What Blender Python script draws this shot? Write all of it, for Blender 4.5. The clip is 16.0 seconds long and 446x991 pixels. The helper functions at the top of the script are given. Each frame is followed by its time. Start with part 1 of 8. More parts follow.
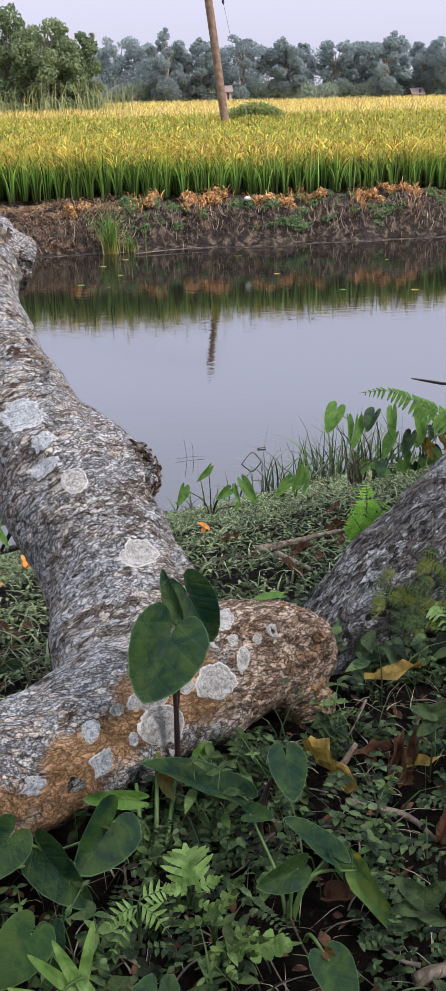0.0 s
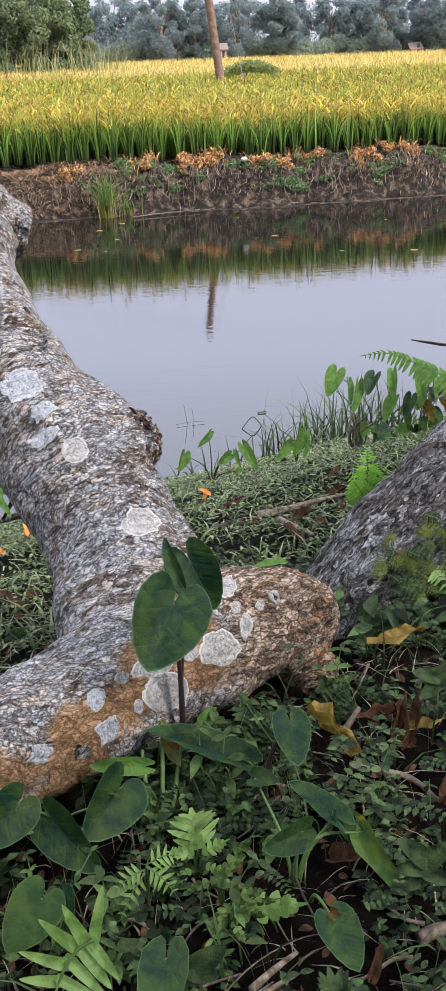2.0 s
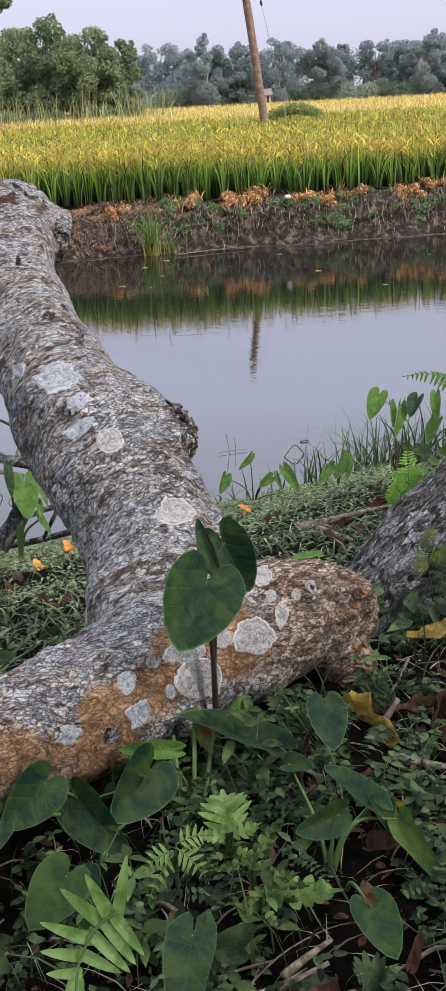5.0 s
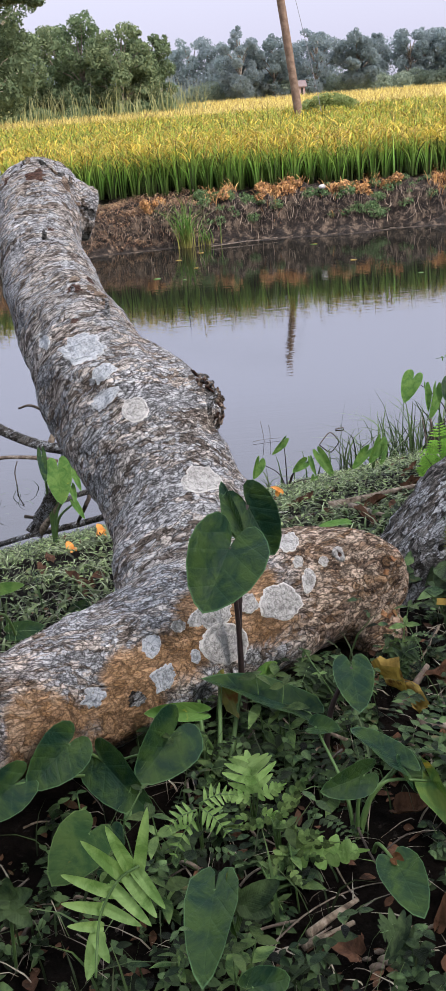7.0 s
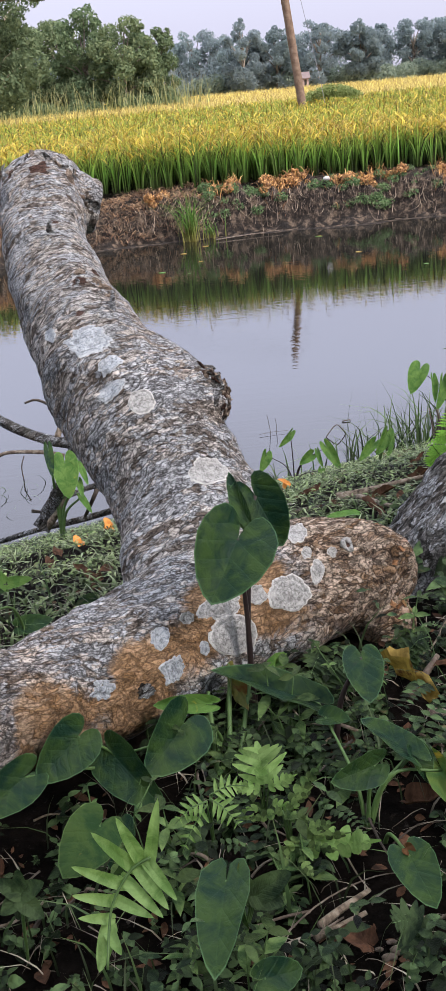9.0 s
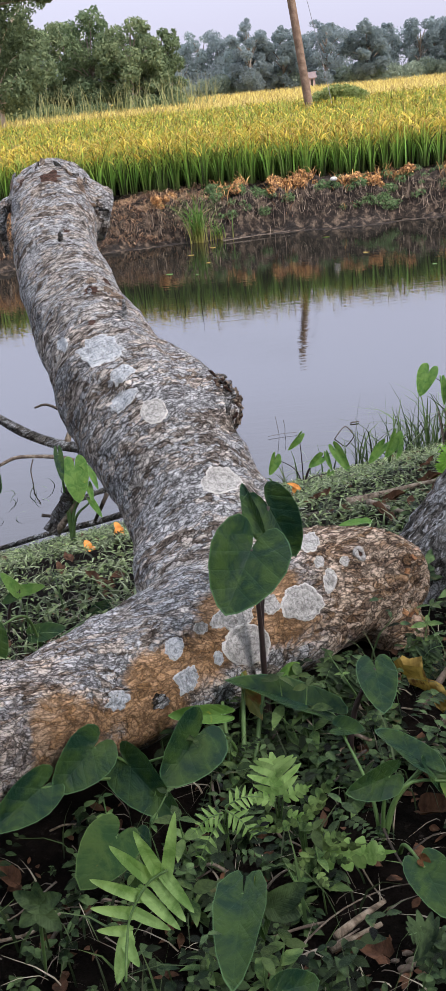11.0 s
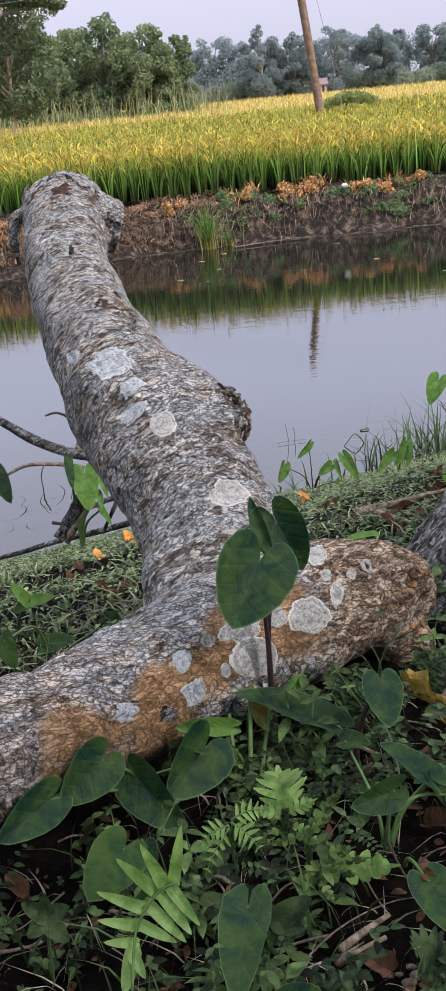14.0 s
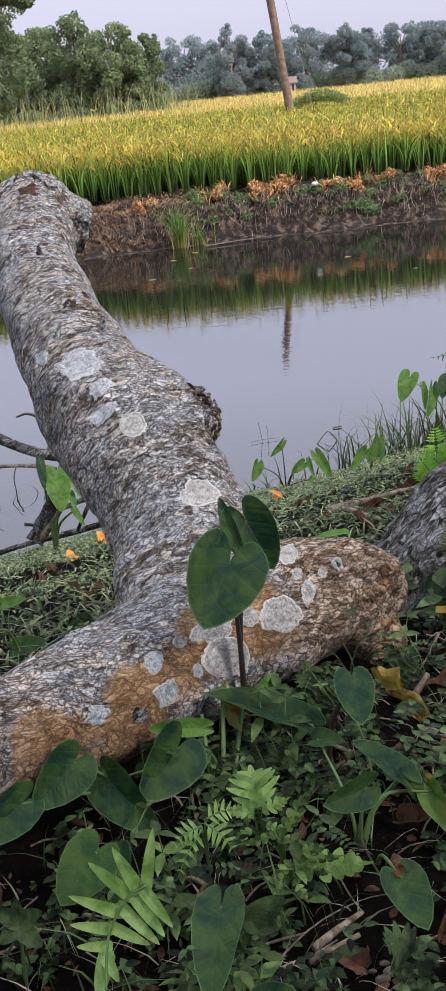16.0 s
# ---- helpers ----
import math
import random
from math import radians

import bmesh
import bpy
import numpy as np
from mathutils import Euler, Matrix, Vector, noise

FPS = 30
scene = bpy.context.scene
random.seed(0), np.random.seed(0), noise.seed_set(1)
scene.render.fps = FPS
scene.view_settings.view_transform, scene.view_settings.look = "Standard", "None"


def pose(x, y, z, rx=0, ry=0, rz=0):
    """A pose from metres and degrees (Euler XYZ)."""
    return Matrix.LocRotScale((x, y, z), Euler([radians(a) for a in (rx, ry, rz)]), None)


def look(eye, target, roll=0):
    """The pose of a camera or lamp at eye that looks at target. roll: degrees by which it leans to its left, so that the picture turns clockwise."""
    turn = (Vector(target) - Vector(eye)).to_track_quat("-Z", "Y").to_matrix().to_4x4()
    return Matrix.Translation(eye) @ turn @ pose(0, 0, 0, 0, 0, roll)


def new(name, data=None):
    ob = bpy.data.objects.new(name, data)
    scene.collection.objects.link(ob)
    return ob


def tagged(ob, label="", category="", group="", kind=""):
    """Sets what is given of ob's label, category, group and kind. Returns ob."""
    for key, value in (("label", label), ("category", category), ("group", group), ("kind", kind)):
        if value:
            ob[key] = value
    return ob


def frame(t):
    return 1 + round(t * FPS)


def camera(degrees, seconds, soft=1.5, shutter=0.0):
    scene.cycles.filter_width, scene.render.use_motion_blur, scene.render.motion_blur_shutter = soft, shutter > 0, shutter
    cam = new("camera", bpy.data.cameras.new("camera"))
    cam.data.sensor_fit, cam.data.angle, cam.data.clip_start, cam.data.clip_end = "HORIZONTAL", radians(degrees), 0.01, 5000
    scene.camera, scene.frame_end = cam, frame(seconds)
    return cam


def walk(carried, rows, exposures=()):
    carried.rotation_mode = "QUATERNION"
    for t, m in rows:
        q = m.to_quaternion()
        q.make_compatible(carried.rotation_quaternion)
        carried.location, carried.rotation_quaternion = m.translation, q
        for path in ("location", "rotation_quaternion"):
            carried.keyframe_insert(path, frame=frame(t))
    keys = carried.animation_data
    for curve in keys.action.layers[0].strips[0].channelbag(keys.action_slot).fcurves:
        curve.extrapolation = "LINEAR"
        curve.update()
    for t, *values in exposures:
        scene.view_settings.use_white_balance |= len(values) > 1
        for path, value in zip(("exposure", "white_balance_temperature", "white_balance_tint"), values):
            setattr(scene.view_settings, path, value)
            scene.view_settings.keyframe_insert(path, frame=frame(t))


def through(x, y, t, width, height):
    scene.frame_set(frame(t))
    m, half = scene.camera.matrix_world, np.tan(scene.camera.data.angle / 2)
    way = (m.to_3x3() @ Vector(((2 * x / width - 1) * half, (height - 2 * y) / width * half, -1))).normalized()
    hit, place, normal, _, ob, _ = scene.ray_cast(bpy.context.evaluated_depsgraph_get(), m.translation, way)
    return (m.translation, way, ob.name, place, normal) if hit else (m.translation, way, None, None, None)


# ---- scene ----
cam = camera(25.59, 16.0, soft=0.6)
PATH = [
    (0.0, (-0.0292, 0.017, 1.1255), (0.1782, 1.8549, 0.3644), -1.27),
    (0.5, (-0.028, 0.0254, 1.1213), (0.1767, 1.8429, 0.3123), -1.4),
    (1.0, (-0.02, 0.0344, 1.1146), (0.1818, 1.8205, 0.2376), -1.71),
    (1.5, (-0.0214, 0.0329, 1.1186), (0.1818, 1.8193, 0.2426), -1.94),
    (2.0, (-0.029, 0.0186, 1.1315), (0.171, 1.8283, 0.3038), -2.13),
    (2.5, (-0.026, 0.0, 1.1296), (0.1667, 1.8454, 0.383), -2.18),
    (3.0, (-0.025, 0.0034, 1.092), (0.1337, 1.8538, 0.3498), -2.39),
    (3.5, (-0.0239, 0.0106, 1.0691), (0.1108, 1.862, 0.3247), -2.71),
    (6.0, (-0.0093, 0.0055, 0.9951), (0.0832, 1.8557, 0.2413), -3.6),
    (6.5, (-0.003, 0.004, 0.978), (0.051, 1.8552, 0.2228), -4.17),
    (7.0, (0.0002, 0.0019, 0.9761), (0.0407, 1.853, 0.2198), -4.45),
    (7.5, (0.0008, 0.0025, 0.9743), (0.0372, 1.8526, 0.2154), -4.66),
    (8.0, (0.0053, 0.002, 0.9723), (0.0388, 1.8505, 0.2094), -4.8),
    (8.5, (0.0029, 0.0, 0.9758), (0.0345, 1.8481, 0.2118), -4.96),
    (9.0, (-0.0015, 0.006, 0.9698), (0.0241, 1.853, 0.203), -5.12),
    (11.5, (-0.009, 0.0057, 0.9926), (-0.001, 1.854, 0.2286), -5.49),
    (12.0, (-0.0037, 0.0037, 0.9947), (0.0015, 1.8525, 0.2319), -5.48),
    (12.5, (0.0, -0.0, 1.0), (-0.0003, 1.8492, 0.2382), -5.5),
    (13.0, (-0.0011, -0.001, 1.0026), (-0.0064, 1.8492, 0.2433), -5.52),
    (13.5, (-0.0055, -0.0, 1.0032), (-0.0168, 1.8516, 0.2473), -5.58),
    (14.0, (-0.004, -0.0031, 1.0076), (-0.0133, 1.8495, 0.254), -5.51),
    (14.5, (-0.0003, -0.0021, 1.0043), (-0.0053, 1.8498, 0.2491), -5.47),
    (15.0, (0.0046, -0.003, 1.0076), (0.0153, 1.8485, 0.2514), -5.48),
    (15.5, (0.0054, -0.0021, 1.0089), (0.0373, 1.8478, 0.2494), -5.57),
    (16.0, (0.0042, -0.001, 1.008), (0.0455, 1.8483, 0.2476), -5.63),
]
walk(cam, [(t, look(eye, target, roll)) for t, eye, target, roll in PATH],
     [(0.0, 0.25, 6150, 14), (0.5, 0.24, 6150, 14), (1.0, 0.40, 6150, 14), (1.5, 0.46, 6150, 14), (2.0, 0.46, 6150, 14), (2.5, 0.30, 6150, 14), (3.0, 0.20, 6150, 14), (3.5, 0.20, 6150, 14), (6.0, 0.22, 6150, 14), (7.0, 0.30, 6150, 14), (9.0, 0.32, 6150, 14), (11.5, 0.25, 6150, 14), (14.0, 0.20, 6150, 14), (16.0, 0.18, 6150, 14)])

# ---- world, sun ----
SUN_ELEVATION, SUN_TURN = radians(40), radians(128)
sky_world = bpy.data.worlds.new("hazy_sky")
scene.world = sky_world
sky_world.use_nodes = True
_n, _l = sky_world.node_tree.nodes, sky_world.node_tree.links
_sky = _n.new("ShaderNodeTexSky")
_sky.sky_type, _sky.sun_disc = "NISHITA", False
_sky.sun_elevation, _sky.sun_rotation = SUN_ELEVATION, SUN_TURN
_sky.air_density, _sky.dust_density, _sky.ozone_density = 1.0, 4.0, 1.0
_gain = _n.new("ShaderNodeVectorMath")
_gain.operation = "SCALE"
_gain.inputs["Scale"].default_value = 0.10
_haze = _n.new("ShaderNodeMix")
_haze.data_type = "RGBA"
_haze.inputs[0].default_value = 0.86
_co, _up = _n.new("ShaderNodeTexCoord"), _n.new("ShaderNodeSeparateXYZ")
_l.new(_co.outputs["Generated"], _up.inputs[0])
_veil = _n.new("ShaderNodeValToRGB")
for _e, (_p, _c) in zip([_veil.color_ramp.elements[0], _veil.color_ramp.elements[1], _veil.color_ramp.elements.new(0.10), _veil.color_ramp.elements.new(0.28)],
                        ((0.0, (0.320, 0.312, 0.372)), (1.0, (0.36, 0.38, 0.49)), (0.10, (0.375, 0.370, 0.432)), (0.28, (0.70, 0.72, 0.86)))):
    _e.position, _e.color = _p, (*_c, 1)
_double = _n.new("ShaderNodeVectorMath")
_double.operation = "SCALE"
_double.inputs["Scale"].default_value = 2.0
_l.new(_up.outputs[2], _veil.inputs[0])
_l.new(_veil.outputs[0], _double.inputs[0])
_l.new(_double.outputs[0], _haze.inputs[7])
_l.new(_sky.outputs[0], _gain.inputs[0])
_l.new(_gain.outputs[0], _haze.inputs[6])
_l.new(_haze.outputs[2], _n["Background"].inputs["Color"])
_n["Background"].inputs["Strength"].default_value = 1.0
sun = new("sun", bpy.data.lights.new("sun", "SUN"))
sun.data.energy, sun.data.angle, sun.data.color = 4.8, radians(14), (1.0, 0.91, 0.82)
_sd = Vector((math.sin(SUN_TURN) * math.cos(SUN_ELEVATION), math.cos(SUN_TURN) * math.cos(SUN_ELEVATION), math.sin(SUN_ELEVATION)))
sun.matrix_world = look(_sd * 50, (0, 0, 0))


# ---- materials ----
def material(name, rough=0.8, spec=0.3):
    m = bpy.data.materials.new(name)
    m.use_nodes = True
    b = m.node_tree.nodes["Principled BSDF"]
    b.inputs["Roughness"].default_value = rough
    b.inputs["Specular IOR Level"].default_value = spec
    return m, m.node_tree.nodes, m.node_tree.links, b


def coords(n, l, kind="Object", scale=(1, 1, 1)):
    c, mp = n.new("ShaderNodeTexCoord"), n.new("ShaderNodeMapping")
    mp.inputs["Scale"].default_value = scale
    l.new(c.outputs[kind], mp.inputs["Vector"])
    return mp.outputs[0]


def noise_of(n, l, vec, scale, detail=5, rough=0.6, warp=0.0):
    t = n.new("ShaderNodeTexNoise")
    t.inputs["Scale"].default_value, t.inputs["Detail"].default_value = scale, detail
    t.inputs["Roughness"].default_value, t.inputs["Distortion"].default_value = rough, warp
    l.new(vec, t.inputs["Vector"])
    return t.outputs["Fac"]


def ramp(n, l, fac, *stops):
    r = n.new("ShaderNodeValToRGB")
    while len(r.color_ramp.elements) < len(stops):
        r.color_ramp.elements.new(0.5)
    for e, (p, c) in zip(r.color_ramp.elements, stops):
        e.position, e.color = p, (*c, 1) if len(c) == 3 else c
    l.new(fac, r.inputs[0])
    return r.outputs[0]


def grey(v):
    return (v, v, v)


def mix(n, l, fac, a, b, how="MIX"):
    m = n.new("ShaderNodeMix")
    m.data_type, m.blend_type = "RGBA", how
    for socket, v in ((m.inputs[0], fac), (m.inputs[6], a), (m.inputs[7], b)):
        if isinstance(v, (int, float)):
            socket.default_value = v
        elif isinstance(v, tuple):
            socket.default_value = (*v, 1)
        else:
            l.new(v, socket)
    return m.outputs[2]


def bump(n, l, bsdf, height, strength, distance, before=None):
    b = n.new("ShaderNodeBump")
    b.inputs["Strength"].default_value, b.inputs["Distance"].default_value = strength, distance
    l.new(height, b.inputs["Height"])
    if before is not None:
        l.new(before, b.inputs["Normal"])
    l.new(b.outputs[0], bsdf.inputs["Normal"])
    return b.outputs[0]


def island_random(n):
    return n.new("ShaderNodeNewGeometry").outputs["Random Per Island"]


def object_random(n):
    return n.new("ShaderNodeObjectInfo").outputs["Random"]


def cells_of(n, l, vec, scale, feature="DISTANCE_TO_EDGE", rand=1.0):
    t = n.new("ShaderNodeTexVoronoi")
    t.feature = feature
    t.inputs["Scale"].default_value, t.inputs["Randomness"].default_value = scale, rand
    l.new(vec, t.inputs["Vector"])
    return t.outputs["Distance"] if feature == "DISTANCE_TO_EDGE" else t.outputs["Color"]


def shaken(n, l, vec, scale, amount):
    """The same coordinates pushed about by a noise, so that cells lose their straight edges."""
    t, off, add = n.new("ShaderNodeTexNoise"), n.new("ShaderNodeVectorMath"), n.new("ShaderNodeVectorMath")
    t.inputs["Scale"].default_value, t.inputs["Detail"].default_value = scale, 4
    l.new(vec, t.inputs["Vector"])
    off.operation, add.operation = "MULTIPLY_ADD", "ADD"
    off.inputs[1].default_value, off.inputs[2].default_value = (amount,) * 3, (-amount / 2,) * 3
    l.new(t.outputs["Color"], off.inputs[0])
    l.new(vec, add.inputs[0])
    l.new(off.outputs[0], add.inputs[1])
    return add.outputs[0]


def bark_material(name, pale, mid, dark, tan, crust, tan_amount, fine=1.0, along=(-0.33, 0.8, 0.5), stretch=(1.0, 1.8, 1.8), crust_at=0.53, bared=False, crack_depth=0.74, earthy=(0.80, 0.64, 0.50)):
    """Wrinkled bark: small scales parted by dark wandering cracks, pale crust in blots, and patches where the skin has come off."""
    m, n, l, b = material(name, 0.9, 0.15)
    v = coords(n, l)
    c = n.new("ShaderNodeTexCoord")
    lay = n.new("ShaderNodeMapping")
    lay.vector_type = "TEXTURE"
    axis = Vector(along).normalized()
    lay.inputs["Rotation"].default_value = axis.to_track_quat("X", "Z").to_euler()
    lay.inputs["Scale"].default_value = stretch
    l.new(c.outputs["Object"], lay.inputs["Vector"])
    w = lay.outputs[0]
    bent = shaken(n, l, w, 34 * fine, 0.040 / fine)
    big = noise_of(n, l, v, 9, 9, 0.74, 0.6)
    wide = noise_of(n, l, v, 3.2, 7, 0.66, 0.4)
    tone = noise_of(n, l, bent, 42 * fine, 7, 0.70, 0.8)
    fleck = noise_of(n, l, v, 210 * fine, 3, 0.7, 0.4)
    line_a = noise_of(n, l, w, 40 * fine, 4, 0.6, 1.2)
    line_b = noise_of(n, l, w, 140 * fine, 3, 0.55, 0.9)
    small = cells_of(n, l, bent, 105 * fine)
    one_scale = n.new("ShaderNodeSeparateColor")
    l.new(cells_of(n, l, bent, 105 * fine, "F1"), one_scale.inputs[0])
    crack_a = ramp(n, l, line_a, (0.46, grey(1)), (0.49, grey(0.2)), (0.505, grey(0.2)), (0.535, grey(1)))
    crack_b = ramp(n, l, line_b, (0.45, grey(1)), (0.49, grey(0.4)), (0.51, grey(0.4)), (0.55, grey(1)))
    crack_c = ramp(n, l, small, (0.0, grey(0.15)), (0.07, grey(0.72)), (0.16, grey(1)))
    cracks = mix(n, l, 1.0, mix(n, l, 1.0, crack_a, crack_b, "MULTIPLY"), crack_c, "MULTIPLY")
    level = mix(n, l, 0.3, tone, one_scale.outputs[0])
    col = ramp(n, l, level, (0.37, mid), (0.45, tuple(0.5 * (x + y) for x, y in zip(mid, pale))), (0.53, pale))
    col = mix(n, l, ramp(n, l, wide, (0.42, grey(0)), (0.62, grey(0.75))), col, mix(n, l, 1.0, col, earthy, "MULTIPLY"))
    blot = mix(n, l, 0.12, noise_of(n, l, w, 17, 9, 0.72, 0.7), one_scale.outputs[1])
    crusts = mix(n, l, ramp(n, l, fleck, (0.40, grey(0)), (0.56, grey(1))), tuple(c * 0.70 for c in crust), crust)
    col = mix(n, l, ramp(n, l, blot, (crust_at, grey(0)), (crust_at + 0.025, grey(0.9)), (crust_at + 0.06, grey(0.75))), col, crusts)
    if bared:
        worn = n.new("ShaderNodeAttribute")
        worn.attribute_name = "bared"
        mask = mix(n, l, 0.45, mix(n, l, 0.55, big, tone), worn.outputs["Fac"])
        tans = ramp(n, l, mask, (0.47, grey(0)), (0.51, grey(0.55)), (0.56, grey(0.92)))
    else:
        tans = ramp(n, l, mix(n, l, 0.22, big, tone), (0.60 - tan_amount, grey(0)), (0.64 - tan_amount, grey(0.95)))
    bare = ramp(n, l, tone, (0.36, tuple(c * 0.62 for c in tan)), (0.5, tan), (0.64, tuple(min(1, c * 1.3 + 0.06) for c in tan)))
    col = mix(n, l, tans, col, bare)
    if bared:
        aged = n.new("ShaderNodeAttribute")
        aged.attribute_name = "browned"
        old = ramp(n, l, level, (0.36, (0.17, 0.098, 0.050)), (0.45, (0.36, 0.22, 0.115)), (0.55, (0.64, 0.49, 0.36)))
        col = mix(n, l, ramp(n, l, mix(n, l, 0.5, big, aged.outputs["Fac"]), (0.43, grey(0)), (0.56, grey(0.85))), col, old)
        cracks = mix(n, l, ramp(n, l, tans, (0, grey(0)), (1, grey(0.3))), cracks, (1, 1, 1))
    col = mix(n, l, crack_depth, col, mix(n, l, cracks, dark, (1, 1, 1)), "MULTIPLY")
    pit = ramp(n, l, fleck, (0.32, grey(0.15)), (0.40, grey(1)))
    col = mix(n, l, 0.6, col, pit, "MULTIPLY")
    l.new(col, b.inputs["Base Color"])
    one = bump(n, l, b, cracks, 1.0, 0.006)
    two = bump(n, l, b, tone, 1.0, 0.012, one)
    bump(n, l, b, fleck, 0.7, 0.004, two)
    return m


BARK = bark_material("lichened_bark", (0.68, 0.645, 0.61), (0.175, 0.146, 0.124), (0.026, 0.021, 0.018), (0.43, 0.245, 0.11), (0.62, 0.65, 0.69), 0.115, stretch=(1.0, 2.2, 2.2), crust_at=0.487, bared=True, crack_depth=0.95, earthy=(0.87, 0.75, 0.63))
SCAR = bark_material("dark_bark_scar", (0.15, 0.09, 0.07), (0.055, 0.032, 0.025), (0.15, 0.11, 0.09), (0.10, 0.05, 0.035), (0.2, 0.18, 0.17), 0.1, crust_at=0.68)
BARK_DARK = bark_material("dark_mottled_bark", (0.22, 0.217, 0.212), (0.030, 0.028, 0.025), (0.025, 0.023, 0.02), (0.05, 0.04, 0.03), (0.60, 0.625, 0.66), -0.2, 1.0, (0.8, 0.5, 0.3), (2.6, 1.0, 1.0), 0.51, crack_depth=0.92)


def lichen_material(name, low, high, rim_at, rim_colour):
    """A crusty disc: mottled inside, with a paler raised rim and faint inner rings."""
    m, n, l, b = material(name, 0.95, 0.1)
    v = coords(n, l)
    a, f = noise_of(n, l, v, 95, 5, 0.65, 1.2), noise_of(n, l, v, 230, 3, 0.7)
    edge = cells_of(n, l, shaken(n, l, v, 60, 0.012), 85)
    uv, sep = n.new("ShaderNodeUVMap"), n.new("ShaderNodeSeparateXYZ")
    l.new(uv.outputs[0], sep.inputs[0])
    inner = ramp(n, l, a, (0.34, tuple(c * 0.6 for c in low)), (0.44, low), (0.56, high), (0.66, tuple(c * 0.85 for c in high)))
    inner = mix(n, l, 0.5, inner, ramp(n, l, edge, (0.0, grey(0.35)), (0.10, grey(1))), "MULTIPLY")
    rim = ramp(n, l, sep.outputs[0], (0.60, grey(0)), (0.66, grey(0.35)), (0.72, grey(0)), (0.86, grey(0.1)), (0.90, grey(rim_at)), (0.98, grey(rim_at)))
    col = mix(n, l, rim, inner, rim_colour)
    l.new(mix(n, l, ramp(n, l, f, (0.32, grey(0.6)), (0.42, grey(0))), col, (0.14, 0.12, 0.10)), b.inputs["Base Color"])
    bump(n, l, b, f, 0.9, 0.003, bump(n, l, b, a, 1.0, 0.008))
    return m


LICHEN = lichen_material("pale_lichen", (0.34, 0.335, 0.32), (0.49, 0.483, 0.465), 0.75, (0.70, 0.69, 0.66))
LICHEN_BLUE = lichen_material("blue_grey_lichen", (0.32, 0.345, 0.37), (0.47, 0.50, 0.53), 0.6, (0.60, 0.62, 0.64))


def simple(name, scale, *stops, rough=0.85, relief=0.5, distance=0.01, spec=0.3, vary=0.0, detail=6):
    m, n, l, b = material(name, rough, spec)
    v = coords(n, l)
    a = noise_of(n, l, v, scale, detail, 0.65, 0.3)
    col = ramp(n, l, a, *stops)
    if vary:
        col = mix(n, l, ramp(n, l, object_random(n), (0, grey(0)), (1, grey(vary))), col, mix(n, l, 1.0, col, (0.45, 0.4, 0.3), "MULTIPLY"))
    l.new(col, b.inputs["Base Color"])
    bump(n, l, b, noise_of(n, l, v, scale * 4, 5, 0.7), relief, distance)
    return m


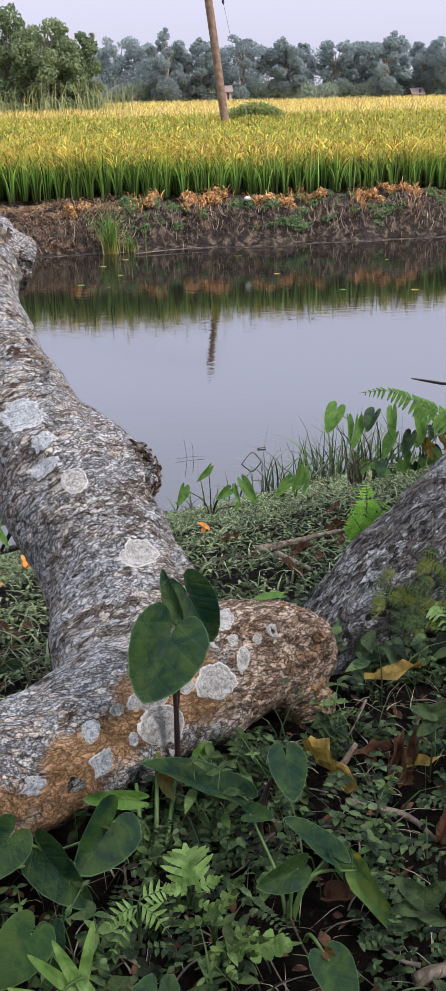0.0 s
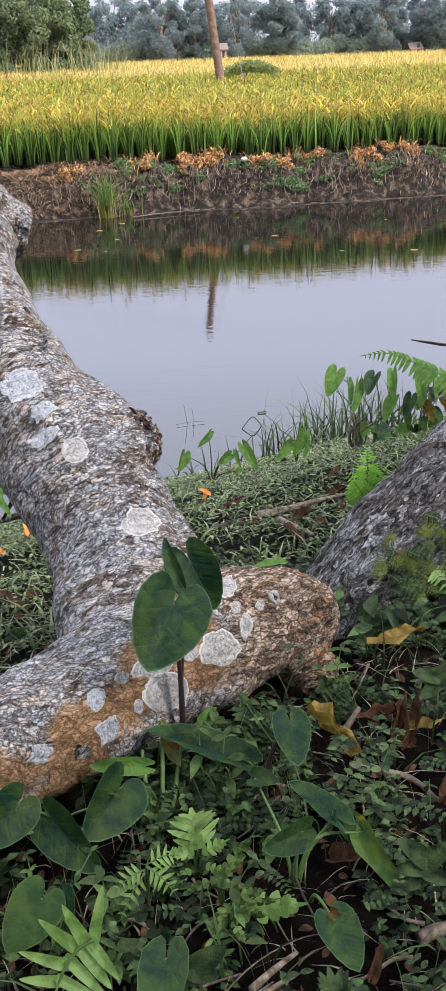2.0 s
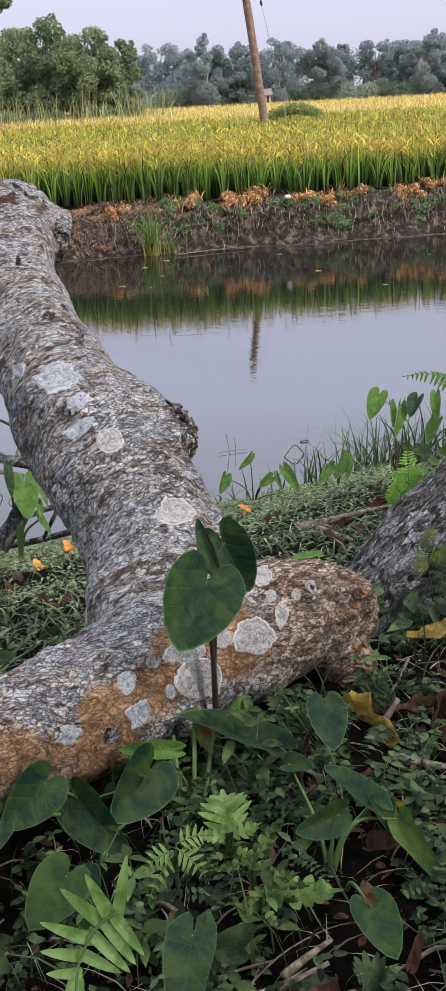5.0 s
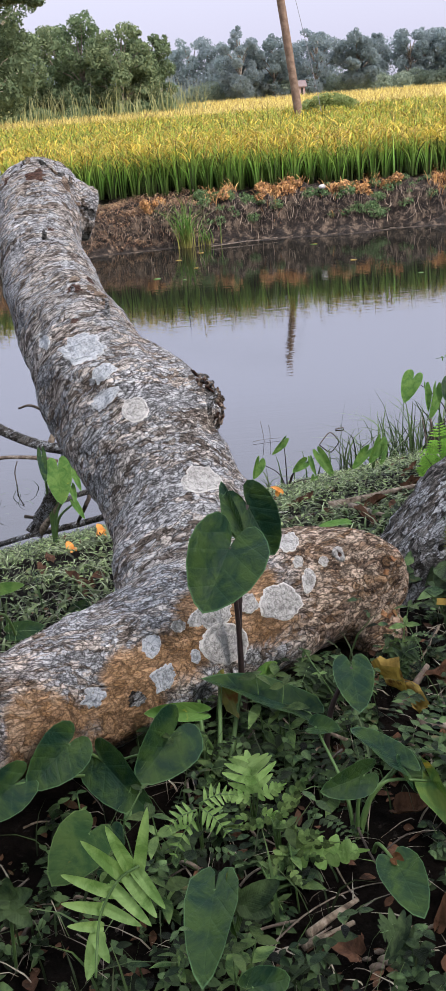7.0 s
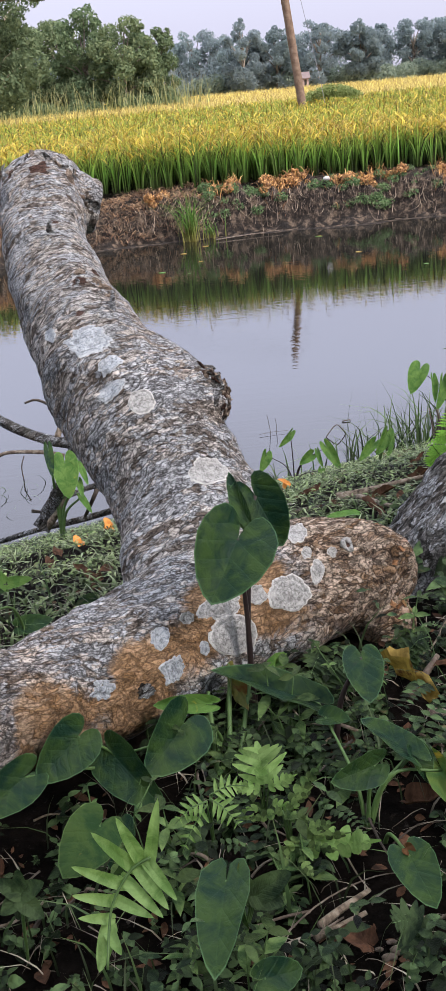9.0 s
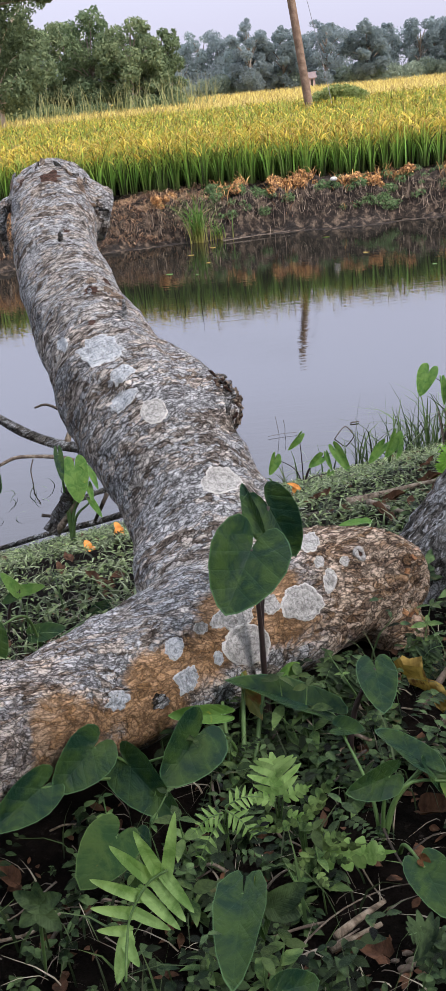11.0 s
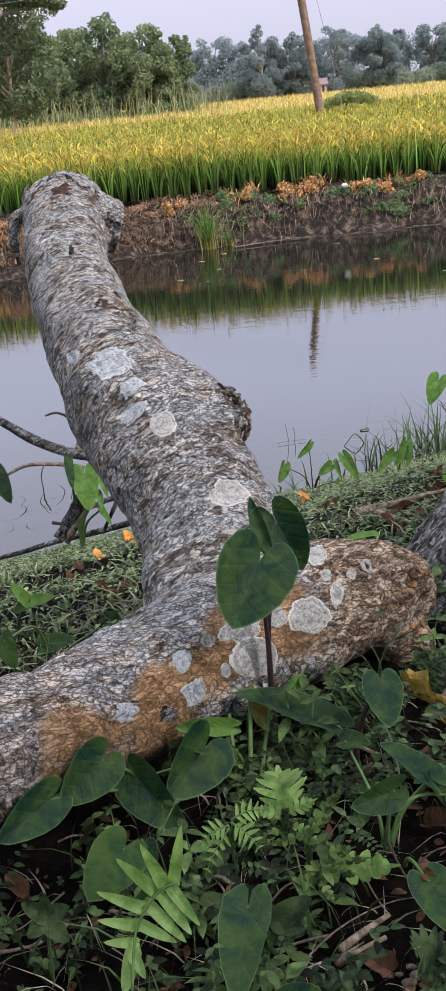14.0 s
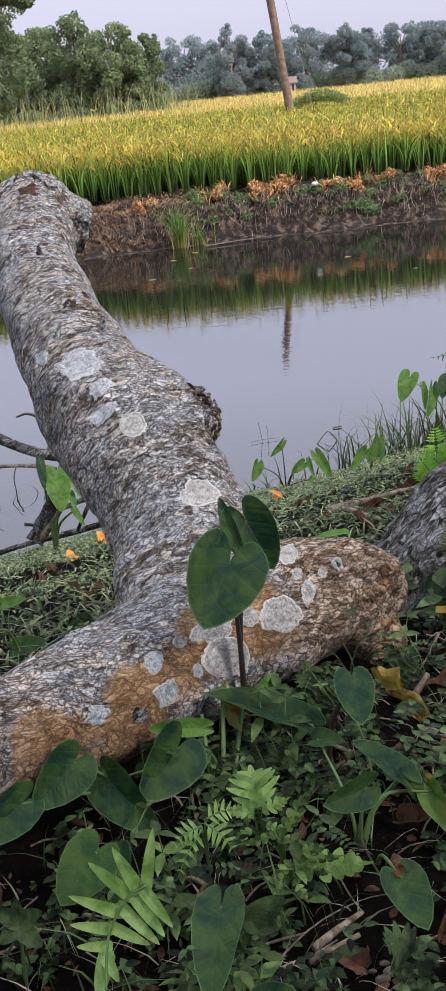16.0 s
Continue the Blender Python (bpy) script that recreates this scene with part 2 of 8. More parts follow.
def leaf_material(name, low, high, old, vein, rough=0.42, old_amount=0.0, count=7.0, through=0.13, slant=0.55, vary=0.3):
    """A leaf with a pale midrib and side veins, laid out by the leaf's own uv (u across from -1 to 1, v along)."""
    m, n, l, b = material(name, rough + 0.05, 0.10)
    uv = n.new("ShaderNodeUVMap")
    sep = n.new("ShaderNodeSeparateXYZ")
    l.new(uv.outputs[0], sep.inputs[0])

    def op(kind, a, c=None):
        k = n.new("ShaderNodeMath")
        k.operation = kind
        for s, val in zip(k.inputs, (a, c)):
            if val is None:
                continue
            if isinstance(val, (int, float)):
                s.default_value = val
            else:
                l.new(val, s)
        return k.outputs[0]

    across = op("ABSOLUTE", op("SUBTRACT", sep.outputs[0], 0.5))
    lane = op("FRACT", op("MULTIPLY", op("SUBTRACT", sep.outputs[1], op("MULTIPLY", across, slant)), count))
    side = op("ABSOLUTE", op("SUBTRACT", lane, 0.5))
    veins = op("MAXIMUM", ramp(n, l, side, (0.0, grey(1)), (0.05, grey(0.35)), (0.2, grey(0))), ramp(n, l, across, (0.0, grey(1)), (0.02, grey(0))))
    v = coords(n, l)
    cloud, fleck = noise_of(n, l, v, 26, 7, 0.65, 0.5), noise_of(n, l, v, 120, 5, 0.7)
    rnd = island_random(n)
    col = mix(n, l, ramp(n, l, cloud, (0.40, grey(0)), (0.60, grey(1))), low, high)
    hue = n.new("ShaderNodeHueSaturation")
    l.new(ramp(n, l, rnd, (0, grey(1 - vary)), (0.6, grey(1)), (1, grey(1 + vary))), hue.inputs["Value"])
    l.new(col, hue.inputs["Color"])
    col = mix(n, l, op("MULTIPLY", veins, 0.07), hue.outputs[0], vein)
    edge = n.new("ShaderNodeAttribute")
    edge.attribute_name = "rim"
    col = mix(n, l, op("MULTIPLY", ramp(n, l, edge.outputs["Fac"], (0.55, grey(0)), (0.85, grey(1))), 0.28), col, tuple(min(1.0, c * 1.9) for c in vein))
    spots = ramp(n, l, noise_of(n, l, v, 22, 4, 0.6, 0.5), (0.66 - old_amount, grey(0)), (0.74 - old_amount, grey(1)))
    col = mix(n, l, spots, col, old)
    l.new(col, b.inputs["Base Color"])
    bump(n, l, b, fleck, 0.35, 0.003, bump(n, l, b, cloud, 0.5, 0.012, bump(n, l, b, veins, 0.25, 0.004)))
    if through:
        tr = n.new("ShaderNodeBsdfTranslucent")
        l.new(mix(n, l, 1.0, col, (1.5, 1.6, 0.6), "MULTIPLY"), tr.inputs["Color"])
        add = n.new("ShaderNodeMixShader")
        add.inputs[0].default_value = through
        l.new(b.outputs[0], add.inputs[1])
        l.new(tr.outputs[0], add.inputs[2])
        l.new(add.outputs[0], n["Material Output"].inputs["Surface"])
    return m


TARO = leaf_material("taro_leaf", (0.008, 0.027, 0.015), (0.032, 0.063, 0.016), (0.14, 0.15, 0.03), (0.09, 0.17, 0.08), 0.30, -0.05, 5.0, 0.08)
TARO_LIGHT = leaf_material("young_taro_leaf", (0.055, 0.13, 0.026), (0.11, 0.20, 0.045), (0.25, 0.26, 0.04), (0.16, 0.30, 0.10), 0.45)
TARO_OLD = leaf_material("yellowing_taro_leaf", (0.014, 0.042, 0.011), (0.040, 0.075, 0.017), (0.26, 0.16, 0.03), (0.08, 0.12, 0.04), 0.45, 0.02)
TARO_SPENT = leaf_material("half_yellow_taro_leaf", (0.05, 0.11, 0.03), (0.11, 0.16, 0.035), (0.36, 0.27, 0.04), (0.10, 0.15, 0.05), 0.45, 0.10, 4.0)
TARO_DRY = leaf_material("withered_taro_leaf", (0.12, 0.13, 0.04), (0.21, 0.18, 0.05), (0.15, 0.07, 0.025), (0.25, 0.22, 0.09), 0.7, 0.06)
FERN = leaf_material("fern_leaf", (0.10, 0.185, 0.048), (0.24, 0.36, 0.13), (0.16, 0.2, 0.04), (0.15, 0.28, 0.10), 0.45, 0.0, 16.0, 0.25, 0.9)
FERN_LIGHT = leaf_material("young_fern_leaf", (0.16, 0.36, 0.05), (0.25, 0.46, 0.08), (0.16, 0.2, 0.04), (0.25, 0.42, 0.12), 0.45, 0.0, 16.0, 0.25, 0.9)
HERB = leaf_material("herb_leaf", (0.008, 0.018, 0.008), (0.054, 0.086, 0.033), (0.10, 0.09, 0.04), (0.08, 0.14, 0.07), 0.40, 0.0, 9.0, 0.08, vary=0.98)
CREEP = leaf_material("creeping_grass_leaf", (0.036, 0.060, 0.022), (0.165, 0.215, 0.095), (0.20, 0.17, 0.11), (0.14, 0.18, 0.10), 0.5, 0.0, 3.0, 0.08, vary=0.9)
HERB_LIGHT = leaf_material("bright_herb_leaf", (0.025, 0.052, 0.017), (0.115, 0.172, 0.056), (0.12, 0.12, 0.04), (0.12, 0.2, 0.09), 0.42, 0.0, 7.0, 0.1, vary=0.6)
DEAD = leaf_material("dead_leaf", (0.038, 0.020, 0.013), (0.120, 0.062, 0.036), (0.03, 0.018, 0.012), (0.15, 0.10, 0.06), 0.8, 0.08, 8.0, 0.05)
DEAD_YELLOW = leaf_material("yellowed_dead_leaf", (0.15, 0.105, 0.030), (0.33, 0.235, 0.065), (0.09, 0.045, 0.02), (0.36, 0.28, 0.13), 0.8, 0.10, 8.0, 0.12)
PETIOLE = simple("green_stalk", 30, (0.3, (0.05, 0.10, 0.03)), (0.7, (0.10, 0.17, 0.05)), rough=0.5, relief=0.1)
PETIOLE_DARK = simple("dark_purple_stalk", 30, (0.3, (0.016, 0.011, 0.012)), (0.7, (0.045, 0.03, 0.028)), rough=0.45, relief=0.1)
TWIG = simple("dead_twig", 40, (0.3, (0.045, 0.034, 0.027)), (0.5, (0.13, 0.10, 0.078)), (0.7, (0.30, 0.26, 0.21)), relief=0.8, distance=0.004)
PALE_STICK = simple("pale_dry_stick", 50, (0.35, (0.05, 0.036, 0.026)), (0.48, (0.17, 0.132, 0.095)), (0.62, (0.30, 0.25, 0.195)), relief=0.8, distance=0.004)
TORN = simple("torn_wood", 90, (0.35, (0.12, 0.07, 0.05)), (0.5, (0.36, 0.235, 0.165)), (0.65, (0.52, 0.39, 0.30)), relief=0.8, distance=0.004)
MUD_WOOD = simple("wet_dark_branch", 40, (0.3, (0.02, 0.016, 0.013)), (0.7, (0.10, 0.08, 0.065)), relief=0.8, distance=0.004)


def blade_material(name, root, mid, tip, rough=0.55, through=0.3, vary=(0.65, 1.35)):
    """Grass-like blades: colour along the blade's own length, each blade a little different."""
    m, n, l, b = material(name, rough, 0.3)
    uv, sep = n.new("ShaderNodeUVMap"), n.new("ShaderNodeSeparateXYZ")
    l.new(uv.outputs[0], sep.inputs[0])
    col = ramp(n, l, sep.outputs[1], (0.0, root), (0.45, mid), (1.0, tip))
    hue = n.new("ShaderNodeHueSaturation")
    rnd = island_random(n)
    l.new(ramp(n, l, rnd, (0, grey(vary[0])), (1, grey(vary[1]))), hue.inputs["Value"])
    l.new(ramp(n, l, rnd, (0, grey(0.485)), (1, grey(0.51))), hue.inputs["Hue"])
    l.new(col, hue.inputs["Color"])
    l.new(hue.outputs[0], b.inputs["Base Color"])
    tr, add = n.new("ShaderNodeBsdfTranslucent"), n.new("ShaderNodeMixShader")
    l.new(hue.outputs[0], tr.inputs["Color"])
    add.inputs[0].default_value = through
    l.new(b.outputs[0], add.inputs[1])
    l.new(tr.outputs[0], add.inputs[2])
    l.new(add.outputs[0], n["Material Output"].inputs["Surface"])
    return m


# Dark roots paint in the shade between rice clumps; yellow tips are own colour.
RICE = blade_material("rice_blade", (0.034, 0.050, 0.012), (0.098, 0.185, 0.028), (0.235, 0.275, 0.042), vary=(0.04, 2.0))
RICE_EAR = blade_material("rice_ear", (0.28, 0.26, 0.035), (0.47, 0.335, 0.045), (0.52, 0.34, 0.05), vary=(0.35, 1.4))
RICE_FAR = blade_material("ripe_rice", (0.22, 0.22, 0.05), (0.38, 0.32, 0.085), (0.52, 0.41, 0.13), vary=(0.4, 1.5))
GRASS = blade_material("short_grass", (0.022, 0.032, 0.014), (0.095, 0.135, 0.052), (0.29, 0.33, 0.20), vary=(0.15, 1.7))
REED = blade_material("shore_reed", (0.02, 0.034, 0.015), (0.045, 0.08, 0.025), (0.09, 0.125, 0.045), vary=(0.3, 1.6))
PALE_REED = blade_material("pale_reed", (0.12, 0.14, 0.05), (0.22, 0.235, 0.09), (0.33, 0.32, 0.16))
TUFT = blade_material("tall_grass", (0.24, 0.21, 0.06), (0.07, 0.155, 0.025), (0.13, 0.22, 0.045), vary=(0.4, 1.5))
DRY = blade_material("dry_weeds", (0.14, 0.085, 0.05), (0.46, 0.25, 0.10), (0.66, 0.40, 0.18), vary=(0.25, 1.6))
ROOTS = blade_material("hanging_roots", (0.14, 0.105, 0.08), (0.31, 0.245, 0.185), (0.20, 0.155, 0.115), vary=(0.2, 1.8))
DULL_STRAW = blade_material("matted_straw", (0.14, 0.085, 0.055), (0.34, 0.215, 0.13), (0.46, 0.325, 0.21), vary=(0.2, 1.6))


def canopy_material(name, low, high, thin=0.3, differ=(0.72, 1.2)):
    m, n, l, b = material(name, 0.7, 0.08)
    rnd = island_random(n)
    hue = n.new("ShaderNodeHueSaturation")
    l.new(ramp(n, l, rnd, (0.0, low), (1.0, high)), hue.inputs["Color"])
    whole = object_random(n)
    l.new(ramp(n, l, whole, (0, grey(differ[0])), (1, grey(differ[1]))), hue.inputs["Value"])
    l.new(ramp(n, l, whole, (0, grey(0.49)), (0.5, grey(0.515)), (1, grey(0.48))), hue.inputs["Hue"])
    col = hue.outputs[0]
    l.new(col, b.inputs["Base Color"])
    tr, add = n.new("ShaderNodeBsdfTranslucent"), n.new("ShaderNodeMixShader")
    l.new(col, tr.inputs["Color"])
    add.inputs[0].default_value = thin
    l.new(b.outputs[0], add.inputs[1])
    l.new(tr.outputs[0], add.inputs[2])
    l.new(add.outputs[0], n["Material Output"].inputs["Surface"])
    return m


CROWN_NEAR = canopy_material("tree_foliage", (0.085, 0.125, 0.065), (0.19, 0.235, 0.12), 0.4)
# Far foliage is paler and bluer than its own colour: haze painted in.
CROWN_HAZED = canopy_material("haze_tinted_foliage", (0.245, 0.30, 0.315), (0.31, 0.365, 0.355), 0.8, (0.92, 1.08))
SHRUB_HAZED = canopy_material("haze_tinted_shrubs", (0.17, 0.22, 0.18), (0.27, 0.32, 0.24), 0.6)
BUSH = canopy_material("creeper_bush_foliage", (0.16, 0.21, 0.07), (0.30, 0.35, 0.14), 0.6, (1.0, 1.1))
MOSS = canopy_material("mossy_frond", (0.06, 0.09, 0.018), (0.15, 0.165, 0.035))
SHRUB = canopy_material("creeper_foliage", (0.05, 0.095, 0.042), (0.16, 0.235, 0.105))
# Leaves of the unseen crown and ring added to shade the clearing.
UNSEEN_LEAVES = canopy_material("unseen_shade_foliage", (0.05, 0.075, 0.03), (0.12, 0.16, 0.07))
PALE_TRUNK = simple("pale_trunk", 3, (0.3, (0.26, 0.20, 0.14)), (0.7, (0.50, 0.42, 0.32)))
TRUNK_FAR = simple("distant_trunk", 2, (0.3, (0.11, 0.09, 0.07)), (0.7, (0.26, 0.22, 0.18)))


def ground_material():
    m, n, l, b = material("soil_and_field", 1.0, 0.03)
    v = coords(n, l)
    fine, mid_, wide = noise_of(n, l, v, 60, 7, 0.72, 0.5), noise_of(n, l, v, 9, 6, 0.65), noise_of(n, l, v, 0.7, 4)
    # Darker than damp soil really is: shade between herbs put into the colour.
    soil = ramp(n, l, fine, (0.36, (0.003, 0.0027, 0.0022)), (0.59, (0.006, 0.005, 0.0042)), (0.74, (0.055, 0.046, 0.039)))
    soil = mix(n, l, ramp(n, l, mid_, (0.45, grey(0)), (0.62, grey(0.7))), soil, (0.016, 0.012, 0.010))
    field = ramp(n, l, wide, (0.3, (0.34, 0.28, 0.12)), (0.7, (0.50, 0.40, 0.19)))
    sep = n.new("ShaderNodeSeparateXYZ")
    l.new(v, sep.inputs[0])
    far = n.new("ShaderNodeMapRange")
    far.inputs[1].default_value, far.inputs[2].default_value = 40, 70
    l.new(sep.outputs[1], far.inputs[0])
    l.new(mix(n, l, far.outputs[0], soil, field), b.inputs["Base Color"])
    bump(n, l, b, fine, 0.9, 0.02, bump(n, l, b, mid_, 0.8, 0.05))
    return m


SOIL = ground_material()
# Damp clay, darkened further in colour for the shade of its hollows.
BANK_SOIL = simple("damp_shaded_clay", 7, (0.38, (0.007, 0.005, 0.004)), (0.51, (0.028, 0.020, 0.0145)), (0.66, (0.17, 0.125, 0.088)), relief=1.0, distance=0.08)


def water_material():
    m, n, l, b = material("still_pond_water", 0.0, 0.5)
    v = coords(n, l, scale=(1, 1.6, 1))
    b.inputs["Base Color"].default_value = (0.009, 0.009, 0.007, 1)
    b.inputs["IOR"].default_value = 1.85
    calm = ramp(n, l, noise_of(n, l, v, 0.35, 3), (0.42, grey(0.0)), (0.62, grey(1)))
    small = noise_of(n, l, v, 9, 3, 0.5, 0.4)
    long = noise_of(n, l, coords(n, l, scale=(0.35, 4.0, 1)), 2.6, 2)
    bump(n, l, b, mix(n, l, calm, grey(0.5), small), 0.05, 0.012, bump(n, l, b, long, 0.06, 0.02))
    return m


WATER = water_material()
POLE_WOOD = simple("weathered_pole", 5, (0.3, (0.085, 0.052, 0.034)), (0.55, (0.165, 0.11, 0.075)), (0.75, (0.24, 0.175, 0.125)), relief=0.5)
WIRE = simple("wire", 5, (0.3, (0.22, 0.22, 0.24)), (0.7, (0.3, 0.3, 0.32)))
HUT_WALL = simple("faded_pink_plaster", 1, (0.3, (0.27, 0.19, 0.18)), (0.7, (0.36, 0.26, 0.24)))
HUT_ROOF = simple("rusty_sheet_roof", 1, (0.3, (0.12, 0.09, 0.09)), (0.7, (0.22, 0.17, 0.16)))
DARK_OPEN = simple("dark_doorway", 2, (0.3, (0.02, 0.02, 0.02)), (0.7, (0.04, 0.035, 0.03)))
STONE = simple("pale_stone", 30, (0.3, (0.28, 0.27, 0.25)), (0.7, (0.55, 0.54, 0.52)))
STRAW = blade_material("pale_straw", (0.20, 0.17, 0.13), (0.32, 0.28, 0.22), (0.26, 0.22, 0.17), vary=(0.4, 1.5))
FLAKE = bark_material("peeling_bark", (0.42, 0.35, 0.29), (0.17, 0.13, 0.10), (0.06, 0.05, 0.04), (0.2, 0.12, 0.08), (0.5, 0.48, 0.46), 0.0, crust_at=0.6)
RUST_FLAKE = simple("rusty_bark_flake", 70, (0.35, (0.07, 0.03, 0.014)), (0.5, (0.24, 0.115, 0.05)), (0.65, (0.40, 0.22, 0.11)), relief=0.8, distance=0.004)
FLOWER = simple("orange_petal", 40, (0.3, (0.40, 0.13, 0.02)), (0.7, (0.62, 0.27, 0.04)), rough=0.6, relief=0.1)


# ---- small builders ----
def mesh_object(name, verts, faces, mat, parent=None, label="", uvs=None, smooth=True):
    me = bpy.data.meshes.new(name)
    me.from_pydata([tuple(v) for v in verts], [], [tuple(f) for f in faces])
    if uvs is not None:
        layer = me.uv_layers.new(name="UVMap")
        idx = np.empty(len(me.loops), dtype=np.int32)
        me.loops.foreach_get("vertex_index", idx)
        layer.data.foreach_set("uv", np.asarray(uvs, dtype=np.float32)[idx].ravel())
    for m in mat if isinstance(mat, (list, tuple)) else [mat]:
        me.materials.append(m)
    if smooth:
        me.polygons.foreach_set("use_smooth", np.ones(len(me.polygons), dtype=bool))
    me.update()
    ob = new(name, me)
    if parent is not None:
        ob.parent = parent
    if label:
        ob["label"] = label
    return ob


def empty(name, at=(0, 0, 0)):
    ob = new(name)
    ob.location = at
    ob.empty_display_size = 0.05
    return ob


def part_at(name, verts, faces, mat, parent, label="", uvs=None, smooth=True):
    """A part given in world coordinates, under a thing (or part) whose only transform is its location."""
    o, p = Vector(parent.location), parent.parent
    while p is not None:
        o, p = o + Vector(p.location), p.parent
    return mesh_object(name, [Vector(v) - o for v in verts], faces, mat, parent, label, uvs, smooth)


def smooth_path(points, steps):
    """Catmull-Rom through rows of equal length."""
    pts = np.array(points, float)
    ext = np.vstack([2 * pts[0] - pts[1], pts, 2 * pts[-1] - pts[-2]])
    out = []
    for i in range(len(pts) - 1):
        a, b, c, d = ext[i : i + 4]
        for k in range(steps):
            t = k / steps
            out.append(0.5 * (2 * b + (c - a) * t + (2 * a - 5 * b + 4 * c - d) * t * t + (3 * b - a - 3 * c + d) * t ** 3))
    out.append(pts[-1])
    return np.array(out)


def tube(points, sides=10, steps=6, wob=0.0, seed=0, caps=True):
    """Rows of x, y, z, radius -> verts and faces of a tapered, slightly uneven tube."""
    rows = smooth_path(points, steps)
    verts, faces = [], []
    up = Vector((0.123, 0.31, 0.94))
    n = len(rows)
    for i, (x, y, z, r) in enumerate(rows):
        d = Vector(rows[min(i + 1, n - 1)][:3]) - Vector(rows[max(i - 1, 0)][:3])
        d.normalize()
        u = d.cross(up).normalized()
        v = u.cross(d)
        for k in range(sides):
            a = 2 * math.pi * k / sides
            rr = r
            if wob:
                rr *= 1 + wob * noise.noise(Vector((x * 6 + math.cos(a) * 1.3, y * 6 + math.sin(a) * 1.3, z * 6 + seed)))
            verts.append(Vector((x, y, z)) + (u * math.cos(a) + v * math.sin(a)) * rr)
    for i in range(n - 1):
        for k in range(sides):
            a, b = i * sides + k, i * sides + (k + 1) % sides
            faces.append((a, b, b + sides, a + sides))
    if caps:
        faces.append(tuple(range(sides))[::-1])
        faces.append(tuple(range((n - 1) * sides, n * sides)))
    return verts, faces


class Soup:
    """Gathers many small pieces into one mesh."""

    def __init__(self):
        self.v, self.f, self.uv = [], [], []

    def add(self, verts, faces, uvs):
        o = len(self.v)
        self.v += [tuple(p) for p in verts]
        self.f += [tuple(i + o for i in q) for q in faces]
        self.uv += uvs

    def build(self, name, mat, parent=None, label=""):
        return mesh_object(name, self.v, self.f, mat, parent, label, self.uv)


# ---- the lie of the land ----
NEAR_Y = [-30, 1.4, 2.0, 2.63, 3.0, 3.5, 4.3, 5.5, 6.85, 8.0, 11.0, 16, 18.6]
NEAR_Z = [0.05, 0.0, -0.07, -0.27, -0.42, -0.55, -0.87, -1.36, -1.9, -2.4, -2.9, -2.9, -2.4]
WATER_Z = -1.9


def far_edge(x):
    """y of the far waterline."""
    return 20.75 + 0.06 * x + 0.35 * noise.noise(Vector((x * 0.45, 3.1, 0))) + 0.12 * noise.noise(Vector((x * 1.9, 7.7, 0))) - 1.6 / (1 + math.exp((x + 2.6) * 2.2))


def ground_z(x, y):
    xc = max(-8.0, min(8.0, x))
    e = far_edge(xc)
    if y < 16:
        z = float(np.interp(y - 0.37 * xc, NEAR_Y, NEAR_Z)) if y - 0.37 * xc < 18.6 else -2.4
        if y < 9:
            z += 0.030 * noise.noise(Vector((x * 2.3, y * 2.3, 0.5))) + 0.014 * noise.noise(Vector((x * 9, y * 9, 1.5)))
        return z
    d = y - e
    lump = noise.noise(Vector((x * 1.5, y * 1.5, 4.0))) * 0.22 + noise.noise(Vector((x * 4, y * 4, 8.0))) * 0.12 + noise.noise(Vector((x * 11, y * 11, 2.0))) * 0.04
    slump = 0.5 + 0.5 * math.tanh((x + 0.9) * 1.6)
    top = -0.98 + 0.10 * noise.noise(Vector((x * 0.6, 0, 9.0)))
    steep = [(-4.0, -2.9), (-0.9, -2.05), (-0.25, -1.92), (0.0, -1.88), (0.30, -1.80), (0.42, -1.55), (0.55, top - 0.12), (0.85, top), (2.0, -0.95), (20, -0.9), (90, -0.65), (4000, -0.65)]
    soft = [(-4.0, -2.9), (-0.9, -2.05), (-0.25, -1.92), (0.0, -1.88), (0.30, -1.74), (0.50, -1.40), (0.8, -1.20), (1.3, -1.10), (2.0, -1.03), (3.2, -0.95), (20, -0.9), (90, -0.65), (4000, -0.65)]
    a = np.interp(d, [p[0] for p in steep], [p[1] for p in steep])
    b = np.interp(d, [p[0] for p in soft], [p[1] for p in soft])
    z = float(a * slump + b * (1 - slump))
    if 0.02 < d < 3:
        z += (lump - 0.16 * (1 - abs(noise.noise(Vector((x * 3.1, y * 3.1, 5.0))))) ** 4) * (1.0 if d < 1.2 else 0.4)
    return z


def span(a, b, step):
    return list(np.arange(a, b, step))


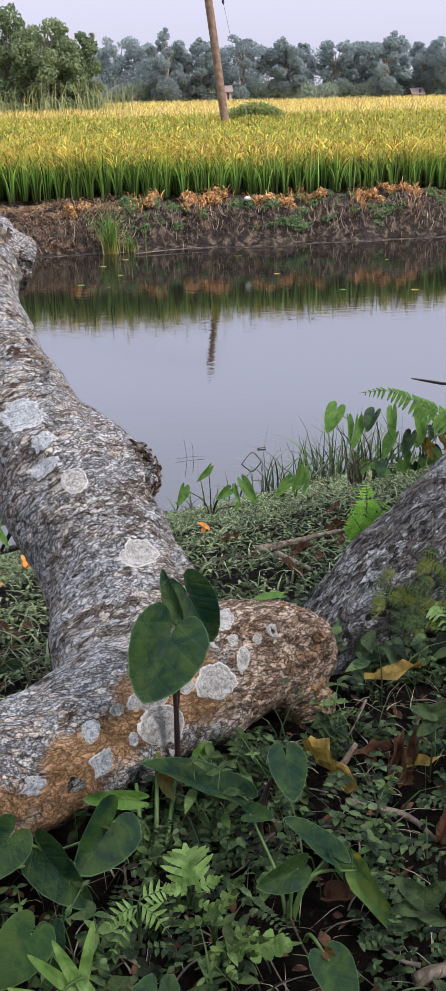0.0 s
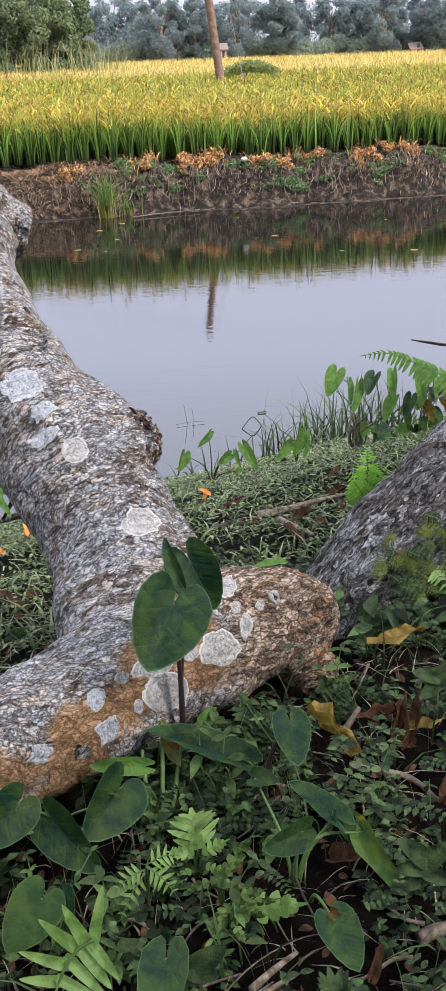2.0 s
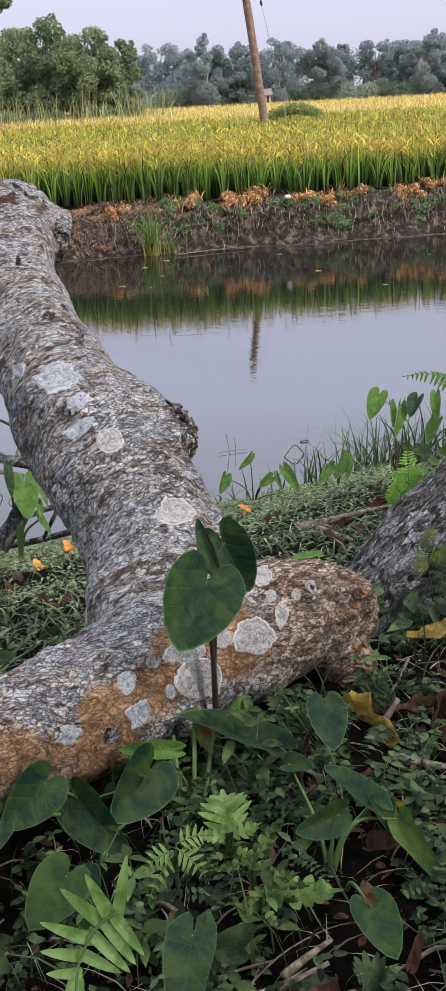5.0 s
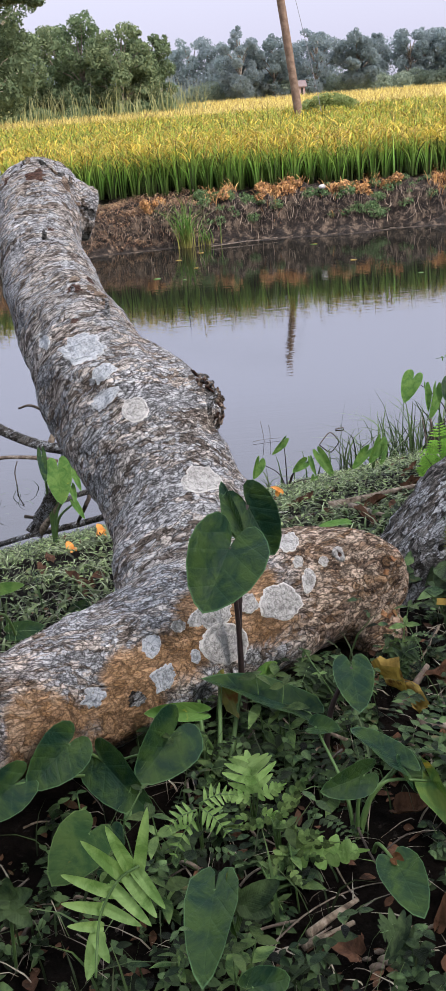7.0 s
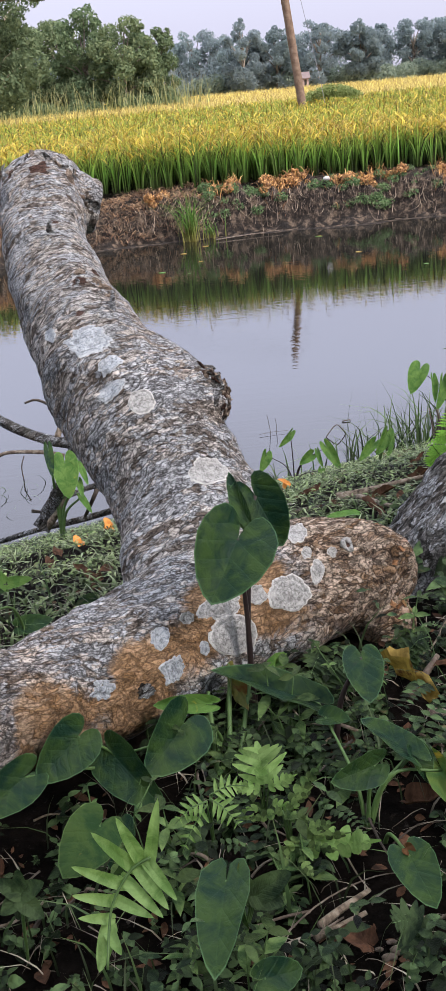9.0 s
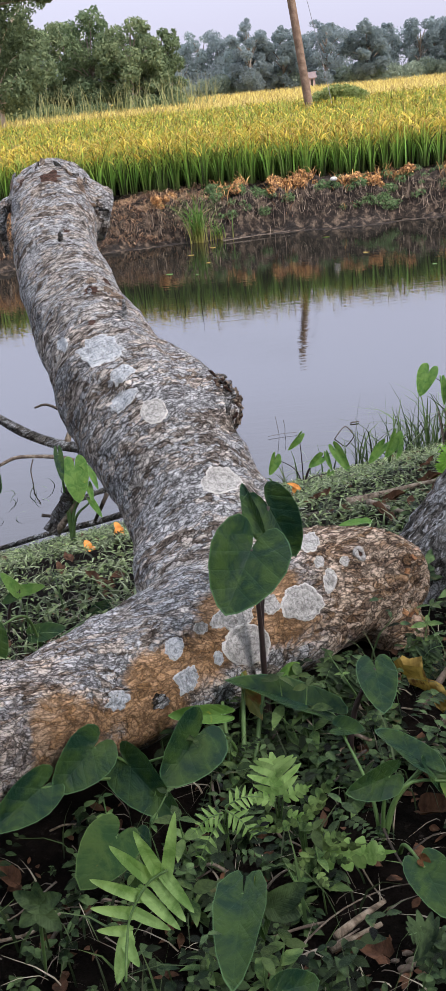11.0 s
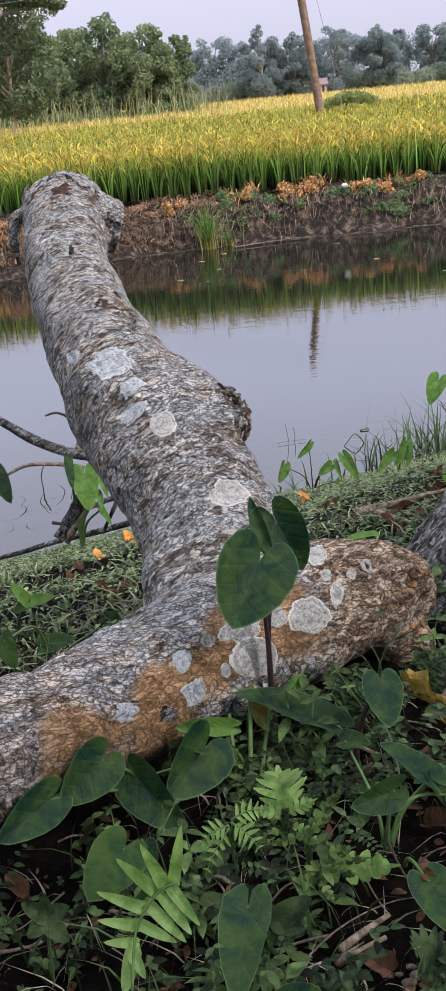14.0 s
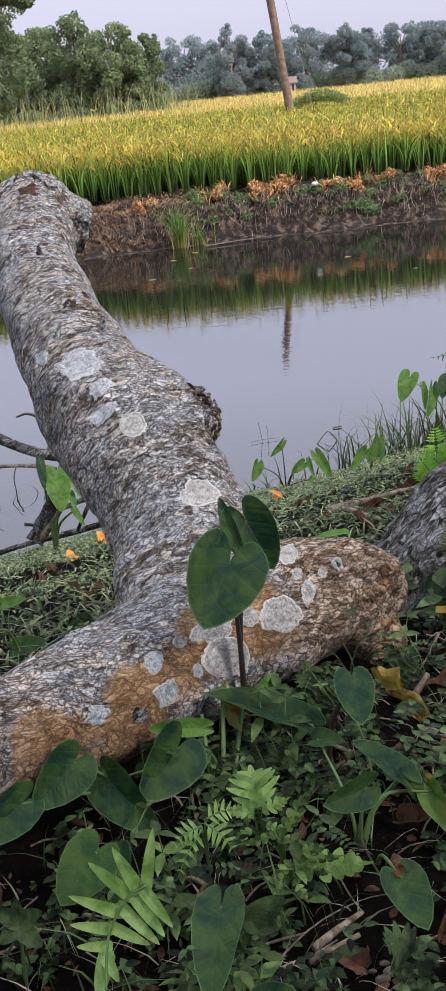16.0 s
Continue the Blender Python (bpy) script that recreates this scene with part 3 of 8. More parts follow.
def build_ground():
    xs = [-3000, -800, -200, -60, -25, -14] + span(-10, -2.2, 0.13) + span(-2.2, 2.2, 0.045) + span(2.2, 12, 0.13) + [13, 18, 30, 60, 200, 800, 3000]
    ys = [-60, -20, -6, -2] + span(-1, 0.4, 0.1) + span(0.4, 3.6, 0.04) + span(3.6, 8.5, 0.09) + [9, 10, 12, 14, 16, 17, 17.6] + span(18, 22.6, 0.06) + [23, 23.6, 24.5, 26, 28, 31, 35, 40, 50, 65, 85, 111, 150, 300, 900, 3500]
    verts = [(x, y, ground_z(x, y)) for y in ys for x in xs]
    w = len(xs)
    faces = [(j * w + i, j * w + i + 1, (j + 1) * w + i + 1, (j + 1) * w + i) for j in range(len(ys) - 1) for i in range(w - 1)]
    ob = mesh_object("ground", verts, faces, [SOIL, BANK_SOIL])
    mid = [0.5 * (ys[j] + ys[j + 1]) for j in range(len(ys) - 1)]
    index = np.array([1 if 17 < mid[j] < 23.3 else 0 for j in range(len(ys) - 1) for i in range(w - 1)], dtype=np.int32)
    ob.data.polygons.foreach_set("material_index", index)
    return tagged(ob, "dark sloping soil, clay pond bank and flat field ground", "ground", kind="structure")


build_ground()
water = mesh_object("water", [(-70, 5, WATER_Z), (90, 5, WATER_Z), (90, 24, WATER_Z), (-70, 24, WATER_Z)], [(0, 1, 2, 3)], WATER)
tagged(water, "still grey pond water mirroring the sky and rice", "water", kind="structure")


# ---- the fallen trunk ----
LIMB = [(-0.385, 2.98, 0.730, 0.085), (-0.383, 2.89, 0.748, 0.110), (-0.376, 2.78, 0.725, 0.117), (-0.36, 2.57, 0.635, 0.108), (-0.29, 2.32, 0.515, 0.124),
        (-0.207, 2.12, 0.412, 0.138), (-0.128, 1.97, 0.315, 0.148), (-0.055, 1.82, 0.205, 0.138), (-0.045, 1.66, 0.125, 0.142), (-0.03, 1.55, 0.09, 0.12)]
BASE = [(0.350, 1.745, 0.085, 0.066), (0.318, 1.722, 0.082, 0.092), (0.247, 1.682, 0.090, 0.114), (0.107, 1.615, 0.10, 0.136), (-0.039, 1.513, 0.104, 0.134),
        (-0.178, 1.386, 0.108, 0.116), (-0.277, 1.292, 0.130, 0.102), (-0.363, 1.198, 0.150, 0.092), (-0.46, 1.11, 0.165, 0.09), (-0.62, 0.98, 0.18, 0.09), (-0.85, 0.80, 0.19, 0.09)]


BARED = [(-0.275, 1.172, 0.188), (-0.147, 1.29, 0.171), (-0.078, 1.34, 0.172), (-0.042, 1.42, 0.205), (0.075, 1.444, 0.14), (0.095, 1.507, 0.196), (-0.221, 1.213, 0.154), (-0.133, 1.284, 0.116), (-0.27, 1.159, 0.145), (0.125, 1.50, 0.12), (0.03, 1.43, 0.19), (-0.02, 1.375, 0.14)]


def fused(name, tubes, voxel, rounds):
    """Overlapping tubes melted into one closed skin; returns vertex and face lists."""
    bm_v, bm_f = [], []
    for v, f in tubes:
        o = len(bm_v)
        bm_v += v
        bm_f += [tuple(i + o for i in q) for q in f]
    tmp = mesh_object(name + "_core", bm_v, bm_f, BARK)
    r = tmp.modifiers.new("melt", "REMESH")
    r.mode, r.voxel_size = "VOXEL", voxel
    s = tmp.modifiers.new("ease", "SMOOTH")
    s.factor, s.iterations = 0.5, rounds
    dg = bpy.context.evaluated_depsgraph_get()
    me = bpy.data.meshes.new_from_object(tmp.evaluated_get(dg))
    verts = [v.co.copy() for v in me.vertices]
    norms = [v.normal.copy() for v in me.vertices]
    faces = [tuple(p.vertices) for p in me.polygons]
    old = tmp.data
    bpy.data.objects.remove(tmp)
    bpy.data.meshes.remove(old)
    bpy.data.meshes.remove(me)
    return verts, norms, faces


def weather(verts, norms, amount, along):
    out = []
    for p, nrm in zip(verts, norms):
        a = noise.noise(p * 7.0) * 0.010 + noise.noise(p * 19.0 + Vector((3, 1, 7))) * 0.0055
        q = Vector((p.x * along[0], p.y * along[1], p.z * along[2]))
        w = noise.noise(q * 42.0 + Vector((0, 5, 0))) * 0.0032 + noise.noise(p * 95.0) * 0.0013
        ridge = (1 - abs(noise.noise(q * 26.0))) ** 3 * 0.003
        out.append(p + nrm * (a + w - ridge) * amount)
    return out


def build_log():
    knob = [(-0.18, 2.20, 0.415, 0.095), (-0.078, 2.06, 0.372, 0.098), (-0.012, 1.98, 0.352, 0.085), (0.015, 1.95, 0.325, 0.06)]
    flare = [(-0.06, 1.94, 0.28, 0.12), (-0.005, 1.80, 0.18, 0.125), (0.05, 1.67, 0.11, 0.125)]
    end_knob = [(-0.36, 2.80, 0.72, 0.10), (-0.275, 2.82, 0.705, 0.080), (-0.232, 2.83, 0.69, 0.070)]
    toe = [(0.265, 1.660, 0.05, 0.078), (0.312, 1.622, -0.002, 0.054), (0.338, 1.588, -0.040, 0.044), (0.352, 1.570, -0.070, 0.034)]
    brow = [(0.20, 1.66, 0.165, 0.05), (0.275, 1.655, 0.160, 0.048), (0.325, 1.650, 0.135, 0.042), (0.345, 1.650, 0.105, 0.03)]
    hump = [(-0.35, 1.25, 0.16, 0.06), (-0.345, 1.25, 0.225, 0.045), (-0.345, 1.25, 0.245, 0.025)]
    tubes = [tube(p, 22, 6, 0.12, i) for i, p in enumerate((LIMB, BASE, knob, flare, end_knob, toe, hump, brow))]
    v, nrm, f = fused("log", tubes, 0.0085, 9)
    v = weather(v, nrm, 1.0, (1.2, 0.9, 1.0))
    thing = empty("fallen_tree_trunk", (0.0, 1.6, 0.0))
    ob = part_at("trunk", v, f, BARK, thing)
    # the front of the low stem has lost its grey skin and shows bare tan bark
    bared = ob.data.attributes.new("bared", "FLOAT", "POINT")
    worn, aged = [], []
    spots = [Vector(q) for q in BARED]
    for c, m in zip(v, nrm):
        near = sum(math.exp(-(c - q).length_squared / 0.0026) for q in spots)
        under = max(0.0, min(1.0, (0.17 - c.z) * 9)) * max(0.0, min(1.0, (-0.02 - c.x) * 8)) * max(0.0, min(1.0, -m.y + 0.2))
        worn.append(max(0.0, min(1.0, near * 0.62 + under * 0.55)))
        top = max(0.0, min(1.0, (c.z - 0.03) * 7))
        low = max(0.0, min(1.0, (-0.12 - c.x) * 6)) * max(0.0, min(1.0, (0.34 - c.z) * 7)) * max(0.0, min(1.0, (1.62 - c.y) * 6))
        aged.append(min(1.0, max(0.0, (c.x - 0.03) * 5.0) * (0.55 + 0.45 * top) + 0.55 * low))
    bared.data.foreach_set("value", worn)
    ob.data.attributes.new("browned", "FLOAT", "POINT").data.foreach_set("value", aged)
    for k, line in enumerate(([(-0.50, 2.972, 0.728, 0.026), (-0.543, 2.97, 0.722, 0.017), (-0.557, 2.957, 0.668, 0.013), (-0.552, 2.962, 0.596, 0.007)],
                              [(-0.207, 2.375, 0.516, 0.009), (-0.195, 2.371, 0.534, 0.008), (-0.192, 2.379, 0.553, 0.005)],
                              [(-0.32, 2.392, 0.69, 0.007), (-0.317, 2.387, 0.705, 0.006), (-0.315, 2.391, 0.713, 0.004)],
                              [(-0.228, 2.392, 0.506, 0.03), (-0.206, 2.394, 0.511, 0.022), (-0.187, 2.401, 0.527, 0.01)])):
        sv, sf = tube(line, 10, 4, 0.4, k)
        part_at("broken_stub", sv, sf, BARK_DARK if k in (1, 2) else BARK, thing, "broken dark branch stub")
    tagged(thing, "fallen grey tree trunk with pale lichen, lying over the pond bank", "tree trunk")
    return ob, v, f


LOG, LOG_V, LOG_F = build_log()
from mathutils.bvhtree import BVHTree

LOG_TREE = BVHTree.FromPolygons(LOG_V, LOG_F)


def crust(parent, tree, eye, toward, radius, seed, squash, mat, name):
    """A ragged scar or lifted flake that follows the bark where the line from eye to toward meets it."""
    d = (Vector(toward) - Vector(eye)).normalized()
    at, nrm, _, _ = tree.ray_cast(Vector(eye), d)
    if at is None:
        return
    u = nrm.orthogonal().normalized()
    w = nrm.cross(u)
    verts, faces, uvs, rings, seg = [], [], [], 9, 30
    for i in range(rings + 1):
        t = i / rings
        for k in range(seg):
            a = 2 * math.pi * k / seg
            rag = 1 + 0.9 * noise.noise(Vector((math.cos(a) * 1.5, math.sin(a) * 1.5, seed))) + 0.20 * noise.noise(Vector((math.cos(a) * 4, math.sin(a) * 4, seed + 9)))
            r = radius * rag * t
            q, m = tree.find_nearest(at + u * math.cos(a) * r + w * math.sin(a) * r * squash)[:2]
            edge_up = 0.005 * t * (0.5 + noise.noise(q * 40)) if name == "bark_flake" else 0.0
            lift = edge_up + 0.0008 + 0.0007 * noise.noise(q * 160) if i < rings else -0.0015
            verts.append(q + m * lift)
            uvs.append((t, k / seg))
    for i in range(rings):
        for k in range(seg):
            a, b = i * seg + k, i * seg + (k + 1) % seg
            faces.append((a, b, b + seg, a + seg))
    return part_at(name, verts, faces, mat, parent, "", uvs)


def lichen(parent, tree, at, u, w, seed, mat=LICHEN, rag=0.3):
    """A thin crusty disc laid over the bark: its centre and its two half-axes."""
    at, u, w = Vector(at), Vector(u), Vector(w)
    verts, faces, uvs, rings, seg = [], [], [], 10, 40
    for i in range(rings + 1):
        t = i / rings
        for k in range(seg):
            a = 2 * math.pi * k / seg
            c, d = math.cos(a), math.sin(a)
            r = t * (1 + rag * t * (noise.noise(Vector((c * 1.4, d * 1.4, seed))) + 0.75 * noise.noise(Vector((c * 3.6, d * 3.6, seed + 9))) + 0.2 * noise.noise(Vector((c * 9, d * 9, seed + 4)))))
            q, m = tree.find_nearest(at + u * c * r + w * d * r)[:2]
            lift = 0.0012 + 0.0012 * (0.84 < t < 0.99) + 0.0008 * noise.noise(q * 160) if i < rings else -0.0015
            verts.append(q + m * lift)
            uvs.append((t, k / seg))
    for i in range(rings):
        for k in range(seg):
            a, b = i * seg + k, i * seg + (k + 1) % seg
            faces.append((a, b, b + seg, a + seg))
    return part_at("lichen_patch", verts, faces, mat, parent, "", uvs)


def bark_plates(parent, tree, around, spread, count, size, seed, away, mats):
    """Loose curling plates of dead bark, lifted on one side."""
    rng = random.Random(seed)
    for k in range(count):
        c = Vector(rng.choice(around)) + Vector((rng.gauss(0, 1), rng.gauss(0, 1), rng.gauss(0, 1))) * spread
        q, m = tree.find_nearest(c)[:2]
        u = Vector(away) + Vector((rng.gauss(0, 0.4), rng.gauss(0, 0.4), rng.gauss(0, 0.4)))
        u = (u - m * u.dot(m)).normalized()
        w = m.cross(u)
        a, b, lift = size * rng.uniform(0.6, 1.5), size * rng.uniform(0.4, 1.0), size * rng.uniform(0.15, 0.5)
        verts, uvs = [], []
        for i in range(4):
            for j in range(4):
                s, t = i / 3, j / 3 - 0.5
                jag = 1 + 0.5 * noise.noise(Vector((j * 0.9 + k, i * 0.8, seed)))
                base = tree.find_nearest(q + u * a * (s - 0.5) * jag + w * b * t * jag)[0]
                verts.append(base + m * (lift * s * s + 0.0015 + 0.0015 * noise.noise(Vector((i, j, k)))))
                uvs.append((s, t + 0.5))
        top = [(i * 4 + j, (i + 1) * 4 + j, (i + 1) * 4 + j + 1, i * 4 + j + 1) for i in range(3) for j in range(3)]
        low = [tuple(x + 16 for x in f[::-1]) for f in top]
        ring = [0, 1, 2, 3, 7, 11, 15, 14, 13, 12, 8, 4]
        side = [(ring[i], ring[(i + 1) % 12], ring[(i + 1) % 12] + 16, ring[i] + 16) for i in range(12)]
        part_at("bark_flake", verts + [p - m * 0.003 for p in verts], top + low + side, mats[k % len(mats)], parent, "", uvs + uvs, smooth=False)


def branch_knot(parent, tree, eye, toward, radius):
    """A healed branch hole: a raised ring of pale bark round a dark plug."""
    at, nrm, _, _ = tree.ray_cast(Vector(eye), (Vector(toward) - Vector(eye)).normalized())
    u = nrm.orthogonal().normalized()
    w = nrm.cross(u)
    ring = [(*(at + nrm * 0.002 + (u * math.cos(a) * 0.75 + w * math.sin(a)) * radius), radius * (0.38 + 0.12 * math.sin(3 * a))) for a in [2 * math.pi * k / 14 for k in range(15)]]
    v, f = tube(ring, 8, 2, 0.3, 3)
    knot = part_at("branch_knot", v, f, LICHEN, parent, "pale raised bark ring round a dark hole", [(0.3, 0.3)] * len(v))
    v, f = tube([(*(at - nrm * 0.01), radius * 0.8), (*(at + nrm * 0.001), radius * 0.75), (*(at + nrm * 0.003), radius * 0.4)], 10, 3, 0.2, 2)
    part_at("plug", v, f, SCAR, knot)


def snapped_stub(parent, tree, eye, toward, length, r, lean=(0.1, 0.0, 1.0)):
    """A short snapped-off twig standing on the bark."""
    at, nrm, _, _ = tree.ray_cast(Vector(eye), (Vector(toward) - Vector(eye)).normalized())
    if at is None:
        return
    d = Vector(lean).normalized()
    v, f = tube([(*(at - d * 0.012), r * 1.3), (*(at + d * length * 0.5 + nrm * 0.004), r), (*(at + d * length), r * 0.45)], 8, 3, 0.4, length * 50)
    part_at("broken_stub", v, f, BARK_DARK, parent, "dark snapped twig stub")


def torn_fibres(parent, at, away, count, seed):
    """Splintered wood where the trunk's toe broke off."""
    rng = random.Random(seed)
    for k in range(count):
        a = Vector(at) + Vector((rng.uniform(-0.02, 0.012), rng.uniform(-0.028, 0.012), rng.uniform(-0.03, 0.03)))
        e = a + Vector(away).normalized() * rng.uniform(0.006, 0.020) + Vector((rng.uniform(-1, 1), rng.uniform(-1, 1), rng.uniform(-1, 1))) * 0.010
        v, f = tube([(*a, 0.0024), (*((a + e) / 2), 0.0018), (*e, 0.0005)], 5, 2, 0.4, k)
        part_at("splinter", v, f, TORN, parent, "pinkish torn wood splinter")


# ---- the darker trunk beside it ----
def build_side_trunk():
    line = [(0.36, 1.80, -0.14, 0.09), (0.43, 1.86, -0.06, 0.135), (0.53, 1.93, 0.015, 0.150), (0.66, 2.02, 0.075, 0.160), (0.86, 2.15, 0.16, 0.168), (1.16, 2.36, 0.27, 0.172), (1.6, 2.68, 0.42, 0.17)]
    v, nrm, f = fused("side", [tube(line, 22, 6, 0.14, 9)], 0.010, 4)
    v = weather(v, nrm, 1.3, (1.0, 1.0, 1.0))
    thing = empty("leaning_tree", (0.45, 1.87, -0.1))
    part_at("trunk", v, f, BARK_DARK, thing)
    # Limb continued out of view, added to carry the shade crown.
    v, f = tube([(1.55, 2.64, 0.40, 0.165), (2.3, 3.0, 1.0, 0.15), (3.2, 3.2, 2.4, 0.12), (3.6, 2.6, 3.8, 0.09), (2.4, 0.6, 4.6, 0.04)], 12, 6, 0.1, 5)
    part_at("limb", v, f, BARK_DARK, thing)
    return tagged(thing, "dark mottled leaning tree trunk with ferns at its foot", "tree")


SIDE = build_side_trunk()


# ---- far side: rice, bank weeds, trees, pole ----
def blades(rng, roots, lean, height, width, droop, levels, bottom=0.0):
    """Arrays of blades: roots (n,3), lean (n,2) unit directions; returns verts, faces, uvs."""
    n = len(roots)
    ts = np.linspace(bottom, 1.0, levels)
    verts = np.zeros((n, levels, 2, 3))
    side = np.stack([-lean[:, 1], lean[:, 0]], -1)
    turn = rng.uniform(0, math.pi, n)
    sx = np.stack([np.cos(turn), np.sin(turn)], -1)
    for i, t in enumerate(ts):
        out = droop * (0.25 * t + 0.75 * t ** 3) * height
        up = height * (t - 0.42 * np.minimum(droop, 1.1) * t ** 3.2)
        w = width * (1 - 0.92 * max(0.0, (t - 0.35) / 0.65) ** 1.3) * 0.5
        c = np.stack([roots[:, 0] + lean[:, 0] * out, roots[:, 1] + lean[:, 1] * out, roots[:, 2] + up], -1)
        off = np.stack([sx[:, 0] * w, sx[:, 1] * w, np.zeros(n)], -1)
        verts[:, i, 0], verts[:, i, 1] = c - off, c + off
    base = (np.arange(n) * levels * 2)[:, None, None]
    quad = np.array([[2 * i, 2 * i + 1, 2 * i + 3, 2 * i + 2] for i in range(levels - 1)])[None]
    faces = (base + quad).reshape(-1, 4)
    uv = np.zeros((n, levels, 2, 2))
    uv[..., 1] = ts[None, :, None]
    uv[:, :, 1, 0] = 1
    return verts.reshape(-1, 3), faces, uv.reshape(-1, 2)


def quads_object(name, chunks, mat, label="", category="", kind="stuff", parent=None):
    off, vs, fs, us = 0, [], [], []
    for v, f, u in chunks:
        vs.append(v), fs.append(f + off), us.append(u)
        off += len(v)
    v, f, u = np.concatenate(vs), np.concatenate(fs), np.concatenate(us)
    me = bpy.data.meshes.new(name)
    me.vertices.add(len(v))
    me.vertices.foreach_set("co", v.astype(np.float32).ravel())
    me.loops.add(f.size)
    me.loops.foreach_set("vertex_index", f.astype(np.int32).ravel())
    me.polygons.add(len(f))
    me.polygons.foreach_set("loop_start", (np.arange(len(f)) * f.shape[1]).astype(np.int32))
    me.polygons.foreach_set("use_smooth", np.ones(len(f), dtype=bool))
    me.update(calc_edges=True)
    layer = me.uv_layers.new(name="UVMap")
    layer.data.foreach_set("uv", u[f.ravel()].astype(np.float32).ravel())
    me.materials.append(mat)
    me.validate()
    ob = new(name, me)
    if parent is not None:
        ob.parent = parent
    return tagged(ob, label, category, kind=kind) if label else ob


def clumps(rng, x0, x1, y0, y1, step, per, spread):
    gx, gy = np.meshgrid(np.arange(x0, x1, step), np.arange(y0, y1, step))
    c = np.stack([gx.ravel(), gy.ravel()], -1)
    c = c + rng.uniform(-0.4, 0.4, c.shape) * step
    p = np.repeat(c, per, 0)
    a = rng.uniform(0, 2 * math.pi, len(p))
    r = spread * np.sqrt(rng.uniform(0, 1, len(p)))
    lean = np.stack([np.cos(a), np.sin(a)], -1)
    return p + lean * r[:, None], lean, len(p)


def field_level(y):
    return np.interp(y, [0, 22, 41, 111, 4000], [-1.0, -0.97, -0.9, -0.65, -0.65])


def build_rice():
    rng = np.random.default_rng(5)
    leaves, ears, ripe = [], [], []
    zones = [(-7.5, 11, 22.0, 25.0, 0.28, 28, 0.085, 6, 0.025, 0.0), (-9, 13, 25.0, 33, 0.26, 14, 0.13, 4, 0.030, 0.30), (-14, 20, 33, 56, 0.42, 9, 0.22, 3, 0.042, 0.5)]
    for x0, x1, y0, y1, step, per, spread, levels, width, bottom in zones:
        p, lean, n = clumps(rng, x0, x1, y0, y1, step, per, spread)
        edge = np.array([far_edge(max(-8, min(8, q))) for q in p[:, 0]]) if y0 < 25 else None
        keep = np.ones(n, bool) if edge is None else p[:, 1] > edge + 1.0 + 0.7 / (1 + np.exp((p[:, 0] + 0.5) * 2))
        p, lean = p[keep], lean[keep]
        n = len(p)
        patch = np.array([noise.noise(Vector((q[0] * 0.5, q[1] * 0.5, 2))) for q in p])
        h = rng.normal(0.96, 0.10, n) + 0.12 * patch - (0.16 * np.clip((p[:, 0] - 1.0) / 5.0, 0, 1) if y0 < 24 else 0.0)
        roots = np.c_[p, field_level(p[:, 1])]
        leaves.append(blades(rng, roots, lean, h, width * rng.uniform(0.7, 1.3, n), rng.uniform(0.04, 0.62, n) ** 1.3, levels, bottom))
        m = rng.uniform(0, 1, n) < (0.34 if y0 < 24 else 0.36)
        q = roots[m].copy()
        q[:, 2] += rng.uniform(0.60, 0.92 if y0 < 24 else 0.80, m.sum()) * h[m]
        q[:, :2] += lean[m] * 0.04
        k = m.sum()
        ears.append(blades(rng, q, lean[m], rng.uniform(0.22, 0.38, k), width * rng.uniform(0.8, 1.4, k), rng.uniform(1.0, 1.9, k), max(levels, 4), 0.15))
    p, lean, n = clumps(rng, -30, 44, 56, 112, 0.85, 7, 0.4)
    roots = np.c_[p, field_level(p[:, 1])]
    ripe.append(blades(rng, roots, lean, rng.normal(1.17, 0.07, n), 0.06 * rng.uniform(0.7, 1.4, n), rng.uniform(0.1, 0.7, n), 3, 0.6))
    thing = empty("rice_field", (0, 0, 0))
    tagged(thing, "dense standing rice crop, green stems with ripening golden ears", "rice", kind="stuff")
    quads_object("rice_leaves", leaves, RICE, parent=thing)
    quads_object("rice_ears", ears, RICE_EAR, parent=thing)
    quads_object("ripe_rice", ripe, RICE_FAR, parent=thing)


build_rice()


def leaf_cloud(rng, centres, radii, count, size, flat=0.75):
    """Small leaf quads scattered through ragged clumps."""
    which = rng.choice(len(centres), count, p=radii ** 2 / (radii ** 2).sum())
    d = rng.normal(0, 1, (count, 3))
    d /= np.linalg.norm(d, axis=1, keepdims=True)
    r = radii[which] * rng.uniform(0.45, 1.08, count) ** 0.6
    c = centres[which] + d * r[:, None] * np.array([1, 1, flat])
    a = rng.normal(0, 1, (count, 3)) + d * 1.5
    a /= np.linalg.norm(a, axis=1, keepdims=True)
    b = np.cross(a, rng.normal(0, 1, (count, 3)))
    b /= np.linalg.norm(b, axis=1, keepdims=True)
    e = np.cross(a, b)
    s = (size * rng.uniform(0.5, 1.4, count))[:, None]
    v = np.stack([c - b * s, c + e * s * 0.5, c + b * s, c - e * s * 0.5], 1).reshape(-1, 3)
    f = np.arange(count * 4).reshape(-1, 4)
    uv = np.tile(np.array([[0.5, 0], [1, 0.5], [0.5, 1], [0, 0.5]]), (count, 1))
    return v, f, uv


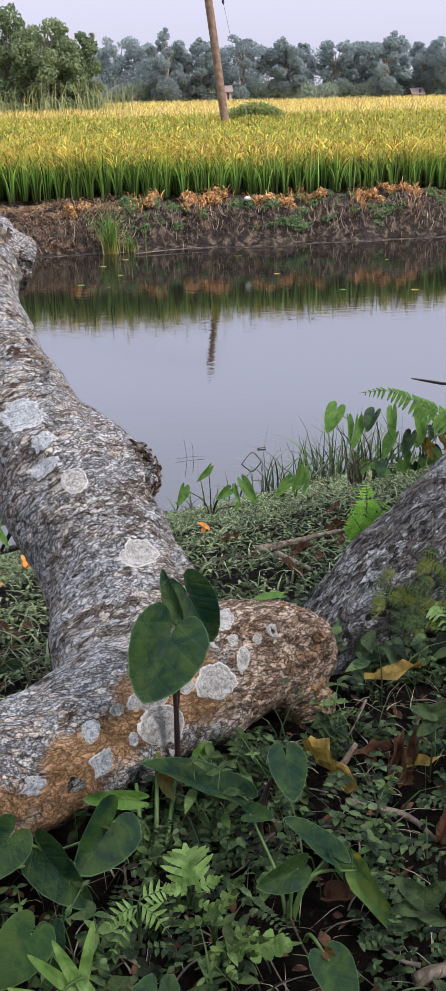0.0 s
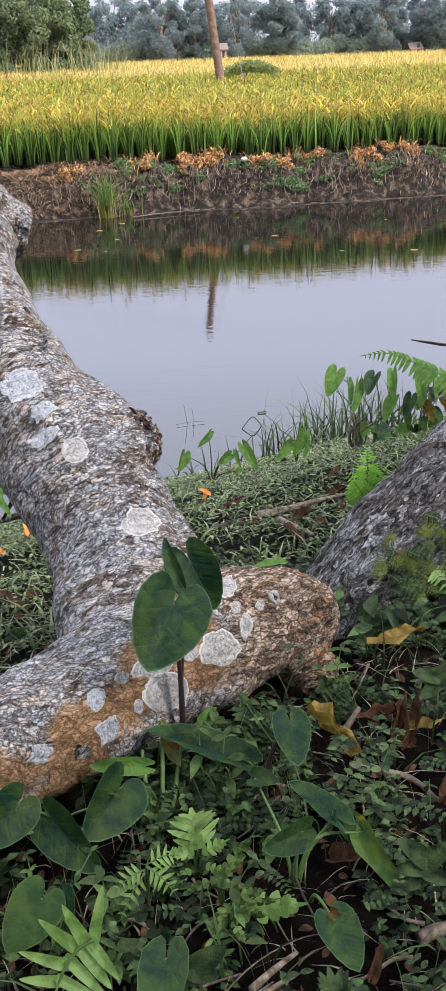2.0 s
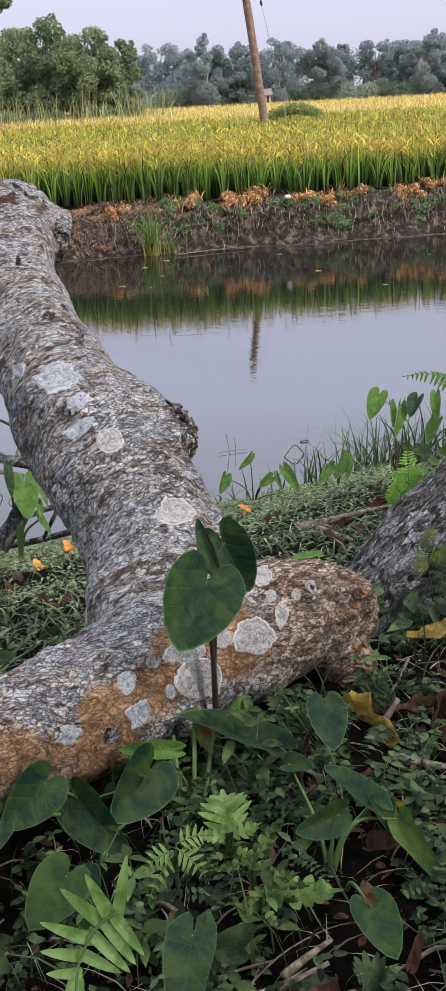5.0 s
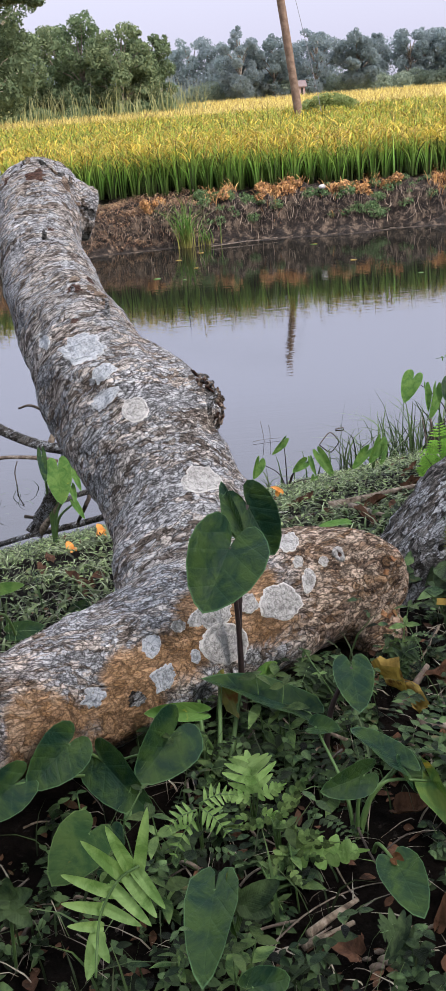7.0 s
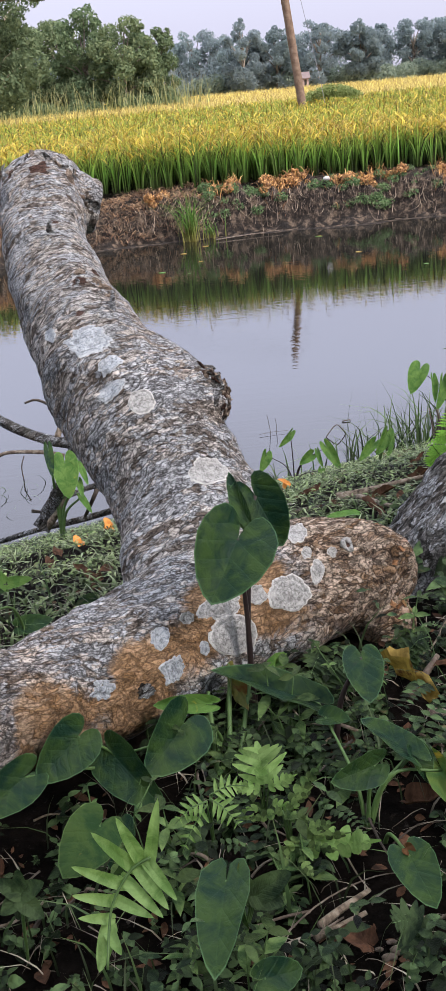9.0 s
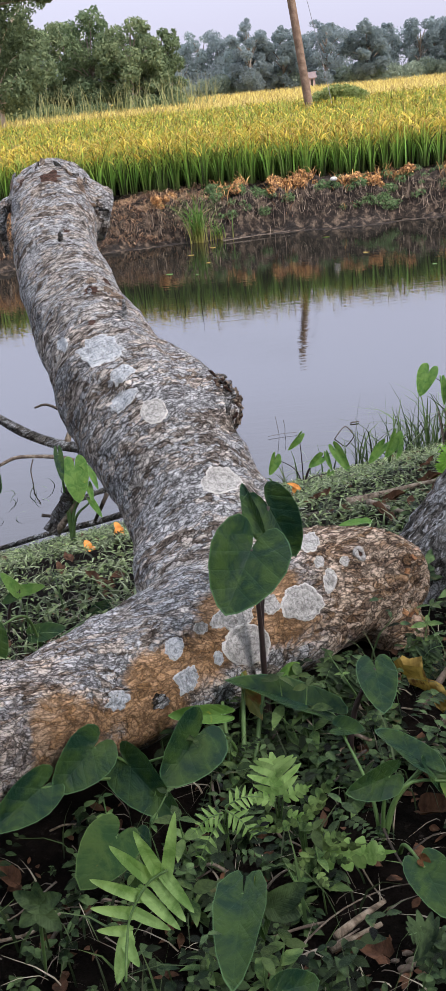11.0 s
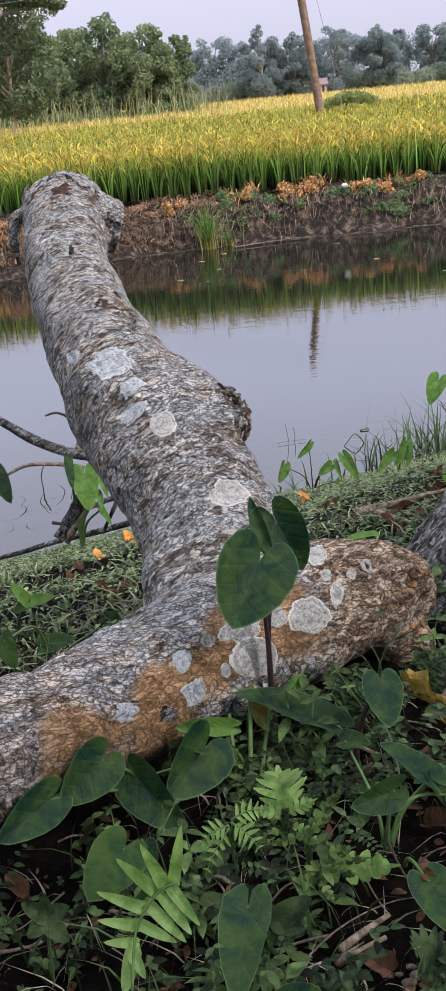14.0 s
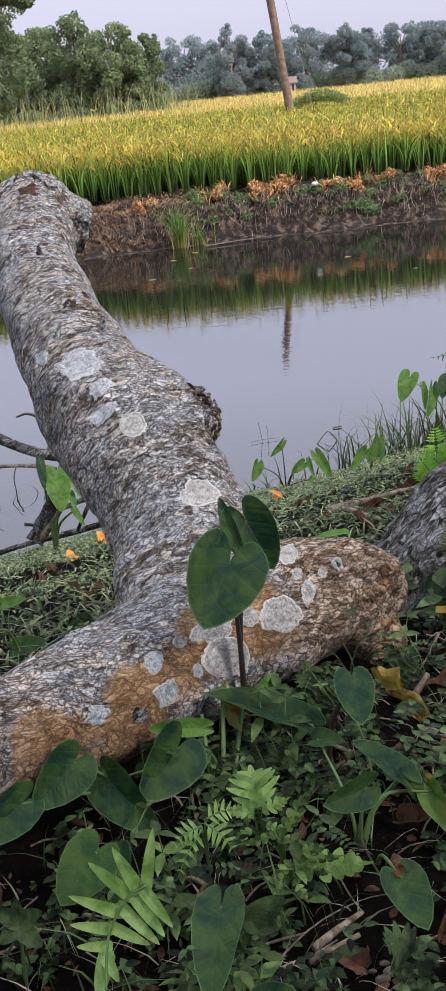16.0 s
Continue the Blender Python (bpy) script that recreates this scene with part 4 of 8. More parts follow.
def tree(name, at, height, spread, seed, leaf, count, mat, trunk_share=0.35, label="", group="", lobes=14, bark=None):
    rng = np.random.default_rng(seed)
    thing = empty(name, at)
    x, y, z = 0.0, 0.0, 0.0
    lean = rng.uniform(-0.06, 0.06, 2) * height
    top = height * 0.8
    r0 = height * (0.013 if bark else 0.022)
    v, f = tube([(0, 0, -0.3, r0 * 1.3), (lean[0] * 0.3, lean[1] * 0.3, top * 0.35, r0), (lean[0] * 0.7, lean[1] * 0.7, top * 0.7, r0 * 0.65), (lean[0], lean[1], top, r0 * 0.25)], 8, 4, 0.1, seed)
    centres, radii = [], []
    for k in range(lobes):
        a = k * 2.4 + rng.uniform(-0.5, 0.5)
        h = trunk_share + (1 - trunk_share) * (k + 0.5) / lobes
        wide = spread * (math.sin(math.pi * min(1, (h - trunk_share * 0.6) / (1.12 - trunk_share * 0.6))) ** 0.7) * rng.uniform(0.4, 0.95)
        c = np.array([math.cos(a) * wide + lean[0] * h, math.sin(a) * wide + lean[1] * h, height * (h * 0.92 + rng.uniform(-0.04, 0.04))])
        centres.append(c)
        radii.append(spread * rng.uniform(0.22, 0.42))
        j = c[2] * 0.62
        lv, lf = tube([(lean[0] * j / top, lean[1] * j / top, j, r0 * 0.45), (c[0] * 0.55, c[1] * 0.55, (j + c[2]) / 2 + 0.05 * height, r0 * 0.3), (c[0], c[1], c[2], r0 * 0.1)], 5, 2)
        o = len(v)
        v, f = v + lv, f + [tuple(i + o for i in q) for q in lf]
    mesh_object("trunk", v, f, bark or TRUNK_FAR, thing)
    for _ in range(lobes * 2):
        k = rng.integers(0, lobes)
        d = rng.normal(0, 1, 3)
        d /= np.linalg.norm(d)
        centres.append(centres[k] + d * radii[k] * 0.95)
        radii.append(radii[k] * rng.uniform(0.25, 0.5))
    quads_object("crown", [leaf_cloud(rng, np.array(centres), np.array(radii), count, leaf)], mat, parent=thing)
    return tagged(thing, label, "tree", group)


def build_trees():
    rng = random.Random(3)
    far = "tall tree in the distant tree line, tinted grey-green for haze"
    x = -34.0
    i = 0
    while x < 66:
        h = 7.2 + 2.6 * noise.noise(Vector((x * 0.13, 1, 0))) + rng.uniform(-0.8, 1.0)
        tree("tree", (x, 150 + rng.uniform(-6, 8), -0.65), h + 0.6, h * rng.uniform(0.30, 0.42), 100 + i, 0.17, 7400, CROWN_HAZED, 0.08, far, "distant trees", 18)
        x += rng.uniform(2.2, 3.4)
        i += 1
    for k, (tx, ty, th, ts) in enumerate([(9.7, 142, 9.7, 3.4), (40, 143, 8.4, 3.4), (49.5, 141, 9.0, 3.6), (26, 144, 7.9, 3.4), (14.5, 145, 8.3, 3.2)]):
        tree("tree", (tx, ty, -0.65), th, ts, 300 + k, 0.17, 10500, CROWN_HAZED, 0.12, far, "distant trees", 16)
    near = "leafy green tree at the edge of the rice field"
    for k, (tx, ty, th, ts) in enumerate([(-1.2, 82, 5.9, 2.1), (-3.6, 80, 6.6, 2.5), (-6.2, 82, 6.9, 2.6), (-8.6, 86, 6.9, 2.4), (-11.2, 84, 7.1, 2.6), (-14.5, 86, 7.5, 2.9), (-18, 84, 8, 3.0)]):
        tree("tree", (tx, ty, -0.7), th + 0.7, ts, 500 + k, 0.13, 10500, CROWN_NEAR, 0.10, near, "trees at the field edge", 24)
    tall = tree("tree", (-10.75, 64, -0.8), 9.6, 3.7, 611, 0.13, 17000, CROWN_NEAR, 0.24, "tall broad tree with a pale bare trunk", "trees at the field edge", 20, PALE_TRUNK)
    # a high bough of the tall tree that reaches out over the field
    arm = np.random.default_rng(66)
    o = np.array(tall.location)
    c = np.array([(-9.4, 61, 7.1), (-8.5, 61, 6.85), (-7.6, 61, 6.75), (-6.9, 61, 6.45)]) - o
    v, f = tube([(0.2, 0.0, 6.2, 0.12), (c[0][0] * 0.5, c[0][1] * 0.5, c[0][2] * 0.9, 0.08), (*c[-1], 0.03)], 6, 4)
    mesh_object("limb", v, f, TRUNK_FAR, tall)
    quads_object("bough", [leaf_cloud(arm, c, np.linspace(1.0, 0.55, len(c)), 3800, 0.12, 0.6)], CROWN_NEAR, parent=tall)


build_trees()


def build_hedge():
    rng = np.random.default_rng(8)
    c, r = [], []
    for x in np.arange(-40, 72, 0.75):
        c.append((x, 147 + rng.uniform(-3, 3), 0.2 + rng.uniform(0, 1.3)))
        r.append(rng.uniform(0.9, 1.9))
    quads_object("distant_thicket", [leaf_cloud(rng, np.array(c), np.array(r), 62000, 0.19)], SHRUB_HAZED, "low haze-tinted thicket under the distant trees", "thicket")
    c, r = [], []
    for x in np.arange(-22, 0.6, 0.6):
        c.append((x, 79 + rng.uniform(-1.5, 1.5), -0.1 + rng.uniform(0, 0.5)))
        r.append(rng.uniform(0.5, 1.0))
    for x in np.arange(-20, -0.6, 0.45):
        c.append((x, 81 + rng.uniform(-1.5, 1.5), rng.uniform(0.6, 4.2)))
        r.append(rng.uniform(0.5, 1.0))
    quads_object("field_edge_thicket", [leaf_cloud(rng, np.array(c), np.array(r), 34000, 0.12)], CROWN_NEAR, "low green bushes along the field edge", "thicket")
    p = np.c_[rng.uniform(-14, 2.6, 330), rng.uniform(70, 76, 330)]
    a = rng.uniform(0, 6.28, 330)
    lean = np.c_[np.cos(a), np.sin(a)]
    quads_object("tall_reeds", [blades(rng, np.c_[p, np.full(330, -0.8)], lean, rng.uniform(1.7, 3.4, 330), np.full(330, 0.05), rng.uniform(0.05, 0.35, 330), 4)], PALE_REED, "thin tall pale reeds behind the rice", "reeds")


build_hedge()


def build_pole():
    thing = empty("utility_pole", (5.60, 45, -0.9))
    v, f = tube([(5.62, 45, -1.1, 0.185), (5.42, 45, 0.55, 0.178), (4.98, 45, 4.0, 0.165), (4.545, 45, 7.22, 0.151)], 14, 5, 0.05, 2)
    part_at("pole", v, f, POLE_WOOD, thing)
    v, f = tube([(4.66, 45.0, 7.0, 0.012), (4.99, 45.1, 6.85, 0.012), (5.55, 45.4, 4.6, 0.012), (6.35, 45.8, 1.2, 0.012), (6.75, 46, -0.9, 0.012)], 5, 4)
    part_at("guy_wire", v, f, WIRE, thing, "thin grey guy wire")
    v, f = tube([(5.53, 45.4, 4.72, 0.02), (5.545, 45.4, 4.65, 0.05), (5.56, 45.4, 4.55, 0.05), (5.575, 45.4, 4.48, 0.02)], 8, 3)
    part_at("insulator", v, f, DARK_OPEN, thing, "small dark guy insulator")
    for k, (y0, z0) in enumerate(((45.0, 7.1), (45.0, 6.8))):
        v, f = tube([(4.5, y0, z0, 0.012), (-8, 52, z0 - 0.9, 0.012), (-22, 60, z0 + 0.2, 0.012)], 5, 8)
        part_at("power_line", v, f, WIRE, thing, "thin sagging power line")
    tagged(thing, "leaning brown wooden utility pole standing in the rice", "utility pole")


build_pole()


def build_mound():
    rng = np.random.default_rng(12)
    c = np.array([(5.9 + 0.28 * k, 46.5 + rng.uniform(-0.3, 0.3), 0.06 + 0.34 * math.sin(math.pi * (k + 0.5) / 9)) for k in range(9)])
    r = np.array([0.30 + 0.14 * math.sin(math.pi * (k + 0.5) / 9) for k in range(9)])
    thing = empty("creeper_bush", (7.0, 46.5, -0.9))
    o = Vector(thing.location)
    v, f, u = leaf_cloud(rng, c, r * 0.85, 1800, 0.07)
    quads_object("foliage", [(v - np.array(o), f, u)], BUSH, parent=thing)
    v, f = tube([(7.0, 46.5, -1.0, 0.05), (6.9, 46.5, -0.3, 0.04), (6.8, 46.5, 0.4, 0.02)], 6, 3)
    part_at("stem", v, f, TWIG, thing)
    tagged(thing, "low green creeper bush beside the pole in the rice", "bush")


build_mound()


def box(x0, x1, y0, y1, z0, z1):
    v = [(x0, y0, z0), (x1, y0, z0), (x1, y1, z0), (x0, y1, z0), (x0, y0, z1), (x1, y0, z1), (x1, y1, z1), (x0, y1, z1)]
    return v, [(3, 2, 1, 0), (4, 5, 6, 7), (0, 1, 5, 4), (1, 2, 6, 5), (2, 3, 7, 6), (3, 0, 4, 7)]


def build_hut(x, y, w, h, label):
    thing = empty("hut", (x, y, -0.65))
    wall = part_at("wall", *box(x - w / 2, x + w / 2, y, y + 2.2, -0.7, h - 0.7), HUT_WALL, thing, smooth=False)
    e = 0.25
    v = [(x - w / 2 - e, y - e, h - 0.75), (x + w / 2 + e, y - e, h - 0.75), (x + w / 2 + e, y + 1.1, h), (x - w / 2 - e, y + 1.1, h), (x + w / 2 + e, y + 2.5, h - 0.75), (x - w / 2 - e, y + 2.5, h - 0.75)]
    v = v + [(a, b, c + 0.08) for a, b, c in v]
    f = [(0, 3, 2, 1), (3, 5, 4, 2), (6, 7, 8, 9), (9, 8, 10, 11), (0, 1, 7, 6), (4, 5, 11, 10), (1, 2, 8, 7), (2, 4, 10, 8), (0, 6, 9, 3), (3, 9, 11, 5)]
    part_at("roof", v, f, HUT_ROOF, thing, smooth=False)
    part_at("doorway", *box(x + w * 0.08, x + w * 0.3, y - 0.03, y + 0.02, -0.7, 0.9), DARK_OPEN, wall, smooth=False)
    return tagged(thing, label, "hut")


build_hut(17.3, 139, 1.3, 1.75, "small faded pink hut under the distant trees")
build_hut(44.0, 141, 1.4, 0.95, "small grey-pink hut half hidden by distant trees")


def build_far_woods():
    """A continuous band of undergrowth under the far tree line."""
    rng = np.random.default_rng(85)
    x = np.linspace(-40, 70, 150)
    c = np.c_[x + rng.uniform(-0.5, 0.5, 150), rng.uniform(150, 158, 150), rng.uniform(0.2, 5.8, 150)]
    quads_object("far_woods", [leaf_cloud(rng, c, rng.uniform(1.4, 2.7, 150), 36000, 0.21, 0.8)], CROWN_HAZED, "haze-tinted blue-green undergrowth beneath the far trees", "woods")


build_far_woods()


# ---- plants: makers ----
HEART = [(0, 1.0), (12, 0.90), (28, 0.74), (48, 0.61), (70, 0.53), (92, 0.48), (115, 0.45), (135, 0.41), (150, 0.36), (162, 0.27), (171, 0.14)]
SHIELD = [(0, 1.0), (10, 0.95), (24, 0.86), (42, 0.75), (64, 0.65), (88, 0.57), (112, 0.52), (132, 0.49), (148, 0.45), (160, 0.36), (169, 0.20), (175, 0.08)]
LANCE = [(0, 1.0), (4, 0.93), (8, 0.82), (14, 0.68), (22, 0.52), (34, 0.38), (55, 0.27), (90, 0.21), (130, 0.19), (165, 0.15), (178, 0.12)]
OVATE = [(0, 1.0), (10, 0.90), (24, 0.74), (44, 0.58), (70, 0.49), (100, 0.43), (130, 0.37), (155, 0.30), (172, 0.20)]
FALLEN = [(0, 1.0), (8, 0.92), (20, 0.78), (38, 0.60), (60, 0.48), (90, 0.42), (120, 0.40), (150, 0.36), (175, 0.30)]
OVAL = [(0, 1.0), (5, 0.93), (11, 0.80), (20, 0.64), (34, 0.46), (55, 0.33), (90, 0.26), (130, 0.22), (165, 0.14), (178, 0.10)]


def blade_shape(outline, origin, tip, width, face=(0.05, -0.75, 0.65), turn=0.0, fold=0.16, sag=0.12, wave=0.02, seed=0.0, rings=4):
    """A leaf blade from where its stalk joins (origin) to its tip; width is its full breadth."""
    o, t = Vector(origin), Vector(tip)
    y = t - o
    length = y.length
    y.normalize()
    n = Vector(face)
    n = (n - y * n.dot(y)).normalized()
    n = Matrix.Rotation(radians(turn), 3, y) @ n
    x = y.cross(n)
    edge = [(-a, r) for a, r in outline[::-1]] + [(a, r) for a, r in outline[1:]]
    widest = max(abs(r * math.sin(radians(a))) for a, r in edge)
    verts, uvs, faces = [o.copy()], [(0.5, 0.28)], []
    k = len(edge)
    steps = [0.35, 0.66, 0.92, 1.0] if rings == 4 else [k / rings for k in range(1, rings + 1)]
    for s in steps:
        for i, (a, r) in enumerate(edge):
            px = s * r * math.sin(radians(a)) / widest
            py = s * r * math.cos(radians(a))
            ripple = wave * s * math.sin(a * 0.09 + seed * 5) + wave * 0.7 * s * noise.noise(Vector((px * 2, py * 2, seed)))
            pz = fold * (abs(px) ** 1.3) * 0.5 * width / length - sag * py * abs(py) + ripple
            verts.append(o + x * px * width * 0.5 + y * py * length + n * pz * length)
            uvs.append((0.5 + 0.5 * px, 0.28 + 0.72 * py))
    for i in range(k - 1):
        faces.append((0, 1 + i, 2 + i))
    for ring in range(rings - 1):
        for i in range(k - 1):
            a = 1 + ring * k + i
            faces.append((a, a + k, a + k + 1, a + 1))
    return verts, faces, uvs


def stalk(parent, a, b, r0, r1, mat, bow=(0, 0, 0), name="stalk", sides=7):
    a, b = Vector(a), Vector(b)
    m = (a + b) / 2 + Vector(bow)
    v, f = tube([(*a, r0), (*m, (r0 + r1) / 2), (*b, r1)], sides, 5)
    return part_at(name, v, f, mat, parent)


def plant(name, base, label, category="plant", group=""):
    return tagged(empty(name, base), label, category, group)


def heart_leaf(p, origin, tip, width, mat=None, turn=0.0, fold=0.16, sag=0.12, wave=0.02, stem=True, thick=0.0025, stem_mat=None, bow=None, label="", foot=None, outline=None):
    seed = origin[0] * 7 + origin[1] * 3
    v, f, u = blade_shape(outline or HEART, origin, tip, width, turn=turn, fold=fold, sag=sag, wave=wave, seed=seed)
    ob = part_at("leaf", v, f, mat or TARO, p, label, u)
    rim = ob.data.attributes.new("rim", "FLOAT", "POINT")
    k = (len(v) - 1) // 4
    rim.data.foreach_set("value", [1.0 if i > 3 * k else 0.0 for i in range(len(v))])
    if stem:
        base = Vector(foot) if foot else Vector(p.location)
        d = Vector(origin) - base
        if bow is None:
            bow = (-d.x * 0.22, -d.y * 0.22, d.length * 0.10)
        stalk(ob, base, origin, thick * 1.5, thick * 0.7, stem_mat or PETIOLE, bow)
    return ob


def oval_leaf(p, origin, tip, width, mat, turn=0.0, fold=0.3, sag=0.1, name="leaflet", face=(0.05, -0.75, 0.65), outline=None):
    v, f, u = blade_shape(outline or OVAL, origin, tip, width, face=face, turn=turn, fold=fold, sag=sag, wave=0.015, seed=origin[0] * 9, rings=3)
    return part_at(name, v, f, mat, p, "", u)


def fern_frond(p, line, longest, pairs, mat, droop=0.3, r=0.003, width=0.28, face=(0.05, -0.75, 0.65), start=0.12, sweep=0.35):
    """A frond: a rachis with paired leaflets that shorten to the tip."""
    v, f = tube([(*q, r * (1 - 0.7 * i / (len(line) - 1))) for i, q in enumerate(line)], 6, 5)
    spine = part_at("rachis", v, f, PETIOLE, p)
    rows = smooth_path(line, 12)
    for k in range(pairs):
        t = start + (1 - start) * k / pairs
        i = min(int(t * (len(rows) - 1)), len(rows) - 2)
        c, d = Vector(rows[i]), (Vector(rows[i + 1]) - Vector(rows[i])).normalized()
        n = Vector(face)
        n = (n - d * n.dot(d)).normalized()
        side = d.cross(n)
        size = longest * (math.sin(math.pi * (0.16 + 0.84 * t) ** 0.85) * 0.9 + 0.12)
        for s in (-1, 1):
            tip = c + side * s * size + d * size * sweep + Vector((0, 0, -droop * size))
            oval_leaf(spine, c, tip, size * width, mat, face=face)


def leaves_mesh(o, y, n, length, width, fold=0.25, sag=0.25, half=(0.06, 0.42, 0.5, 0.30, 0.0)):
    """Arrays of small ovate leaves: origin, direction, normal, size; three points across, five along."""
    y = y / np.linalg.norm(y, axis=1, keepdims=True)
    n = n - y * (n * y).sum(1, keepdims=True)
    n /= np.linalg.norm(n, axis=1, keepdims=True)
    x = np.cross(y, n)
    along = np.array([0.0, 0.22, 0.48, 0.76, 1.0])
    k = len(o)
    v = np.zeros((k, 5, 3, 3))
    uv = np.zeros((k, 5, 3, 2))
    L, W = length[:, None], width[:, None]
    for i, (a, h) in enumerate(zip(along, half)):
        for j, s in enumerate((-1, 0, 1)):
            v[:, i, j] = o + y * L * a + x * W * h * s + n * (abs(s) * fold * W * h - sag * L * a * a)
            uv[:, i, j] = (0.5 + 0.5 * s, 0.1 + 0.9 * a)
    base = (np.arange(k) * 15)[:, None, None]
    quad = np.array([[3 * i + j, 3 * i + j + 1, 3 * i + j + 4, 3 * i + j + 3] for i in range(4) for j in range(2)])[None]
    return v.reshape(-1, 3), (base + quad).reshape(-1, 4), uv.reshape(-1, 2)


def feather(p, line, longest, pairs, mat, r=0.001, droop=0.15, face=(0.05, -0.75, 0.65)):
    """A fine fern frond: one mesh of narrow leaflets, each edged with small lobes, on a thin rachis."""
    v, f = tube([(*q, r * (1 - 0.7 * i / (len(line) - 1))) for i, q in enumerate(line)], 5, 4)
    spine = part_at("rachis", v, f, PETIOLE, p)
    rows = smooth_path(line, 14)
    o, d, n, L, W = [], [], [], [], []
    for k in range(pairs):
        t = 0.10 + 0.90 * k / pairs
        i = min(int(t * (len(rows) - 1)), len(rows) - 2)
        c, way = np.array(rows[i]), np.array(rows[i + 1] - rows[i])
        way = way / np.linalg.norm(way)
        side = np.cross(way, np.array(face))
        side /= np.linalg.norm(side)
        size = longest * min(1.0, 0.55 + 1.6 * t) * (1.04 - t) ** 0.75
        for s in (-1, 1):
            out = side * s + way * 0.38 + np.array([0, 0, -droop])
            out /= np.linalg.norm(out)
            o.append(c), d.append(out), n.append(face), L.append(size), W.append(size * 0.24)
            for j in range(1, 5):
                for e in (-1, 1):
                    o.append(c + out * size * j / 5.5), d.append(out * 0.55 + np.cross(out, np.array(face)) * e), n.append(face)
                    L.append(size * 0.20 * (1.1 - j / 6)), W.append(size * 0.11)
    v, f, u = leaves_mesh(np.array(o), np.array(d), np.array(n), np.array(L), np.array(W), 0.1, 0.1)
    part_at("frond", v, f, mat, spine, "", u)


def lobed_leaf(p, origin, tip, share, mat, turn=0.0, fold=0.3):
    """A leaf cut into blunt lobes along its midrib, on a thin stalk from the plant's foot."""
    o, t = Vector(origin), Vector(tip)
    y = t - o
    long = y.length
    y.normalize()
    n = Vector((0.05, -0.75, 0.65))
    n = Matrix.Rotation(radians(turn), 3, y) @ (n - y * n.dot(y)).normalized()
    x = y.cross(n)
    half = long * share * 0.5
    base, way, up, size, wide = [o], [y], [n], [long * 0.98], [half * 0.55]
    rng = random.Random(int(o.x * 9000 + o.z * 5000))
    for at, reach in ((0.06, 0.80), (0.26, 1.0), (0.45, 0.92), (0.61, 0.70), (0.74, 0.48)):
        for e in (-1, 1):
            out = x * e + y * rng.uniform(0.42, 0.62)
            base.append(o + y * long * (at + rng.uniform(-0.02, 0.02)) + n * 0.0006 * rng.random() - n * 0.12 * long * at * at)
            way.append(out.normalized() + n * rng.uniform(0.05, 0.30) * fold)
            up.append(n + x * e * rng.uniform(-0.2, 0.1))
            size.append(half * reach * rng.uniform(1.05, 1.25)), wide.append(long * 0.17 * (0.75 + 0.25 * reach))
    rows = [np.array([tuple(q) for q in r]) for r in (base, way, up)]
    v, f, u = leaves_mesh(*rows, np.array(size), np.array(wide), 0.22, 0.16, (0.40, 0.47, 0.5, 0.40, 0.10))
    ob = part_at("leaf", v, f, mat, p, "", u)
    stalk(ob, p.location, origin, 0.0020, 0.0011, PETIOLE)


def dead_leaf(at, tip, width, mat, label, curl=0.5, turn=0.0, crumple=0.10, group="fallen leaves"):
    """A dry leaf, cupped along its midrib and creased across it."""
    a, e = Vector(at), Vector(tip)
    p = plant("fallen_leaf", at, label, "leaf", group)
    v, f, u = blade_shape(FALLEN, at, tip, width, face=(0.1, -0.3, 0.95), turn=turn, fold=curl * 1.6, sag=-curl * 0.3, wave=0.085, seed=(a.x + e.x) * 5.5, rings=6)
    size = (e - a).length
    creased = []
    for c in v:
        q = (Vector(c) - a) / size
        shift = Vector((noise.noise(q * 3.2 + a * 9), noise.noise(q * 3.2 + e * 7), noise.noise(q * 3.2 + a * 5) + 0.6 * noise.noise(q * 7.5 + e * 3)))
        creased.append(Vector(c) + shift * size * crumple * min(1.0, 2.5 * q.length))
    part_at("blade", creased, f, mat, p, "", u)
    return p


def stick(name, line, label, mat=None, r=0.006, category="stick", group="fallen sticks", taper=0.5):
    p = plant(name, line[0], label, category, group)
    v, f = tube([(*q, r * (1 - taper * i / (len(line) - 1))) for i, q in enumerate(line)], 8, 4, 0.35, line[0][0] * 13)
    part_at("wood", v, f, mat or TWIG, p)
    return p


# ---- plants and litter, near to far ----
def orange_flower(at, size=0.020):
    p = plant("orange_flower", at, "small bright orange wilted flower", "flower", "orange flowers")
    for k in range(5):
        a = k * 1.257 + at[0]
        tip = (at[0] + size * math.cos(a), at[1] + size * math.sin(a), at[2] + 0.8 * size * (k % 3) - 0.7 * size)
        oval_leaf(p, at, tip, size * 0.85, FLOWER, name="petal", face=(0, -0.3, 0.9), sag=0.5)
    stalk(p, (at[0], at[1], at[2] - 0.06), at, 0.002, 0.002, PETIOLE)


def pebble(at, r, label="small pale stone on the grassy slope", mat=STONE):
    v, f = tube([(at[0] - r, at[1], at[2], r * 0.3), (at[0] - r * 0.5, at[1], at[2] + r * 0.1, r * 0.55), (at[0] + r * 0.4, at[1], at[2] + r * 0.1, r * 0.6), (at[0] + r, at[1], at[2], r * 0.3)], 10, 3, 0.3, 4)
    ob = mesh_object("stone", v, f, mat)
    tagged(ob, label, "stone")


